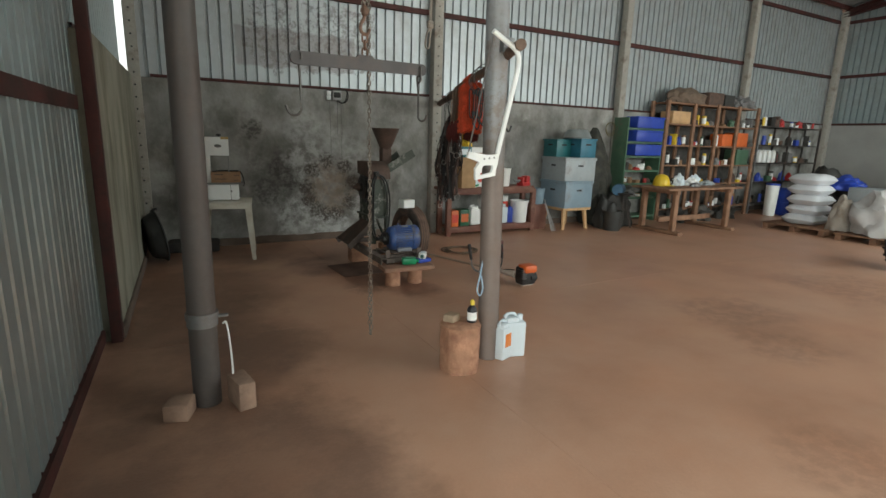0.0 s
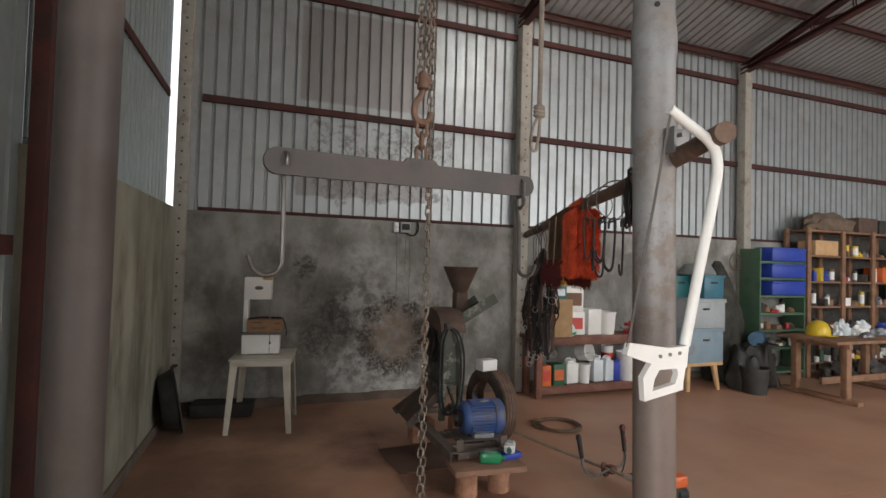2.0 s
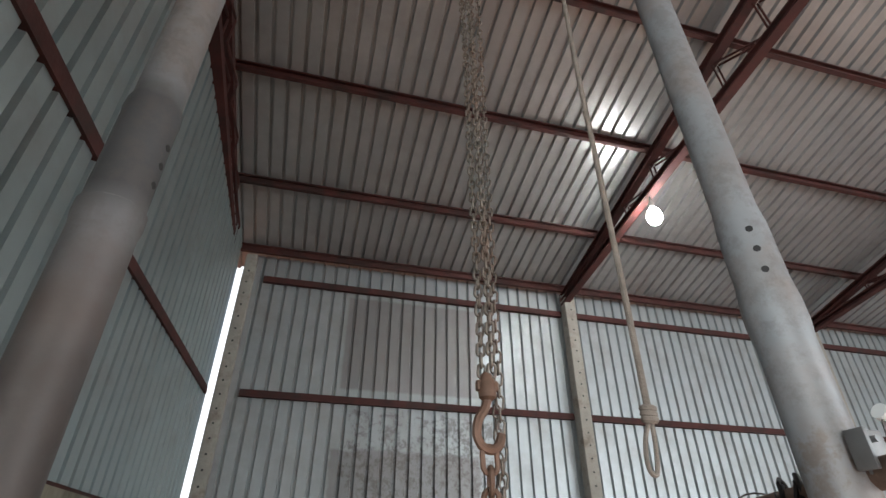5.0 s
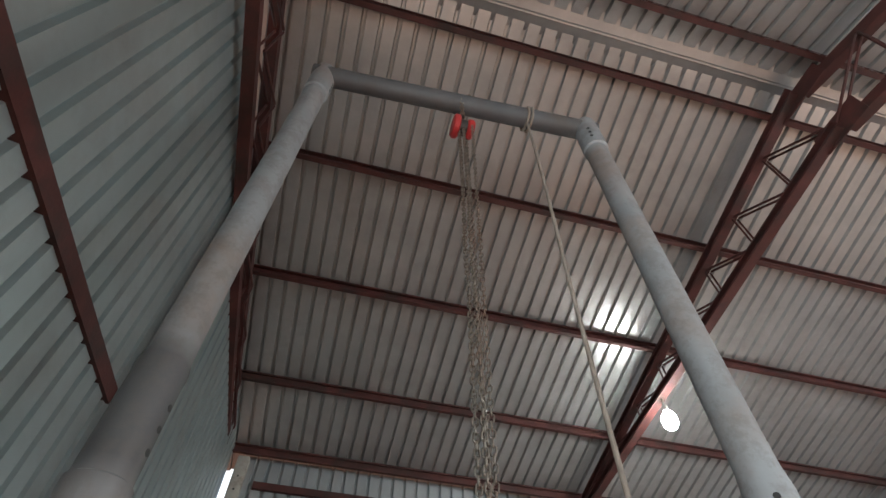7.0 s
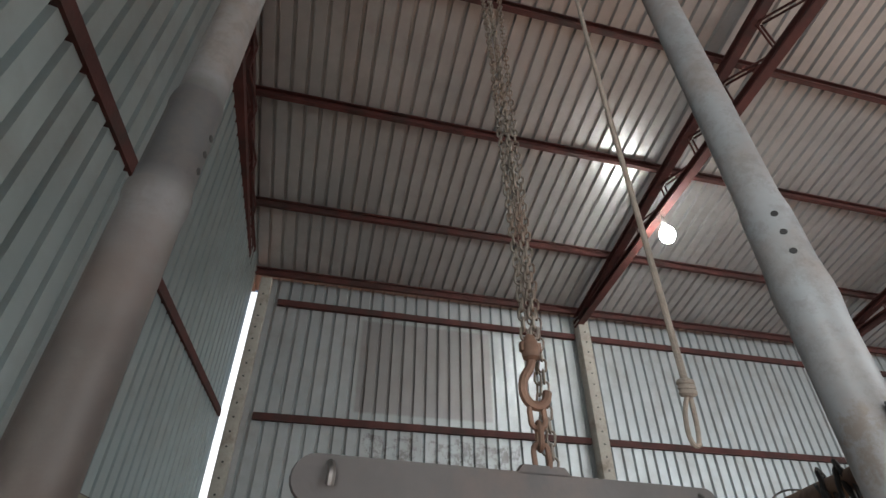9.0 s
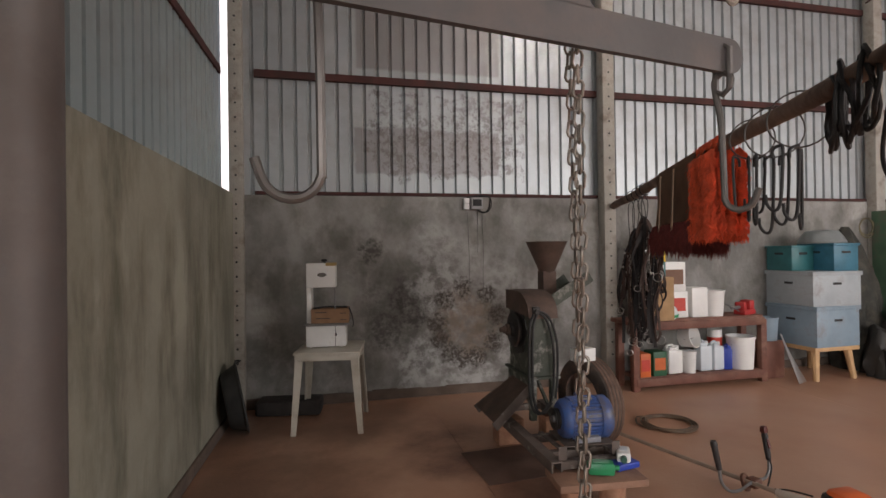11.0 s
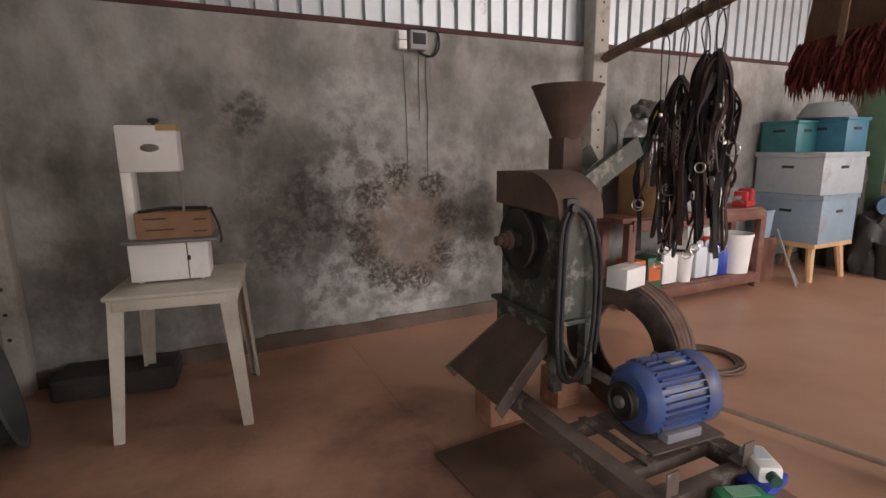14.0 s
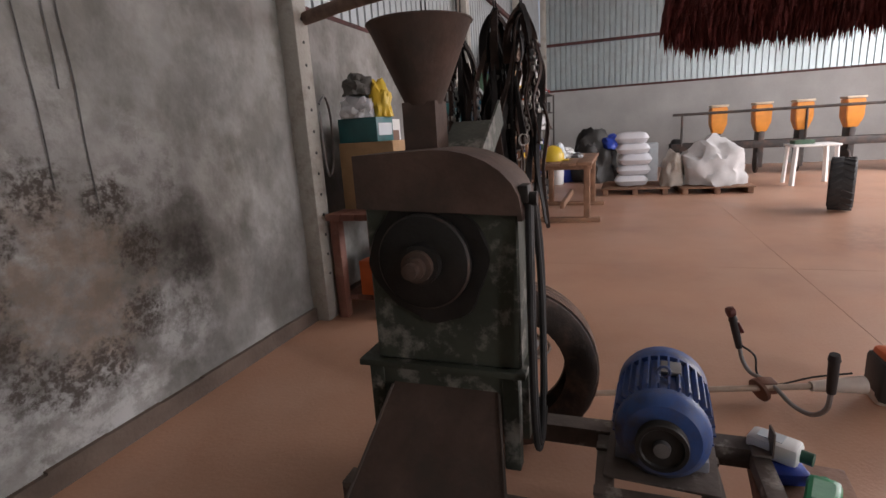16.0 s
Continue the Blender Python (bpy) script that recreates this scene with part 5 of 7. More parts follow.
for y in (-0.10, 0.10):
    bm = B()
    box(bm, (-0.0, y, -0.107), (0.20, 0.05, 0.035), 0.005)
    box(bm, (0.0, y * 0.75, -0.085), (0.16, 0.04, 0.05), 0.006)
    part("foot", bm, GREYB, motor, "grey mounting foot")
bm = B()
box(bm, (0.0, 0, -0.1285), (0.42, 0.30, 0.008), 0.002)
part("slide_plate", bm, SKID, motor, "scuffed iron slide plate")
bm = B()
box(bm, (0.03, -0.02, 0.127), (0.09, 0.055, 0.012), 0.003)
part("nameplate", bm, STEEL, motor_frame, "worn steel nameplate")
bm = B()
tube(bm, arc((-0.05, 0, 0.142), 0.017, 0, 360, 14, (0, 1, 0)), 0.004, 6)
part("lifting_eye", bm, BLUEM, motor_frame)

# old tyre behind the motor with a white box on it
tyre = thing("old_tyre", "worn dusty tyre standing behind the mill motor", "tyre", pose(3.07, 6.72, 0.352, 0, 0, 8) @ Matrix.Scale(0.945, 4))
prof = [(0.235, -0.075), (0.27, -0.088), (0.335, -0.090), (0.362, -0.070), (0.370, -0.03), (0.371, 0.03), (0.362, 0.070), (0.335, 0.090), (0.27, 0.088), (0.235, 0.075), (0.24, 0.065), (0.33, 0.06), (0.33, -0.06), (0.24, -0.065), (0.235, -0.075)]
bm = B()
lathe(bm, prof, 40, AX, False)
part("carcass", bm, mat("dusty_tyre_rubber", (0.06, 0.045, 0.038), 0.85, 0, 0.35, 6, 0.25, 50, dirt=(0.18, 0.105, 0.075), dirt_amt=0.45, dirt_scale=3), tyre)
bm = B()
for k in range(4):
    lathe(bm, [(0.3705, -0.056 + k * 0.034), (0.3735, -0.052 + k * 0.034), (0.3735, -0.036 + k * 0.034), (0.3705, -0.032 + k * 0.034)], 40, AX, False)
part("tread", bm, mat("dusty_tread", (0.15, 0.09, 0.065), 0.9, 0, 0.3, 14, 0.3, 80), tyre, "brown dust-coated tread bands")
wb = thing("white_box", "small white carton lying on the old tyre", "box", pose(2.99, 6.66, 0.692, 0, 0, 14))
bm = B()
box(bm, (0, 0, 0.05), (0.17, 0.11, 0.10), 0.003)
part("carton", bm, WHITEP, wb)
bm = B()
box(bm, (0, 0, 0.1008), (0.17, 0.03, 0.0012))
part("tape", bm, mat("pale_tape", (0.6, 0.55, 0.45), 0.4), wb)

# plank bench on two log stubs under the skid end
bench = thing("log_bench", "thick plank on two log stubs carrying the mill skid", "bench")
bm = B()
box(bm, (2.585, 5.775, 0.177), (0.56, 0.27, 0.046), 0.008, pose(0, 0, 0, 0, 0, -5))
roughen(bm, 0.004, 9)
part("plank", bm, mat("dusty_plank", (0.30, 0.165, 0.11), 0.85, 0, 0.25, 7, 0.35, 40), bench)
for x, y in ((2.41, 5.735), (2.68, 5.745)):
    bm = B()
    lathe(bm, [(0.086, 0), (0.080, 0.07), (0.084, 0.153)], 18, Matrix.Translation((x, y, 0)))
    roughen(bm, 0.007, 14, x)
    part("stub", bm, BARK, bench, "short debarked log stub")
bm = B()
box(bm, (2.44, 6.92, 0.101), (0.22, 0.16, 0.202), 0.012)
roughen(bm, 0.006, 14)
solid("support_block", bm, BARK, "wooden block under the mill skid", "block")
bm = B()
box(bm, (2.82, 6.92, 0.101), (0.16, 0.16, 0.202), 0.012)
roughen(bm, 0.006, 14)
solid("support_block", bm, BARK, "wooden block under the mill skid", "block")

bm = B()
box(bm, (0, 0, 0.0045), (0.52, 0.58, 0.005), 0.0015)
for v in bm.verts:
    v.co.z += 0.004 * abs(noise.noise((v.co.x * 4, v.co.y * 4, 1)))
solid("steel_sheet", bm, mat("dark_dusty_sheet", (0.15, 0.085, 0.064), 0.8, 0.1, 0.3, 5, 0.2, 50, dirt=(0.15, 0.085, 0.062), dirt_amt=0.45, dirt_scale=4), "dark dusty steel sheet lying under the mill chute", "metal sheet", pose(2.27, 6.50, 0, 0, 0, 4))
GREENP = mat("green_plastic", (0.02, 0.26, 0.11), 0.35, 0, 0.15, 8, 0.03, 40)
BLUEP = mat("blue_plastic", (0.025, 0.06, 0.38), 0.4, 0, 0.15, 8, 0.03, 40)
gt = thing("green_oil_bottle", "green plastic oil bottle lying on the plank", "bottle", pose(2.61, 5.755, 0.203, 0, 0, -20) @ Matrix.Scale(0.85, 4))
bm = B()
box(bm, (0, 0, 0.045), (0.19, 0.10, 0.09), 0.022)
part("body", bm, GREENP, gt)
bm = B()
box(bm, (0.0, 0, 0.0915), (0.11, 0.06, 0.003))
part("label", bm, mat("pale_green_label", (0.20, 0.42, 0.28), 0.5), gt)
bm = B()
rod(bm, (0.09, 0, 0.045), (0.13, 0, 0.045), 0.018, seg=12)
part("cap", bm, GREENP, gt)
bb = thing("blue_tray", "blue plastic tray on the plank end", "tray", pose(2.80, 5.815, 0.203, 0, 0, 10))
bm = B()
box(bm, (0, 0, 0.02), (0.17, 0.12, 0.04), 0.008)
part("base", bm, BLUEP, bb)
wt = thing("white_bottle", "white plastic bottle lying across the blue tray", "bottle", pose(2.81, 5.825, 0.244, 0, 0, 60))
bm = B()
box(bm, (0, 0, 0.032), (0.145, 0.085, 0.064), 0.016)
part("body", bm, WHITEP, wt)
bm = B()
box(bm, (0.01, 0, 0.065), (0.07, 0.05, 0.003))
part("label", bm, CLEAR, wt)
bm = B()
rod(bm, (-0.07, 0, 0.032), (-0.105, 0, 0.032), 0.02, seg=12)
part("cap", bm, mat("dark_green_cap", (0.02, 0.10, 0.07), 0.4), wt, "dark green cap")

# coil of hose on the floor
bm = B()
pts = []
for i in range(190):
    a = i * 0.21
    r = 0.215 + 0.028 * math.sin(i * 0.17) + 0.012 * noise.noise((i * 0.2, 0, 0))
    pts.append((3.97 + r * math.cos(a), 6.92 + r * 0.97 * math.sin(a), 0.014 + 0.03 * abs(noise.noise((i * 0.11, 3, 0)))))
pts += [(3.80, 7.15, 0.012), (3.70, 7.0, 0.012), (3.72, 6.85, 0.012)]
tube(bm, smooth_path(pts, 2), 0.008, 6)
solid("hose_coil", bm, mat("brown_hose", (0.13, 0.085, 0.055), 0.6, 0, 0.2, 12, 0.1, 80), "coil of thin brown hose on the floor", "hose")

# brush cutter lying on the floor
TRIM_W = mat("dusty_white_plastic", (0.62, 0.54, 0.47), 0.5, 0, 0.15, 9, 0.05, 60)
trim = thing("brush_cutter", "petrol brush cutter with orange engine lying on the floor", "brush cutter")
A0, A1 = Vector((3.30, 6.98, 0.035)), Vector((3.68, 5.26, 0.10))
bm = B()
rod(bm, A0, A1, 0.014, seg=12)
part("shaft", bm, mat("dusty_shaft", (0.42, 0.33, 0.26), 0.5, 0.3, 0.2, 9, 0.05, 60), trim)
bm = B()
rod(bm, A1 + (A0 - A1).normalized() * 0.22, A1, 0.022, 0.04, seg=14)
part("clutch_cover", bm, TRIM_W, trim, "white tapered clutch cover")
bm = B()
box(bm, (3.735, 5.14, 0.12), (0.19, 0.15, 0.20), 0.03)
part("engine", bm, mat("black_engine", (0.03, 0.028, 0.028), 0.5, 0.1), trim)
bm = B()
box(bm, (3.74, 5.12, 0.20), (0.17, 0.15, 0.09), 0.028)
part("engine_cover", bm, mat("orange_cover", (0.62, 0.12, 0.03), 0.4), trim, "orange engine cover")
bm = B()
box(bm, (3.74, 5.15, 0.045), (0.16, 0.13, 0.085), 0.025)
part("fuel_tank", bm, TRIM_W, trim, "white fuel tank")
GR = mat("black_grip", (0.025, 0.02, 0.02), 0.6)
hb = [Vector((3.83, 5.725, 0.17)), Vector((3.815, 5.71, 0.11)), Vector((3.76, 5.685, 0.075)), Vector((3.67, 5.65, 0.088)), Vector((3.58, 5.62, 0.090)), Vector((3.47, 5.585, 0.075)), Vector((3.36, 5.55, 0.10)), Vector((3.285, 5.53, 0.17)), Vector((3.268, 5.527, 0.25))]
bm = B()
tube(bm, smooth_path(hb, 5), 0.010, 8)
part("handlebar", bm, STEEL, trim, "bent steel handlebar")
for a, b in ((hb[0], Vector((3.838, 5.765, 0.335))), (hb[-1], Vector((3.238, 5.54, 0.42)))):
    bm = B()
    d = b - a
    rod(bm, a, a + d * 0.35, 0.016, 0.018, seg=12)
    rod(bm, a + d * 0.35, a + d * 0.85, 0.018, 0.019, seg=12)
    rod(bm, a + d * 0.85, b, 0.022, 0.017, seg=12)
    part("grip", bm, GR, trim, "black rubber grip")
bm = B()
lathe(bm, [(0.012, -0.018), (0.026, -0.014), (0.029, 0.0), (0.026, 0.014), (0.012, 0.018)], 14, Matrix.Translation((3.842, 5.772, 0.352)) @ pose(0, 0, 0, 80, 0, 20))
bar(bm, (3.836, 5.74, 0.30), (3.83, 5.715, 0.25), 0.012, 0.016)
part("throttle", bm, mat("dark_red_lever", (0.12, 0.025, 0.02), 0.5), trim, "dark red throttle lever")
bm = B()
box(bm, (3.63, 5.645, 0.078), (0.075, 0.07, 0.06), 0.012, pose(0, 0, 0, 0, 0, 13))
lathe(bm, [(0.02, -0.012), (0.055, -0.008), (0.055, 0.008), (0.02, 0.012)], 16, Matrix.Translation((3.60, 5.68, 0.068)) @ pose(0, 0, 0, 70, 0, 30))
part("clamp", bm, mat("rust_clamp", (0.16, 0.07, 0.045), 0.7), trim, "rust-brown handle clamp")
bm = B()
tube(bm, smooth_path([hb[0] + Vector((0, 0, 0.02)), hb[0] + Vector((-0.04, -0.06, -0.02)), hb[0] + Vector((-0.07, -0.07, -0.10)), Vector((3.70, 5.60, 0.05)), Vector((3.69, 5.45, 0.11)), Vector((3.70, 5.30, 0.14))], 5), 0.005, 6)
part("throttle_cable", bm, BLACK, trim)
bm = B()
lathe(bm, [(0.03, -0.05), (0.048, -0.045), (0.05, 0.03), (0.03, 0.036)], 16, Matrix.Translation((3.80, 5.10, 0.10)) @ pose(0, 0, 0, 0, 90, 0))
part("air_filter", bm, BLACK, trim)
bm = B()
for k in range(5):
    box(bm, (3.665, 5.12, 0.10 + 0.022 * k), (0.05, 0.12, 0.006))
part("cooling_fin", bm, STEEL, trim)

# white plastic table with the band saw
PLASTIC = mat("aged_white_plastic", (0.52, 0.49, 0.42), 0.45, 0, 0.1, 5, 0.04, 50, dirt=(0.36, 0.30, 0.23), dirt_amt=0.4, dirt_scale=4, spread=0.15)
ptab = thing("plastic_table", "aged white plastic table with four splayed legs", "table", pose(1.02, 7.79, 0, 0, 0, -9))
bm = B()
box(bm, (0, 0, 0.705), (0.58, 0.60, 0.022), 0.008)
part("tabletop", bm, PLASTIC, ptab)
for s in (-1, 1):
    for c, d in (((0, s * 0.285, 0.668), (0.50, 0.018, 0.052)), ((s * 0.275, 0, 0.668), (0.018, 0.52, 0.052))):
        bm = B()
        box(bm, c, d, 0.004)
        part("apron", bm, PLASTIC, ptab)
for sx in (-1, 1):
    for sy in (-1, 1):
        bm = B()
        a, b = Vector((sx * 0.265, sy * 0.275, 0.70)), Vector((sx * 0.305, sy * 0.315, 0.0))
        for ox, oy, w, d in ((0, 0, 0.07, 0.016), (0, 0, 0.016, 0.07)):
            off = Vector((-sx * (w / 2 - 0.008) if w > d else 0, -sy * (d / 2 - 0.008) if d > w else 0, 0))
            vs = []
            for p, k in ((b, 0.62), (a, 1.0)):
                hw, hd = (w * k / 2 if w > d else w / 2), (d * k / 2 if d > w else d / 2)
                oo = off * k
                vs.append([bm.verts.new(p + oo + Vector((i * hw, j * hd, 0))) for i, j in ((-1, -1), (1, -1), (1, 1), (-1, 1))])
            bm.faces.new(vs[0][::-1])
            bm.faces.new(vs[1])
            for q in range(4):
                bm.faces.new((vs[0][q], vs[0][(q + 1) % 4], vs[1][(q + 1) % 4], vs[1][q]))
        part("leg", bm, PLASTIC, ptab)
bsaw = thing("meat_band_saw", "white table-top meat band saw on the plastic table", "band saw", pose(0.985, 7.83, 0.717, 0, 0, -6))
bm = B()
box(bm, (0.0, 0, 0.105), (0.36, 0.22, 0.19), 0.006)
for x in (-0.14, 0.14):
    for y in (-0.08, 0.08):
        lathe(bm, [(0.012, 0.0), (0.012, 0.012)], 8, Matrix.Translation((x, y, 0)))
part("base", bm, WHITEP, bsaw)
bm = B()
box(bm, (0.085, -0.1115, 0.105), (0.004, 0.003, 0.185))
box(bm, (0.09, -0.113, 0.12), (0.016, 0.008, 0.025), 0.003)
part("base_door_seam", bm, DARKM, bsaw)
bm = B()
box(bm, (-0.155, 0.0, 0.42), (0.045, 0.14, 0.45), 0.005)
part("column", bm, WHITEP, bsaw)
bm = B()
box(bm, (-0.045, 0, 0.665), (0.265, 0.16, 0.225), 0.008)
part("head", bm, WHITEP, bsaw)
bm = B()
box(bm, (0.045, -0.002, 0.7665), (0.09, 0.17, 0.028), 0.003)
part("head_label", bm, mat("tan_sticker", (0.45, 0.30, 0.12), 0.5), bsaw, "tan strip on the head corner")
bm = B()
lathe(bm, [(0.028, 0), (0.024, 0.004)], 20, Matrix.Translation((-0.035, -0.081, 0.67)) @ pose(0, 0, 0, 90, 0, 0) @ Matrix.Diagonal((1.5, 0.7, 1, 1)))
part("badge", bm, mat("grey_print", (0.12, 0.11, 0.10), 0.5), bsaw, "dark oval badge")
bm = B()
lathe(bm, [(0.008, 0.777), (0.008, 0.79), (0.026, 0.795), (0.026, 0.81), (0.015, 0.815)], 12, Matrix.Translation((-0.02, 0, 0)))
part("knob", bm, BLACK, bsaw, "black tension knob")
bm = B()
box(bm, (0.075, 0, 0.40), (0.014, 0.02, 0.31), 0.002)
part("blade_guide", bm, STEEL, bsaw)
bm = B()
box(bm, (0.02, -0.02, 0.215), (0.43, 0.30, 0.016), 0.004)
part("work_table", bm, STEEL, bsaw, "flat steel work table")
card = thing("cardboard_tray", "brown cardboard tray resting on the saw table", "carton", pose(1.02, 7.815, 0.942, 0, 0, -6))
CARD = mat("brown_cardboard", (0.26, 0.15, 0.085), 0.85, 0, 0.15, 9, 0.15, 60)
bm = B()
for dx, dy, sx, sy in ((0, -0.10, 0.34, 0.006), (0, 0.10, 0.34, 0.006), (-0.167, 0, 0.006, 0.194), (0.167, 0, 0.006, 0.194)):
    box(bm, (dx, dy, 0.065), (sx, sy, 0.13))
box(bm, (0, 0, 0.004), (0.328, 0.194, 0.006))
part("body", bm, CARD, card)
for k, (x, z, w) in enumerate(((-0.08, 0.10, 0.10), (-0.06, 0.045, 0.13), (0.12, 0.09, 0.06), (0.12, 0.03, 0.06))):
    bm = B()
    box(bm, (x, -0.104, z), (w, 0.002, 0.007))
    part("print_bar", bm, DARKM, card, "faded dark printing")
bm = B()
tube(bm, smooth_path([(-0.15, -0.08, 0.135), (-0.05, 0.0, 0.142), (0.05, 0.02, 0.138), (0.15, -0.02, 0.14)], 5), 0.009, 6)
tube(bm, smooth_path([(0.17, -0.03, 0.135), (0.20, -0.06, 0.06), (0.21, -0.05, -0.02), (0.20, 0.0, -0.05)], 5), 0.006, 6)
part("power_cord", bm, BLACK, card)

# black tub leaning in the corner
tub = thing("rubber_tub", "round black rubber tub leaning against the block wall", "tub", Matrix.Translation((0.178, 7.71, 0.312)) @ pose(0, 0, 0, 0, 0, 12) @ pose(0, 0, 0, 0, 80, 0) @ Matrix.Scale(0.92, 4))
bm = B()
lathe(bm, [(0.02, -0.085), (0.24, -0.085), (0.27, -0.06), (0.32, 0.055), (0.345, 0.062), (0.345, 0.075), (0.315, 0.072), (0.26, -0.045), (0.02, -0.068)], 36)
part("shell", bm, mat("dusty_black_rubber", (0.035, 0.036, 0.036), 0.75, 0, 0.4, 5, 0.15, 50), tub)
bm = B()
tube(bm, arc((-0.345, 0, 0.07), 0.05, 0, 180, 10, (0, 1, 0), (0, 0, 1)), 0.008, 6)
part("handle", bm, BLACK, tub)
bm = B()
box(bm, (0, 0, 0.075), (0.62, 0.30, 0.15), 0.03)
roughen(bm, 0.02, 5)
solid("dark_sack", bm, mat("dark_sacking", (0.035, 0.03, 0.028), 0.95, 0, 0.3, 8, 0.5, 60), "dark folded sack on the floor by the wall", "sack", pose(0.62, 8.22, 0, 0, 0, -5))

# switch box and wires on the wall
sw = thing("switch_box", "grey electrical switch box with loose wires on the wall", "switch box", pose(2.60, WALL_Y, 2.12))
bm = B()
box(bm, (0.035, -0.045, 0), (0.13, 0.09, 0.13), 0.006)
part("breaker_case", bm, mat("grey_plastic", (0.30, 0.30, 0.30), 0.5), sw)
bm = B()
box(bm, (0.035, -0.092, 0.008), (0.10, 0.006, 0.075), 0.002)
part("window", bm, BLACK, sw, "dark breaker window")
bm = B()
for z in (-0.032, 0.032):
    box(bm, (-0.075, -0.03, z), (0.06, 0.06, 0.058), 0.004)
    rod(bm, (-0.075, -0.064, z), (-0.075, -0.058, z), 0.014, seg=12)
part("socket", bm, WHITEP, sw, "white wall socket")
bm = B()
tube(bm, smooth_path([(-0.06, -0.02, 0.07), (0.0, -0.02, 0.085), (0.14, -0.02, 0.09), (0.21, -0.015, 0.07), (0.22, -0.02, -0.02), (0.17, -0.025, -0.09), (0.09, -0.03, -0.085), (0.05, -0.03, -0.065)], 5), 0.008, 6)
tube(bm, smooth_path([(0.21, -0.015, 0.06), (0.19, -0.02, -0.05), (0.13, -0.02, -0.1), (0.08, -0.02, -0.07)], 5), 0.006, 6)
part("cable", bm, BLACK, sw)
bm = B()
for x, z1 in ((-0.05, -0.95), (0.06, -0.55), (0.12, -1.05)):
    tube(bm, [Vector((x + 0.012 * noise.noise((x * 9, z * 3, 0)), -0.006, z)) for z in np.linspace(-0.09, z1, 12)], 0.003, 5)
part("hanging_wire", bm, mat("grey_wire", (0.12, 0.115, 0.11), 0.6), sw)


# ---- wooden shelf with containers ----
WOODR = mat("red_brown_timber", (0.16, 0.062, 0.042), 0.65, 0, 0.25, 6, 0.25, 45, dirt=(0.25, 0.13, 0.09), dirt_amt=0.38, dirt_scale=5, spread=0.12)
WOODM = mat("worn_brown_timber", (0.27, 0.145, 0.085), 0.75, 0, 0.25, 6, 0.3, 45, dirt=(0.15, 0.08, 0.05), dirt_amt=0.42, dirt_scale=5, spread=0.12)
PINE = mat("new_pine", (0.55, 0.34, 0.17), 0.6, 0, 0.15, 7, 0.2, 45)
DARKBIT = mat("dark_clutter", (0.05, 0.045, 0.04), 0.7, 0.1, 0.4, 12, 0.2, 60, rnd=0.5)
REDLABEL = mat("red_print", (0.55, 0.05, 0.03), 0.5)
TEALP = mat("teal_plastic", (0.025, 0.14, 0.15), 0.45, 0, 0.2, 6, 0.05, 50)
PALEGREY = mat("pale_grey_plastic", (0.36, 0.40, 0.42), 0.5, 0, 0.12, 5, 0.05, 50, dirt=(0.26, 0.25, 0.24), dirt_amt=0.36, dirt_scale=5)
BLUEGREY = mat("blue_grey_plastic", (0.22, 0.30, 0.36), 0.5, 0, 0.12, 5, 0.05, 50, dirt=(0.2, 0.2, 0.2), dirt_amt=0.36, dirt_scale=5)
ORANGEP = mat("orange_plastic", (0.62, 0.13, 0.03), 0.5, 0, 0.15, 6, 0.05, 50)
YELLOWP = mat("yellow_plastic_shell", (0.68, 0.46, 0.03), 0.4, 0, 0.1, 6, 0.03, 50)
GREENM = mat("green_painted_steel", (0.07, 0.14, 0.085), 0.55, 0.1, 0.2, 5, 0.08, 50, dirt=(0.12, 0.10, 0.08), dirt_amt=0.36, dirt_scale=5)
SACK = mat("woven_white_sack", (0.66, 0.67, 0.70), 0.7, 0, 0.06, 4, 0.25, 120)
BULK = mat("dirty_bulk_bag", (0.42, 0.38, 0.33), 0.85, 0, 0.18, 4, 0.4, 70, dirt=(0.26, 0.20, 0.15), dirt_amt=0.42, dirt_scale=4)

shelf = thing("wooden_shelf", "red-brown timber shelf holding jugs, buckets and boxes", "shelf", pose(0, 0, 0))
S0, S1, SF, SB = 4.32, 6.02, 7.92, 8.27
for z, t in ((0.79, 0.045), (0.155, 0.04)):
    for k in range(3):
        bm = B()
        w = (SB - SF) / 3
        box(bm, ((S0 + S1) / 2 - (0.05 if z > 0.5 else 0), SF + w * (k + 0.5), z - t / 2), (S1 - S0 + (0.10 if z > 0.5 else -0.1), w - 0.006, t), 0.004)
        part("board", bm, WOODR, shelf)
for z in (0.72, 0.10):
    bm = B()
    box(bm, ((S0 + S1) / 2, SF - 0.012, z), (S1 - S0, 0.025, 0.09), 0.003)
    part("rail", bm, WOODR, shelf)
for x in (S0, S1):
    for y in (SF + 0.02, SB - 0.03):
        bm = B()
        box(bm, (x, y, 0.37), (0.08, 0.07, 0.74), 0.006)
        part("leg", bm, WOODR, shelf)


def bucket(name, label, m, r, h, material, lid=None, category="bucket"):
    c = thing(name, label, category, m)
    bm = B()
    lathe(bm, [(r * 0.86, 0), (r, h * 0.93), (r * 1.05, h * 0.93), (r * 1.05, h), (r * 0.97, h), (r * 0.83, 0.01)], 20)
    shell = part("body", bm, material, c)
    if lid:
        bm = B()
        lathe(bm, [(r * 1.06, h * 0.99), (r * 1.06, h * 1.04), (r * 0.5, h * 1.05)], 20)
        part("lid", bm, lid, shell)
    bm = B()
    tube(bm, arc((0, 0, h * 0.9), r * 1.02, 200, 340, 10, (1, 0, 0), (0, 0.35, 1)), 0.004, 5)
    part("handle", bm, STEEL, shell, "wire bail handle")
    return c


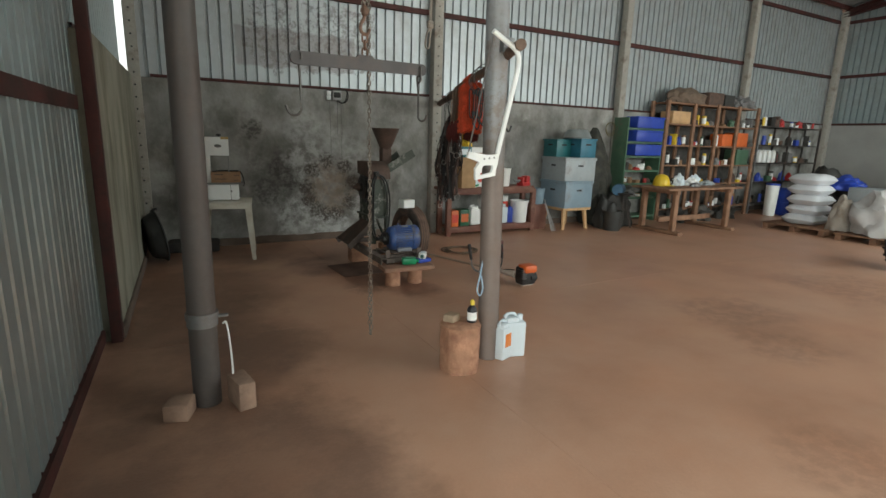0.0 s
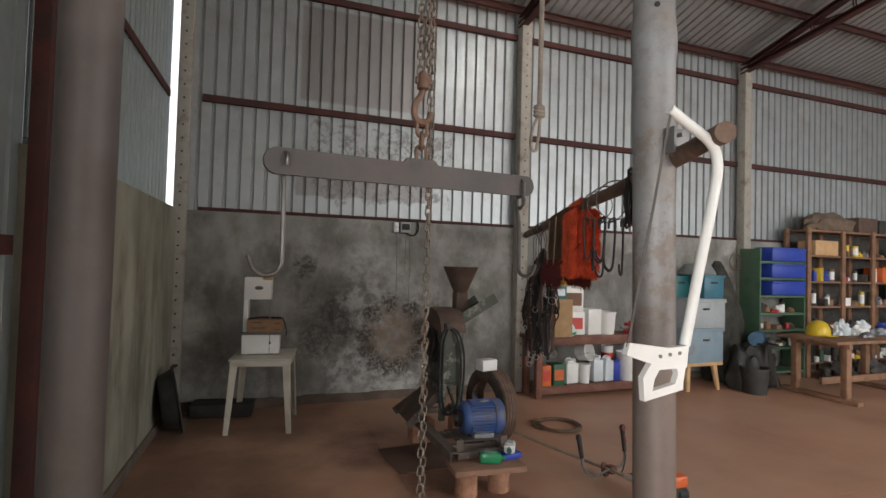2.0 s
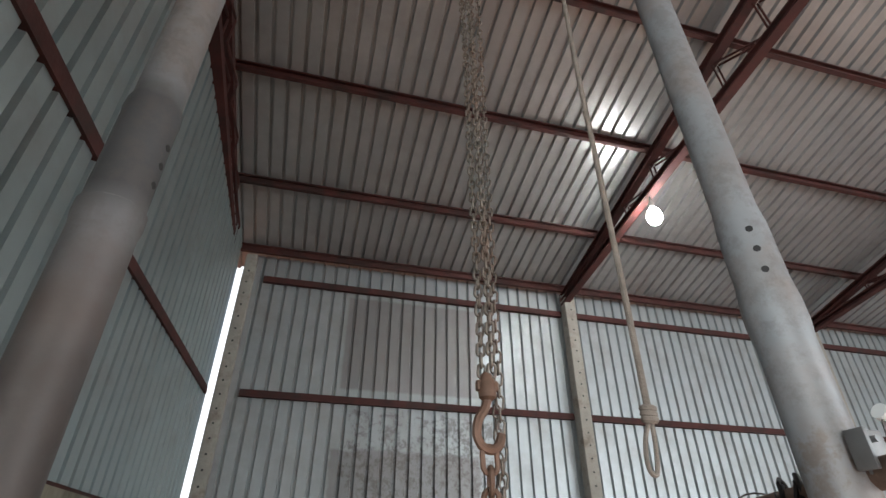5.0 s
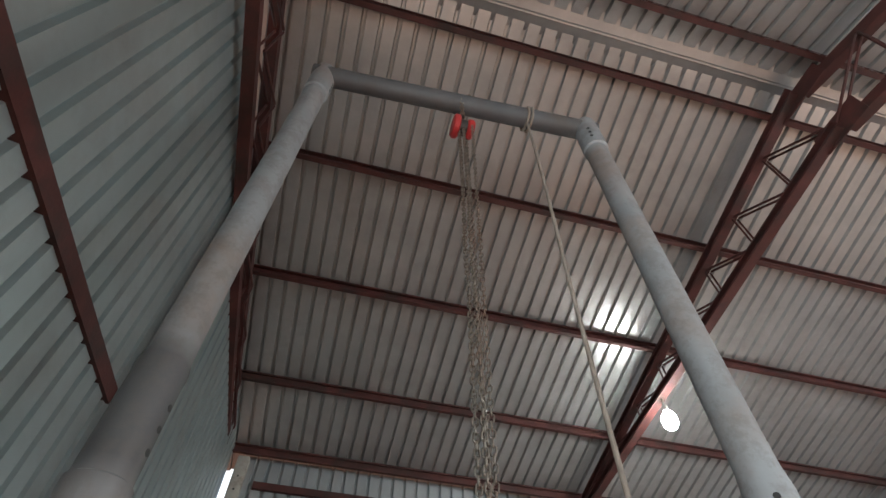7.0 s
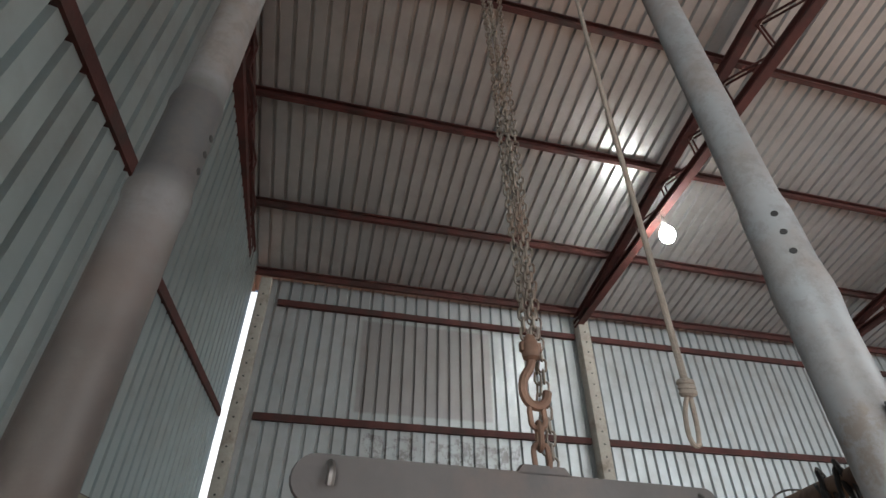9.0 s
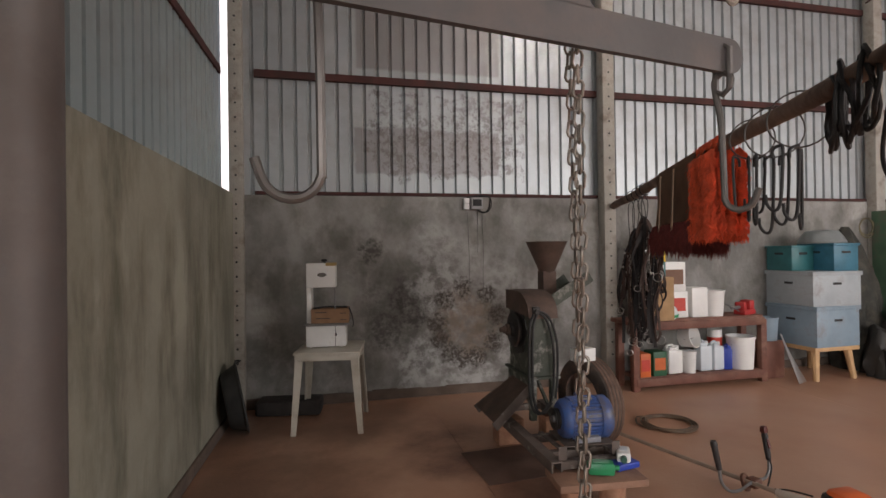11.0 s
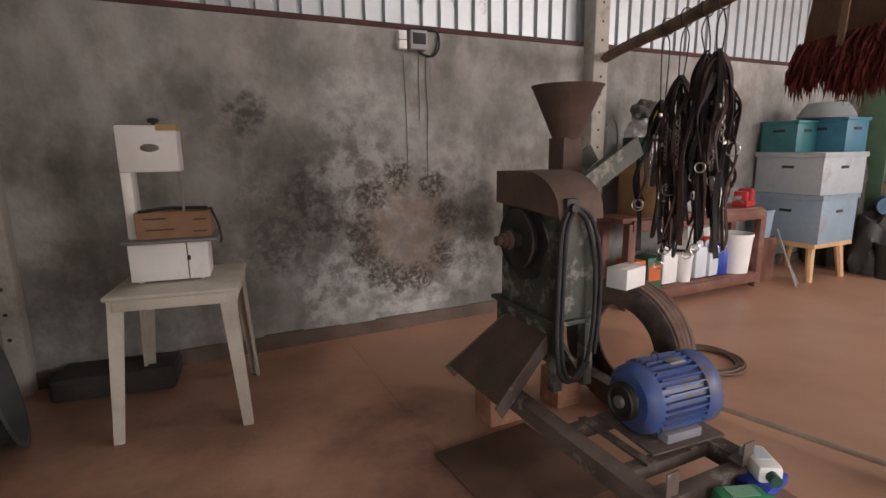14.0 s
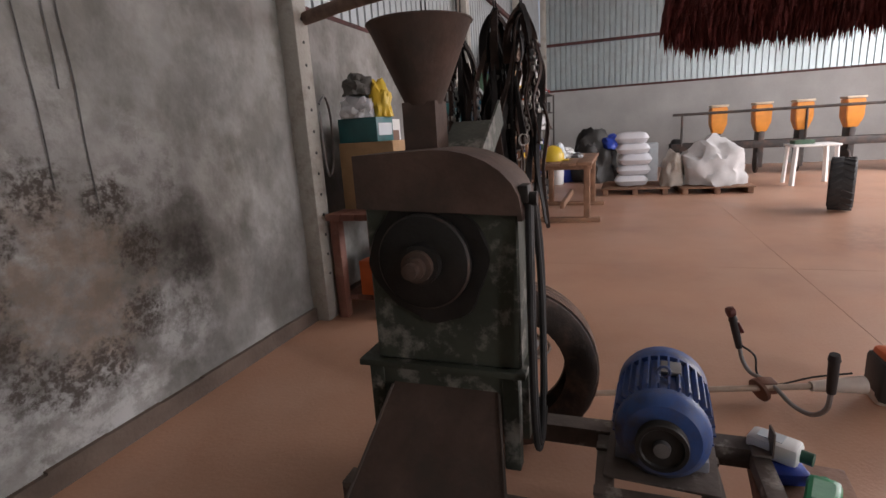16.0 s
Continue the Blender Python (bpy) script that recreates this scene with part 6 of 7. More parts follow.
def carton(name, label, m, s, material, band=None, category="box"):
    c = thing(name, label, category, m)
    bm = B()
    box(bm, (0, 0, s[2] / 2), s, 0.004)
    shell = part("carton", bm, material, c)
    if band:
        bm = B()
        box(bm, (0, -s[1] / 2 - 0.0015, s[2] * 0.5), (s[0] * 0.8, 0.003, s[2] * 0.5))
        part("label", bm, band, shell)
    return c


def tin(name, label, m, r, h, material, band=None, category="tin"):
    c = thing(name, label, category, m)
    bm = B()
    lathe(bm, [(r, 0), (r, h), (r * 0.93, h), (r * 0.93, h - 0.006)], 16)
    shell = part("can", bm, material, c)
    if band:
        bm = B()
        lathe(bm, [(r + 0.0015, h * 0.15), (r + 0.0015, h * 0.8)], 16, None, False)
        part("label", bm, band, shell)
    return c


LOW = 0.155
carton("tool_carton", "orange carton on the lower shelf", pose(4.44, 8.02, LOW), (0.13, 0.2, 0.26), ORANGEP, REDLABEL)
carton("green_carton", "dark green and orange carton on the lower shelf", pose(4.63, 8.02, LOW), (0.17, 0.18, 0.27), mat("dark_green_card", (0.02, 0.10, 0.05), 0.5), ORANGEP)
canister("white_canister", "white canister with green label on the lower shelf", pose(4.86, 8.03, LOW), 0.19, 0.14, 0.33, WHITEP, WHITEP)
bucket("white_tub", "small white tub on the lower shelf", pose(5.06, 8.0, LOW), 0.08, 0.24, WHITEP, WHITEP, "tub")
bucket("white_tub", "white tub lying tilted on other tubs", Matrix.Translation((5.06, 8.12, LOW + 0.38)) @ pose(0, 0, 0, 78, 0, 25), 0.125, 0.16, WHITEP, None, "tub")
for k in range(2):
    canister("clear_canister", "cloudy canister on the lower shelf", pose(5.28 + 0.17 * k, 8.04, LOW, 0, 0, 8 * k), 0.16, 0.13, 0.36 - 0.02 * k, CLEAR, WHITEP)
canister("blue_canister", "blue oil canister on the lower shelf", pose(5.60, 8.03, LOW, 0, 0, 60), 0.14, 0.10, 0.30, BLUEP, BLUEP)
bucket("white_bucket", "white plastic bucket with orange label on the lower shelf", pose(5.80, 8.03, LOW), 0.155, 0.38, WHITEP, None)
tin("paint_tin", "red and white paint tin on the lower shelf", pose(5.56, 8.17, LOW), 0.08, 0.45, WHITEP, REDLABEL)
UP = 0.79
carton("cardboard_box", "plain brown cardboard box on the shelf top", pose(4.60, 8.03, UP, 0, 0, 3), (0.27, 0.42, 0.48), mat("tan_cardboard", (0.40, 0.25, 0.13), 0.85, 0, 0.15, 9, 0.15, 60))
carton("teal_case", "teal and white plastic case on the cardboard box", pose(4.59, 8.07, UP + 0.481, 0, 0, -4), (0.24, 0.32, 0.17), TEALP, CLEAR, "case")
carton("white_carton", "white printed carton stacked on the shelf", pose(4.88, 8.12, UP + 0.30, 0, 0, -5), (0.30, 0.25, 0.34), WHITEP, mat("brown_print", (0.20, 0.10, 0.06), 0.6))
carton("red_carton", "red and white carton on the shelf", pose(4.90, 8.12, UP, 0, 0, -5), (0.32, 0.24, 0.30), WHITEP, REDLABEL)
carton("white_block_box", "plain white box on the shelf top", pose(5.19, 8.08, UP, 0, 0, 4), (0.22, 0.22, 0.34), WHITEP)
bucket("white_pail", "white round pail on the shelf top", pose(5.43, 8.06, UP), 0.14, 0.30, WHITEP)
bag = thing("plastic_bag", "white and green plastic bag on the shelf", "bag", pose(4.78, 7.97, UP))
bm = B()
lathe(bm, [(0.08, 0), (0.10, 0.04), (0.075, 0.11), (0.03, 0.17), (0.05, 0.2)], 14)
roughen(bm, 0.02, 12)
part("film", bm, CLEAR, bag)
bm = B()
lathe(bm, [(0.104, 0.02), (0.104, 0.05)], 14, None, False)
roughen(bm, 0.015, 12)
part("print", bm, GREENP, bag)
vice = thing("bench_vice", "red cast-iron bench vice on the shelf end", "vice", pose(5.86, 8.02, UP, 0, 0, 15))
bm = B()
box(bm, (0, 0, 0.03), (0.22, 0.14, 0.06), 0.012)
box(bm, (0.05, 0, 0.11), (0.10, 0.13, 0.12), 0.02)
box(bm, (-0.08, 0, 0.10), (0.06, 0.12, 0.10), 0.015)
part("body", bm, REDP, vice)
bm = B()
rod(bm, (-0.26, 0, 0.09), (-0.05, 0, 0.09), 0.02, seg=12)
part("screw", bm, STEEL, vice)
bm = B()
rod(bm, (-0.24, -0.08, 0.06), (-0.24, 0.08, 0.13), 0.007, seg=8)
part("lever", bm, STEEL, vice)
bm = B()
tube(bm, smooth_path([(4.345, 8.29, 1.55), (4.42, 8.285, 1.60), (4.47, 8.285, 1.45), (4.45, 8.285, 1.15), (4.38, 8.285, 1.05), (4.345, 8.29, 1.2), (4.35, 8.29, 1.5)], 6), 0.009, 6)
solid("wire_loop", bm, STEEL, "loop of grey cable hung on the concrete column", "cable")

# ---- stool with stacked crates ----
stool = thing("pine_stool", "square new pine stool under stacked crates", "stool", pose(6.87, 8.03, 0))
bm = B()
box(bm, (0, 0, 0.375), (0.66, 0.64, 0.05), 0.006)
part("seat", bm, PINE, stool)
for sx in (-1, 1):
    for sy in (-1, 1):
        bm = B()
        rod(bm, (sx * 0.28, sy * 0.28, 0), (sx * 0.24, sy * 0.24, 0.35), 0.032, 0.042, seg=8)
        part("leg", bm, PINE, stool)


def crate(name, label, m, s, material, lidm=None):
    c = thing(name, label, "crate", m, group="stacked crates")
    bm = B()
    w, d, h = s
    t = 0.012
    for dx, dy, sx, sy in ((0, -d / 2 + t / 2, w, t), (0, d / 2 - t / 2, w, t), (-w / 2 + t / 2, 0, t, d - 2 * t), (w / 2 - t / 2, 0, t, d - 2 * t)):
        box(bm, (dx, dy, h / 2), (sx, sy, h), 0.003)
    box(bm, (0, 0, 0.008), (w - 2 * t, d - 2 * t, 0.012))
    shell = part("body", bm, material, c)
    bm = B()
    for dx, dy, sx, sy in ((0, -d / 2, w + 0.03, 0.03), (0, d / 2, w + 0.03, 0.03), (-w / 2, 0, 0.03, d), (w / 2, 0, 0.03, d)):
        box(bm, (dx, dy, h - 0.015), (sx, sy, 0.03), 0.004)
    part("rim", bm, material, shell)
    for dx, dy, sx, sy in ((0, -d / 2 - 0.002, 0.12, 0.006), (-w / 2 - 0.002, 0, 0.006, 0.12)):
        bm = B()
        box(bm, (dx, dy, h * 0.68), (sx, sy, 0.028), 0.002)
        part("grip_slot", bm, BLACK, shell)
    if lidm:
        bm = B()
        box(bm, (0, 0, h + 0.01), (w + 0.03, d + 0.03, 0.02), 0.006)
        part("lid", bm, lidm, c)
    return c


crate("storage_crate", "blue-grey plastic storage box on the stool", pose(6.86, 8.03, 0.40, 0, 0, 2), (0.66, 0.66, 0.46), BLUEGREY, BLUEGREY)
crate("storage_crate", "pale grey plastic storage box in the stack", pose(6.87, 8.03, 0.882, 0, 0, -2), (0.68, 0.67, 0.39), PALEGREY, PALEGREY)
crate("teal_crate", "dark teal plastic crate on the pale box", pose(6.70, 8.17, 1.294, 0, 0, 0), (0.34, 0.36, 0.31), TEALP)
crate("teal_crate", "blue-green open crate on the pale box", pose(7.03, 7.95, 1.294, 0, 0, -3), (0.34, 0.48, 0.33), mat("blue_green_plastic", (0.03, 0.15, 0.22), 0.45, 0, 0.2, 6, 0.05, 50))
bm = B()
lathe(bm, [(0.25, 0), (0.255, 0.02), (0.21, 0.10), (0.17, 0.15), (0.05, 0.165)], 22)
solid("grey_basin", bm, mat("grey_basin_plastic", (0.22, 0.24, 0.24), 0.5), "upturned grey basin on top of the crates", "basin", pose(7.0, 8.0, 1.628))
bucket("grey_pail", "grey pail beside the wooden shelf", pose(6.26, 8.1, 0.45), 0.12, 0.28, BLUEGREY)
bm = B()
box(bm, (0, 0, 0.225), (0.28, 0.26, 0.45), 0.01)
solid("dark_crate", bm, WOODR, "dark wooden block under the grey pail", "block", pose(6.26, 8.12, 0))
bm = B()
for k in range(4):
    bar(bm, (6.30 + 0.05 * k, 7.70 + 0.02 * k, 0.005), (6.27 + 0.03 * k, 7.92, 0.55 - 0.06 * k), 0.022, 0.006)
solid("steel_strips", bm, mat("bright_steel_strip", (0.5, 0.5, 0.5), 0.35, 0.8), "bright steel strips leaning on the block", "metal strips", kind="stuff")

# ---- dark tarpaulin heap, bins ----
TARP = mat("black_tarpaulin", (0.035, 0.033, 0.030), 0.6, 0, 0.35, 6, 0.35, 40)


def heap(name, label, m, s, material, category="heap", seed=0.0, amt=0.18):
    bm = B()
    bmesh.ops.create_icosphere(bm, subdivisions=4, radius=1.0)
    for v in bm.verts:
        if v.co.z < -0.2:
            v.co.z = -0.2
        v.co += v.co.normalized() * amt * noise.noise(v.co * 2.2 + Vector((seed, 0, 0))) + v.co.normalized() * amt * 0.35 * noise.noise(v.co * 7 + Vector((seed, 5, 0)))
        v.co = Vector((v.co.x * s[0] / 2, v.co.y * s[1] / 2, (v.co.z + 0.2) * s[2] / 1.2))
        v.co.z = max(0, v.co.z)
    return solid(name, bm, material, label, category, m)


# tarpaulin bunched over its peg, in hanging folds
bm = B()
ring = []
for i in range(31):
    t = i / 30
    w = 0.05 + 0.34 * min(1, t * 2.2) ** 0.8 - 0.06 * t * t
    row = []
    for k in range(36):
        a = 2 * math.pi * k / 36
        fold = 1 + 0.22 * noise.noise((math.cos(a) * 2.4, math.sin(a) * 2.4, t * 3.2)) - 0.20 * abs(noise.noise((math.cos(a) * 3.6 + 7, math.sin(a) * 3.6, t * 7.5))) + 0.10 * noise.noise((math.cos(a) * 9, math.sin(a) * 9, t * 16))
        row.append(bm.verts.new((-0.10 + 0.16 * t + w * fold * math.cos(a), 0.02 + min(0.19, 0.72 * w * fold * math.sin(a)), 1.84 * (1 - t) + 0.03 * math.sin(3 * a) * t * (1 - t))))
    ring.append(row)
for a, b in zip(ring, ring[1:]):
    for k in range(36):
        bm.faces.new((a[k], b[k], b[(k + 1) % 36], a[(k + 1) % 36]))
bm.faces.new(ring[0])
bm.faces.new(ring[-1][::-1])
solid("tarpaulin", bm, mat("dull_black_tarpaulin", (0.028, 0.028, 0.022), 0.75, 0, 0.45, 7, 0.4, 40, dirt=(0.07, 0.062, 0.045), dirt_amt=0.4, dirt_scale=5), "crumpled dark tarpaulin bunched against the wall", "tarpaulin", pose(7.70, 8.16, 0))
heap("white_cloth", "crumpled white cloth on the teal case", pose(4.58, 8.10, 1.442), (0.26, 0.26, 0.17), SACK, "cloth", 2.2, 0.4)
heap("yellow_bag", "yellow plastic bag bunched on the teal case", pose(4.63, 7.955, 1.442), (0.18, 0.16, 0.24), YELLOWP, "bag", 5.1, 0.35)
heap("grey_cloth", "dark grey folded cloth on top of the pile", pose(4.58, 8.10, 1.60), (0.24, 0.22, 0.15), mat("dark_grey_cloth", (0.12, 0.115, 0.105), 0.9, 0, 0.3, 8, 0.4, 60), "cloth", 6.4, 0.35)
heap("black_bag", "bulging black rubbish bag on the floor", pose(7.66, 7.72, 0), (0.56, 0.5, 0.62), TARP, "bag", 7.0, 0.25)
bucket("black_bin", "black plastic bin on the floor", pose(7.50, 7.45, 0), 0.17, 0.36, TARP)
heap("tool_clutter", "heap of dark tools and blue rags beside the bench", pose(8.05, 7.85, 0), (0.55, 0.5, 0.70), DARKBIT, "tools", 4.0, 0.35)
bm = B()
lathe(bm, [(0.10, 0), (0.105, 0.02), (0.105, 0.26), (0.09, 0.30)], 16, pose(0, 0, 0, 0, 90, 30))
solid("blue_cylinder", bm, mat("dusty_blue_paint", (0.08, 0.17, 0.27), 0.5, 0, 0.2, 7, 0.1, 50), "dusty blue cylinder on the tool heap", "cylinder", pose(7.85, 7.72, 0.70))
bm = B()
for a, b in (((8.05, 7.50, 0.0), (7.98, 7.62, 0.62)), ((7.85, 7.55, 0.0), (7.95, 7.62, 0.62)), ((8.10, 7.72, 0.0), (7.99, 7.66, 0.62))):
    bar(bm, a, b, 0.03, 0.03)
box(bm, (7.97, 7.63, 0.63), (0.22, 0.2, 0.03), 0.005)
solid("trestle_stand", bm, DARKM, "dark iron stand beside the bench", "stand")
bm = B()
tube(bm, arc((8.16, 8.335, 1.85), 0.115, 0, 360, 22, (1, 0, 0)) + arc((8.165, 8.33, 1.83), 0.13, 0, 330, 22, (1, 0, 0)), 0.009, 6)
solid("hose_loop", bm, mat("olive_hose", (0.16, 0.14, 0.08), 0.6), "loop of hose hung beside the column", "hose")

# ---- green steel rack with blue bins ----
rack = thing("green_steel_rack", "green painted steel rack with blue plastic bins", "rack", pose(8.80, 8.18, 0))
bm = B()
box(bm, (-0.50, 0, 1.03), (0.03, 0.36, 2.06), 0.003)
part("side_panel", bm, GREENM, rack)
bm = B()
box(bm, (0.50, 0, 1.03), (0.03, 0.36, 2.06), 0.003)
part("side_panel", bm, GREENM, rack)
for z in (0.12, 0.50, 0.78, 1.04, 1.32, 1.60, 1.86):
    bm = B()
    box(bm, (0, 0, z), (0.97, 0.35, 0.015))
    box(bm, (0, -0.17, z - 0.012), (0.97, 0.012, 0.035), 0.002)
    part("tray", bm, GREENM, rack)
for z in (1.34, 1.612, 1.872):
    bn = thing("blue_bin", "bright blue plastic parts bin on the green rack", "bin", pose(8.86, 8.10, z), group="blue bins")
    bm = B()
    w, d, h = 0.74, 0.30, 0.215
    for dx, dy, sx, sy in ((0, -d / 2, w, 0.012), (0, d / 2, w, 0.012), (-w / 2, 0, 0.012, d), (w / 2, 0, 0.012, d)):
        box(bm, (dx, dy, h / 2), (sx, sy, h), 0.003)
    box(bm, (0, 0, 0.006), (w, d, 0.01))
    part("body", bm, BLUEP, bn)
    bm = B()
    box(bm, (0, -d / 2 - 0.008, h - 0.02), (w + 0.02, 0.02, 0.035), 0.005)
    part("lip", bm, BLUEP, bn)
rng = random.Random(21)
SMALL = [DARKBIT, GREENM, WHITEP, STEEL, REDP, YELLOWP, BLUEP, CARD, DARKBIT, DARKBIT, MBROWN]


def clutter(x0, x1, y, z, n, hmax):
    for k in range(n):
        x = x0 + (x1 - x0) * (k + 0.5) / n + rng.uniform(-0.02, 0.02)
        m = SMALL[rng.randrange(len(SMALL))]
        h = rng.uniform(0.06, hmax)
        q = pose(x, y + rng.uniform(-0.05, 0.06), z, 0, 0, rng.uniform(-25, 25))
        r = rng.random()
        if r < 0.4:
            tin("small_tin", "small dusty tin on a shelf", q, rng.uniform(0.025, 0.05), h, m, rng.choice([None, WHITEP]))
        elif r < 0.7:
            carton("small_box", "small dusty parts box on a shelf", q, (rng.uniform(0.07, 0.15), 0.12, h), m)
        else:
            heap("oily_part", "greasy metal part lying on a shelf", q, (rng.uniform(0.10, 0.2), 0.14, h * 0.8), m, "spare part", k * 3.1, 0.35)


for z in (0.51, 0.79, 1.05):
    clutter(8.40, 9.2, 8.12, z, 6, 0.16)

# ---- timber pigeon-hole shelf ----
cub = thing("timber_pigeonhole_shelf", "tall brown timber pigeon-hole shelf full of parts", "shelf", pose(0, 0, 0))
CX = (9.36, 10.20, 10.98, 11.72, 12.46)
CZ = (0.22, 0.74, 1.14, 1.55, 1.98, 2.40)
for x in CX:
    for y in (7.99, 8.36):
        bm = B()
        box(bm, (x, y, 1.22), (0.085, 0.05, 2.44), 0.005)
        part("upright", bm, WOODM, cub)
for z in CZ:
    for x0, x1 in zip(CX, CX[1:]):
        bm = B()
        box(bm, ((x0 + x1) / 2, 8.17, z), (x1 - x0 - 0.088, 0.36, 0.03), 0.003)
        part("board", bm, WOODM, cub)
bm = B()
box(bm, ((CX[0] + CX[-1]) / 2, 8.39, 1.2), (CX[-1] - CX[0], 0.008, 2.35))
part("back_panel", bm, DARKBIT, cub)
for z in CZ[:-1]:
    for x0, x1 in zip(CX, CX[1:]):
        clutter(x0 + 0.08, x1 - 0.08, 8.08, z + 0.016, rng.randrange(3, 6), 0.26)
bin_o = carton("orange_crate", "orange plastic crate in the pigeon-hole shelf", pose(11.95, 8.12, 1.567), (0.42, 0.3, 0.3), ORANGEP)
bin_o2 = carton("orange_crate", "orange plastic crate in the pigeon-hole shelf", pose(11.40, 8.12, 1.567), (0.36, 0.3, 0.26), ORANGEP)
bin_g = carton("green_crate", "dark green crate in the pigeon-hole shelf", pose(12.05, 8.12, 1.158), (0.44, 0.3, 0.34), GREENM)
heap("brown_sacking", "folded brown sacking heaped on top of the shelf", pose(10.1, 8.17, 2.416), (1.15, 0.42, 0.30), mat("brown_jute", (0.16, 0.115, 0.085), 0.95, 0, 0.3, 7, 0.5, 60), "sacks", 5.0, 0.3)
carton("dark_case", "dark brown case on top of the shelf", pose(10.88, 8.17, 2.416), (0.5, 0.34, 0.26), MBROWN)
carton("dark_case", "black case on top of the shelf", pose(11.35, 8.17, 2.416), (0.34, 0.34, 0.24), TARP)
heap("cable_heap", "heap of grey cable on top of the shelf", pose(12.05, 8.17, 2.416), (0.7, 0.42, 0.24), STEEL, "cables", 9.0, 0.4)
carton("wood_crate", "open wooden crate on the shelf", pose(9.75, 8.10, 1.996), (0.55, 0.3, 0.24), PINE)

# ---- slim steel rack beyond ----
rk = thing("slim_steel_rack", "dark slotted steel rack crowded with bottles", "rack", pose(0, 0, 0))
for x in (12.62, 13.9, 15.3):
    for y in (8.0, 8.36):
        bm = B()
        bar(bm, (x, y, 0), (x, y, 2.08), 0.035, 0.035)
        part("upright", bm, STEEL if x < 13 else DARKM, rk)
for z in (0.25, 0.75, 1.2, 1.62, 2.05):
    for x0, x1 in ((12.62, 13.9), (13.9, 15.3)):
        bm = B()
        box(bm, ((x0 + x1) / 2, 8.18, z), (x1 - x0 - 0.04, 0.38, 0.025), 0.003)
        part("shelf_plate", bm, DARKM, rk)
for z in (0.263, 0.763, 1.213, 1.633, 2.063):
    clutter(12.72, 13.82, 8.1, z, 6, 0.28)
    clutter(14.0, 15.2, 8.1, z, 6, 0.28)
for k in range(4):
    canister("white_canister", "white canister on the slotted steel rack", pose(12.75 + 0.19 * k, 8.02, 1.213, 0, 0, 90), 0.13, 0.12, 0.3, WHITEP, WHITEP)

# ---- workbench ----
wbn = thing("workbench", "brown timber trestle workbench with sledge feet", "table", pose(0, 0, 0))
for k in range(4):
    bm = B()
    box(bm, (8.98, 6.74 + 0.205 * k, 0.80), (2.10, 0.198, 0.04), 0.005)
    part("top_board", bm, WOODM, wbn)
for x in (8.22, 9.74):
    for y in (6.72, 7.38):
        bm = B()
        box(bm, (x, y, 0.42), (0.10, 0.08, 0.72), 0.006)
        part("leg", bm, WOODM, wbn)
    bm = B()
    box(bm, (x, 7.05, 0.03), (0.12, 1.02, 0.06), 0.01)
    part("foot", bm, WOODM, wbn)
    bm = B()
    box(bm, (x, 7.05, 0.745), (0.08, 0.78, 0.07), 0.005)
    part("cross_rail", bm, WOODM, wbn)
bm = B()
box(bm, (8.98, 7.05, 0.22), (1.5, 0.05, 0.09), 0.005)
part("stretcher", bm, WOODM, wbn)
hel = thing("yellow_helmet", "yellow safety helmet lying on the workbench", "helmet", pose(8.38, 7.18, 0.822))
bm = B()
lathe(bm, [(0.145, 0.0), (0.15, 0.02), (0.14, 0.10), (0.105, 0.17), (0.05, 0.205), (0.01, 0.212)], 22)
part("shell", bm, YELLOWP, hel)
bm = B()
box(bm, (0, -0.16, 0.012), (0.18, 0.10, 0.012), 0.005)
part("brim", bm, YELLOWP, hel)
for k, (x, y, w, h, m_) in enumerate(((8.82, 7.15, 0.22, 0.20, CLEAR), (9.05, 7.05, 0.25, 0.14, WHITEP), (9.35, 7.2, 0.22, 0.18, CLEAR), (9.6, 7.1, 0.30, 0.08, PALEGREY), (8.95, 6.9, 0.2, 0.07, STEEL))):
    heap("plastic_bag", "crumpled plastic bag of parts on the workbench", pose(x, y, 0.821), (w, w * 0.8, h), m_, "bag", k * 2.7, 0.4)
for k in range(3):
    heap("scrap_metal", "dark heap of spare parts on the floor under the shelf", pose(9.7 + 0.8 * k, 7.75, 0), (0.55, 0.4, 0.28), DARKBIT, "parts", k * 5.5, 0.4)

# ---- barrel, jug, sacks on pallets ----
brl = thing("blue_barrel", "blue plastic half barrel on the floor by the rack", "barrel", pose(13.45, 7.55, 0))
bm = B()
lathe(bm, [(0.29, 0), (0.31, 0.03), (0.31, 0.30), (0.32, 0.31), (0.32, 0.34), (0.31, 0.35), (0.31, 0.60), (0.295, 0.62), (0.28, 0.60)], 26)
part("shell", bm, BLUEP, brl)
bucket("water_jug", "tall white jug with blue stripe beside the barrel", pose(12.85, 7.62, 0), 0.14, 0.72, WHITEP, BLUEP, "jug")


def pallet(m):
    p = thing("wood_pallet", "low weathered timber pallet on the floor", "pallet", m, group="pallets")
    for y in (-0.5, 0, 0.5):
        bm = B()
        box(bm, (0, y, 0.05), (1.1, 0.09, 0.10), 0.004)
        part("bearer", bm, WOODM, p)
    for k in range(7):
        bm = B()
        box(bm, (-0.5 + k / 6, 0, 0.111), (0.12, 1.15, 0.02), 0.003)
        part("slat", bm, WOODM, p)
    return p


pal = pallet(pose(11.35, 6.05, 0, 0, 0, 0))
copy_thing(pal, pose(11.3, 4.78, 0, 0, 0, 4))


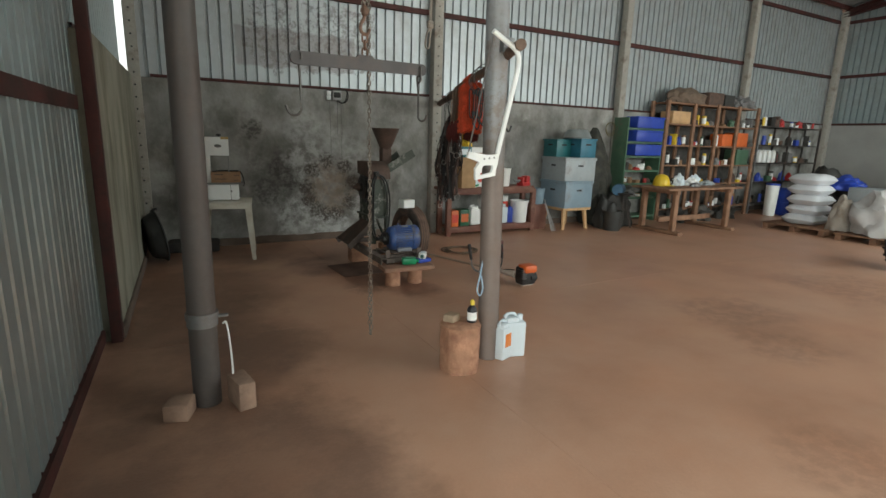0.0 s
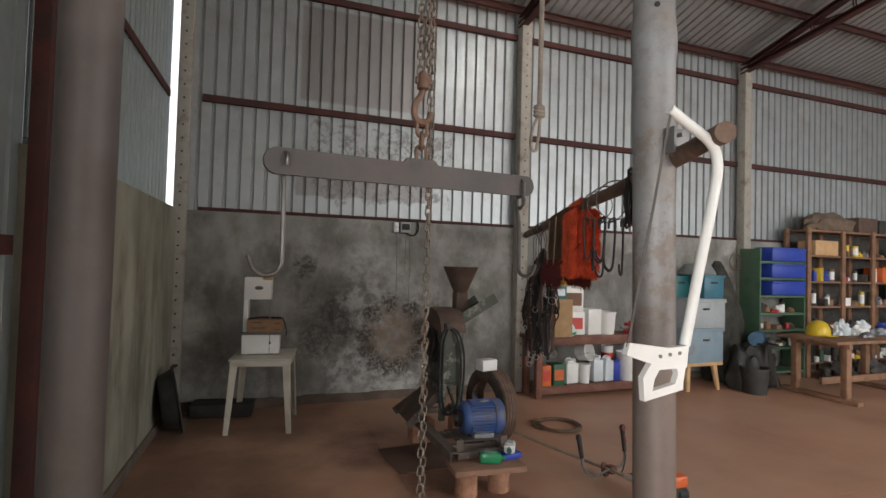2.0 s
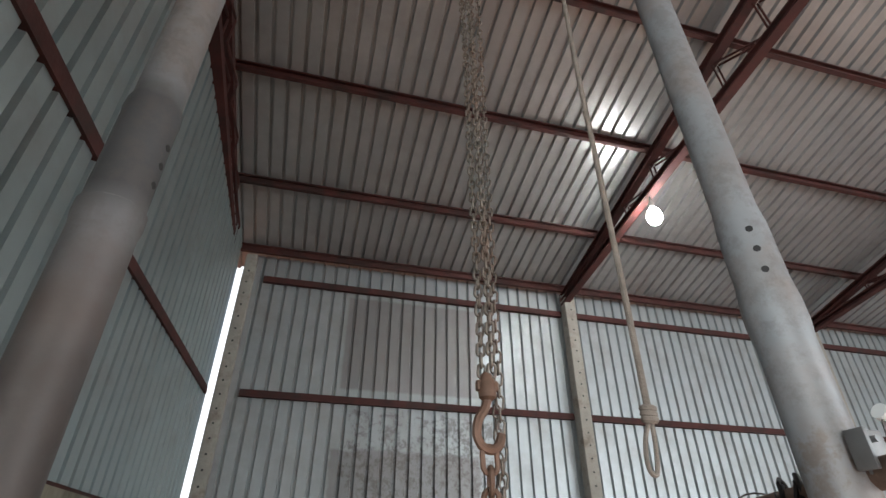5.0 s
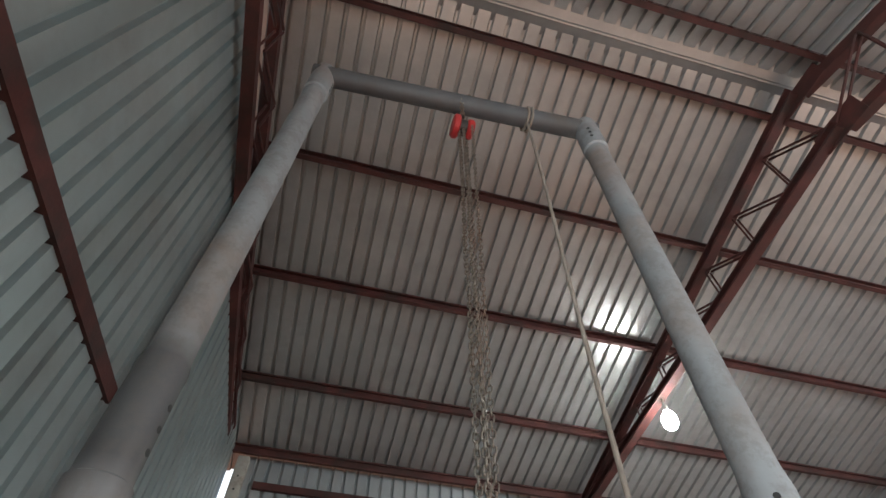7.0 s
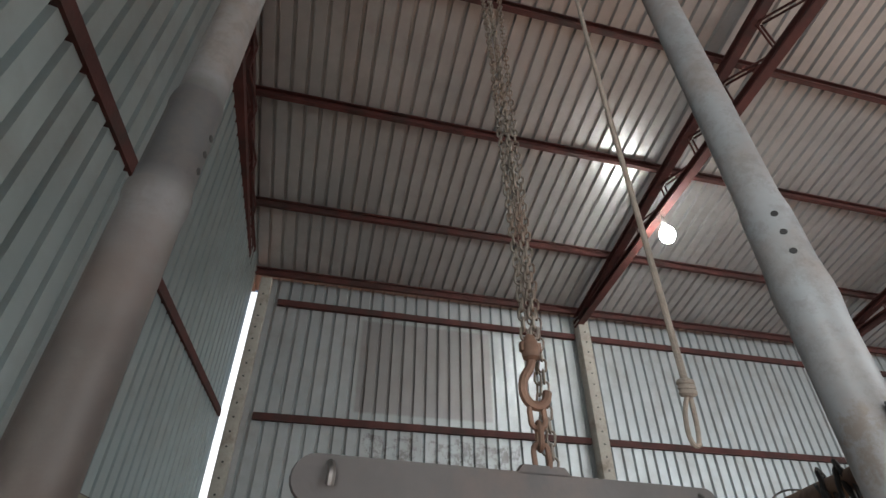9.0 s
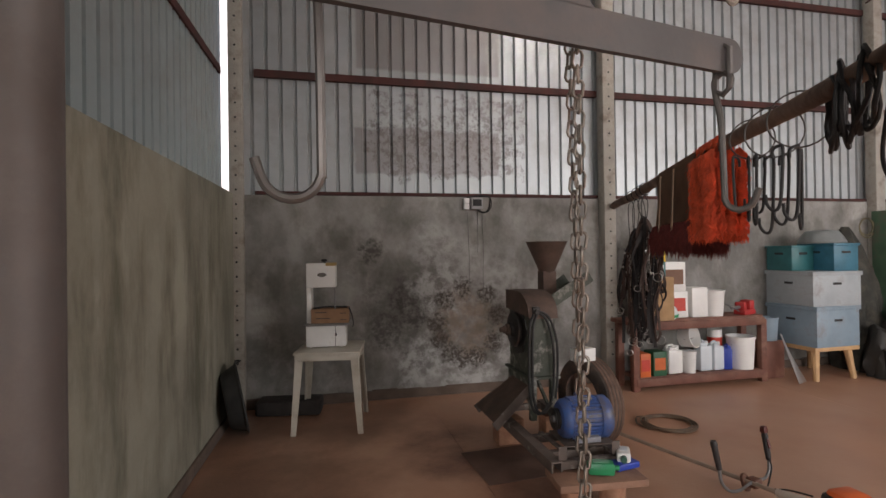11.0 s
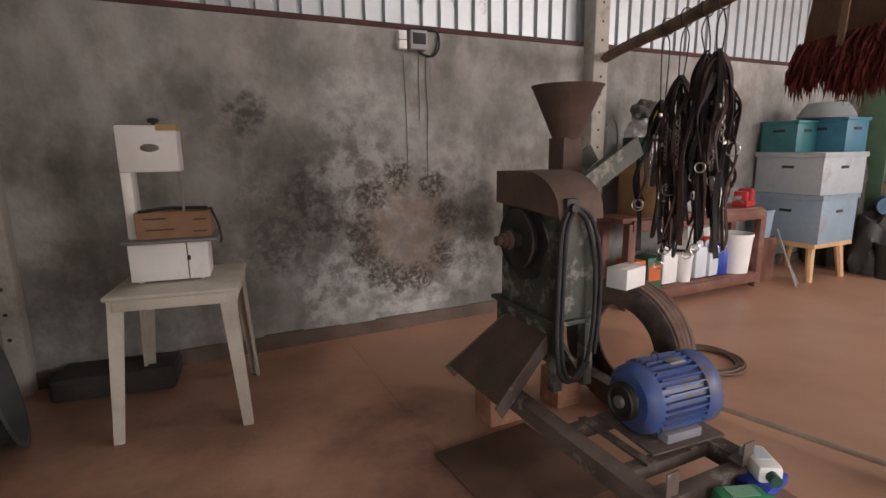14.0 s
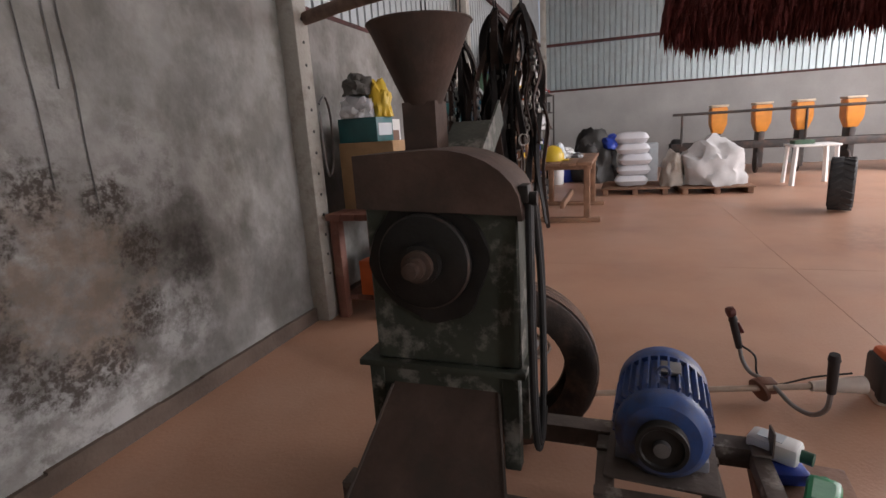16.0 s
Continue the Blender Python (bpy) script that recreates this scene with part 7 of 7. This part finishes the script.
def pillow(name, label, m, s, material, seed=0.0, group="", category="sack"):
    bm = B()
    nx, ny = 12, 12
    for sgn in (1, -1):
        g = []
        for i in range(nx + 1):
            r = []
            for j in range(ny + 1):
                u_, v_ = i / nx * 2 - 1, j / ny * 2 - 1
                e = max(0.0, (1 - u_ ** 4) * (1 - v_ ** 4)) ** 0.45
                r.append(bm.verts.new((u_ * s[0] / 2 * (1 - 0.06 * v_ * v_), v_ * s[1] / 2 * (1 - 0.06 * u_ * u_), s[2] / 2 + sgn * s[2] / 2 * e * (1 + 0.12 * noise.noise((u_ * 2 + seed, v_ * 2, sgn))))))
            g.append(r)
        for i in range(nx):
            for j in range(ny):
                bm.faces.new((g[i][j], g[i + 1][j], g[i + 1][j + 1], g[i][j + 1]))
    bmesh.ops.remove_doubles(bm, verts=bm.verts, dist=0.0008)
    return solid(name, bm, material, label, category, m, group)


for k in range(5):
    pillow("white_sack", "full white woven sack lying in a stack on a pallet", pose(11.35 + 0.03 * math.sin(k * 2.1), 6.08 + 0.03 * math.cos(k * 1.7), 0.118 + 0.190 * k, 0, 0, 90 + 4 * math.sin(k * 3)), (0.60, 0.70, 0.215), SACK, k * 1.3, "stacked white sacks")
heap("feed_sack", "tan upright sack beside the white stack", pose(11.15, 5.42, 0.122), (0.42, 0.40, 0.62), BULK, "sack", 1.0, 0.2)
heap("bulk_bag", "large slumped dirty white bulk bag on a pallet", pose(11.3, 4.78, 0.122), (1.05, 1.10, 0.78), mat("grey_bulk_fabric", (0.50, 0.49, 0.48), 0.8, 0, 0.15, 5, 0.5, 50), "bulk bag", 3.3, 0.28)
heap("tarp_heap", "dark heap under a blue cover behind the sacks", pose(13.6, 6.9, 0), (1.5, 1.1, 1.1), TARP, "tarpaulin", 6.0, 0.3)
heap("blue_cover", "blue plastic cover over the dark heap", pose(13.5, 6.45, 0.70), (0.7, 0.7, 0.30), BLUEP, "cover", 8.0, 0.3)
carton("grey_cabinet", "low grey cabinet beside the sacks", pose(13.2, 5.85, 0), (0.5, 0.6, 0.8), PALEGREY)

# ---- far machinery ----
tb = thing("white_side_table", "white plastic side table on the floor", "table", pose(11.95, 3.10, 0))
bm = B()
box(bm, (0, 0, 0.69), (0.6, 0.72, 0.04), 0.01)
part("tabletop", bm, WHITEP, tb)
for sx in (-1, 1):
    for sy in (-1, 1):
        bm = B()
        bar(bm, (sx * 0.27, sy * 0.33, 0), (sx * 0.25, sy * 0.30, 0.67), 0.07, 0.05)
        part("leg", bm, WHITEP, tb)
carton("parts_tray", "shallow tray of parts on the white table", pose(11.95, 3.25, 0.71), (0.3, 0.3, 0.07), GREENM)
ty = thing("tractor_tyre", "dusty black tractor tyre standing on the floor", "tyre", pose(8.95, 3.62, 0.352, 0, 0, -19) @ Matrix.Scale(0.85, 4))
MY = pose(0, 0, 0, 90, 0, 0)
bm = B()
lathe(bm, [(0.22, -0.12), (0.26, -0.15), (0.35, -0.16), (0.385, -0.13), (0.39, 0), (0.385, 0.13), (0.35, 0.16), (0.26, 0.15), (0.22, 0.12)], 36, MY, False)
part("carcass", bm, BLACK, ty)
for k in range(22):
    for s in (-1, 1):
        a = 2 * math.pi * (k + 0.25 * s) / 22
        bm = B()
        box(bm, (0, 0, 0), (0.04, 0.15, 0.03), 0.004, pose(0, 0, 0, 0, 0, s * 28))
        ob = part("lug", bm, BLACK, ty)
        ob.matrix_basis = Matrix.Translation((0.385 * math.cos(a), s * 0.075, 0.385 * math.sin(a))) @ pose(0, 0, 0, 0, 90 - math.degrees(a), 0)
bm = B()
lathe(bm, [(0.06, -0.05), (0.21, -0.06), (0.225, -0.10), (0.225, 0.10), (0.21, 0.06), (0.06, 0.05)], 24, MY)
part("rim", bm, STEEL, ty)

PALE_LID = mat("pale_cream_plastic", (0.62, 0.50, 0.36), 0.5)
pl = thing("row_planter", "dark farm planter with orange seed hoppers", "planter", pose(14.2, 2.6, 0))
bm = B()
box(bm, (0, 0, 0.62), (0.16, 5.2, 0.16), 0.01)
box(bm, (0.6, 0, 0.62), (0.14, 5.2, 0.14), 0.01)
for y in (-2.4, -0.8, 0.8, 2.4):
    box(bm, (0.3, y, 0.62), (0.6, 0.1, 0.12), 0.01)
part("toolbar", bm, DARKM, pl)
for y in (-1.70, -0.85, 0.04, 0.80, 1.65):
    bm = B()
    vs0 = [(-0.13, -0.13), (0.13, -0.13), (0.13, 0.13), (-0.13, 0.13)]
    lo = [bm.verts.new((0.1 + a * 0.9, y + b * 0.75, 0.88)) for a, b in vs0]
    hi = [bm.verts.new((0.1 + a * 1.5, y + b * 1.25, 1.10)) for a, b in vs0]
    hi2 = [bm.verts.new((0.1 + a * 1.5, y + b * 1.25, 1.46)) for a, b in vs0]
    bm.faces.new(lo[::-1])
    bm.faces.new(hi2)
    for q in range(4):
        bm.faces.new((lo[q], lo[(q + 1) % 4], hi[(q + 1) % 4], hi[q]))
        bm.faces.new((hi[q], hi[(q + 1) % 4], hi2[(q + 1) % 4], hi2[q]))
    bmesh.ops.bevel(bm, geom=bm.edges[:], offset=0.02, segments=2, affect="EDGES")
    part("seed_hopper", bm, mat("orange_hopper_%d" % int(y * 10 + 50), (0.72, 0.28, 0.04), 0.45, 0, 0.12, 6, 0.04, 50), pl, "orange plastic seed hopper")
    bm = B()
    box(bm, (0.1, y, 1.488), (0.42, 0.35, 0.05), 0.015)
    part("hopper_lid", bm, PALE_LID, pl, "pale cream hopper lid")
    bm = B()
    box(bm, (0.15, y, 0.5), (0.4, 0.12, 0.78), 0.02)
    lathe(bm, [(0.02, -0.03), (0.22, -0.02), (0.22, 0.02), (0.02, 0.03)], 20, Matrix.Translation((-0.15, y + 0.1, 0.23)) @ MY)
    part("row_unit", bm, DARKM, pl)
for y in (-2.3, 2.45):
    bm = B()
    lathe(bm, [(0.15, -0.1), (0.36, -0.11), (0.4, -0.06), (0.4, 0.06), (0.36, 0.11), (0.15, 0.1)], 26, Matrix.Translation((0.5, y, 0.40)) @ MY)
    part("wheel", bm, BLACK, pl)
bm = B()
rod(bm, (-0.1, -2.2, 1.35), (-0.1, 2.6, 1.35), 0.03)
for y in (-2.0, 0.0, 2.4):
    rod(bm, (-0.1, y, 0.65), (-0.1, y, 1.35), 0.025)
part("hand_rail", bm, DARKM, pl)
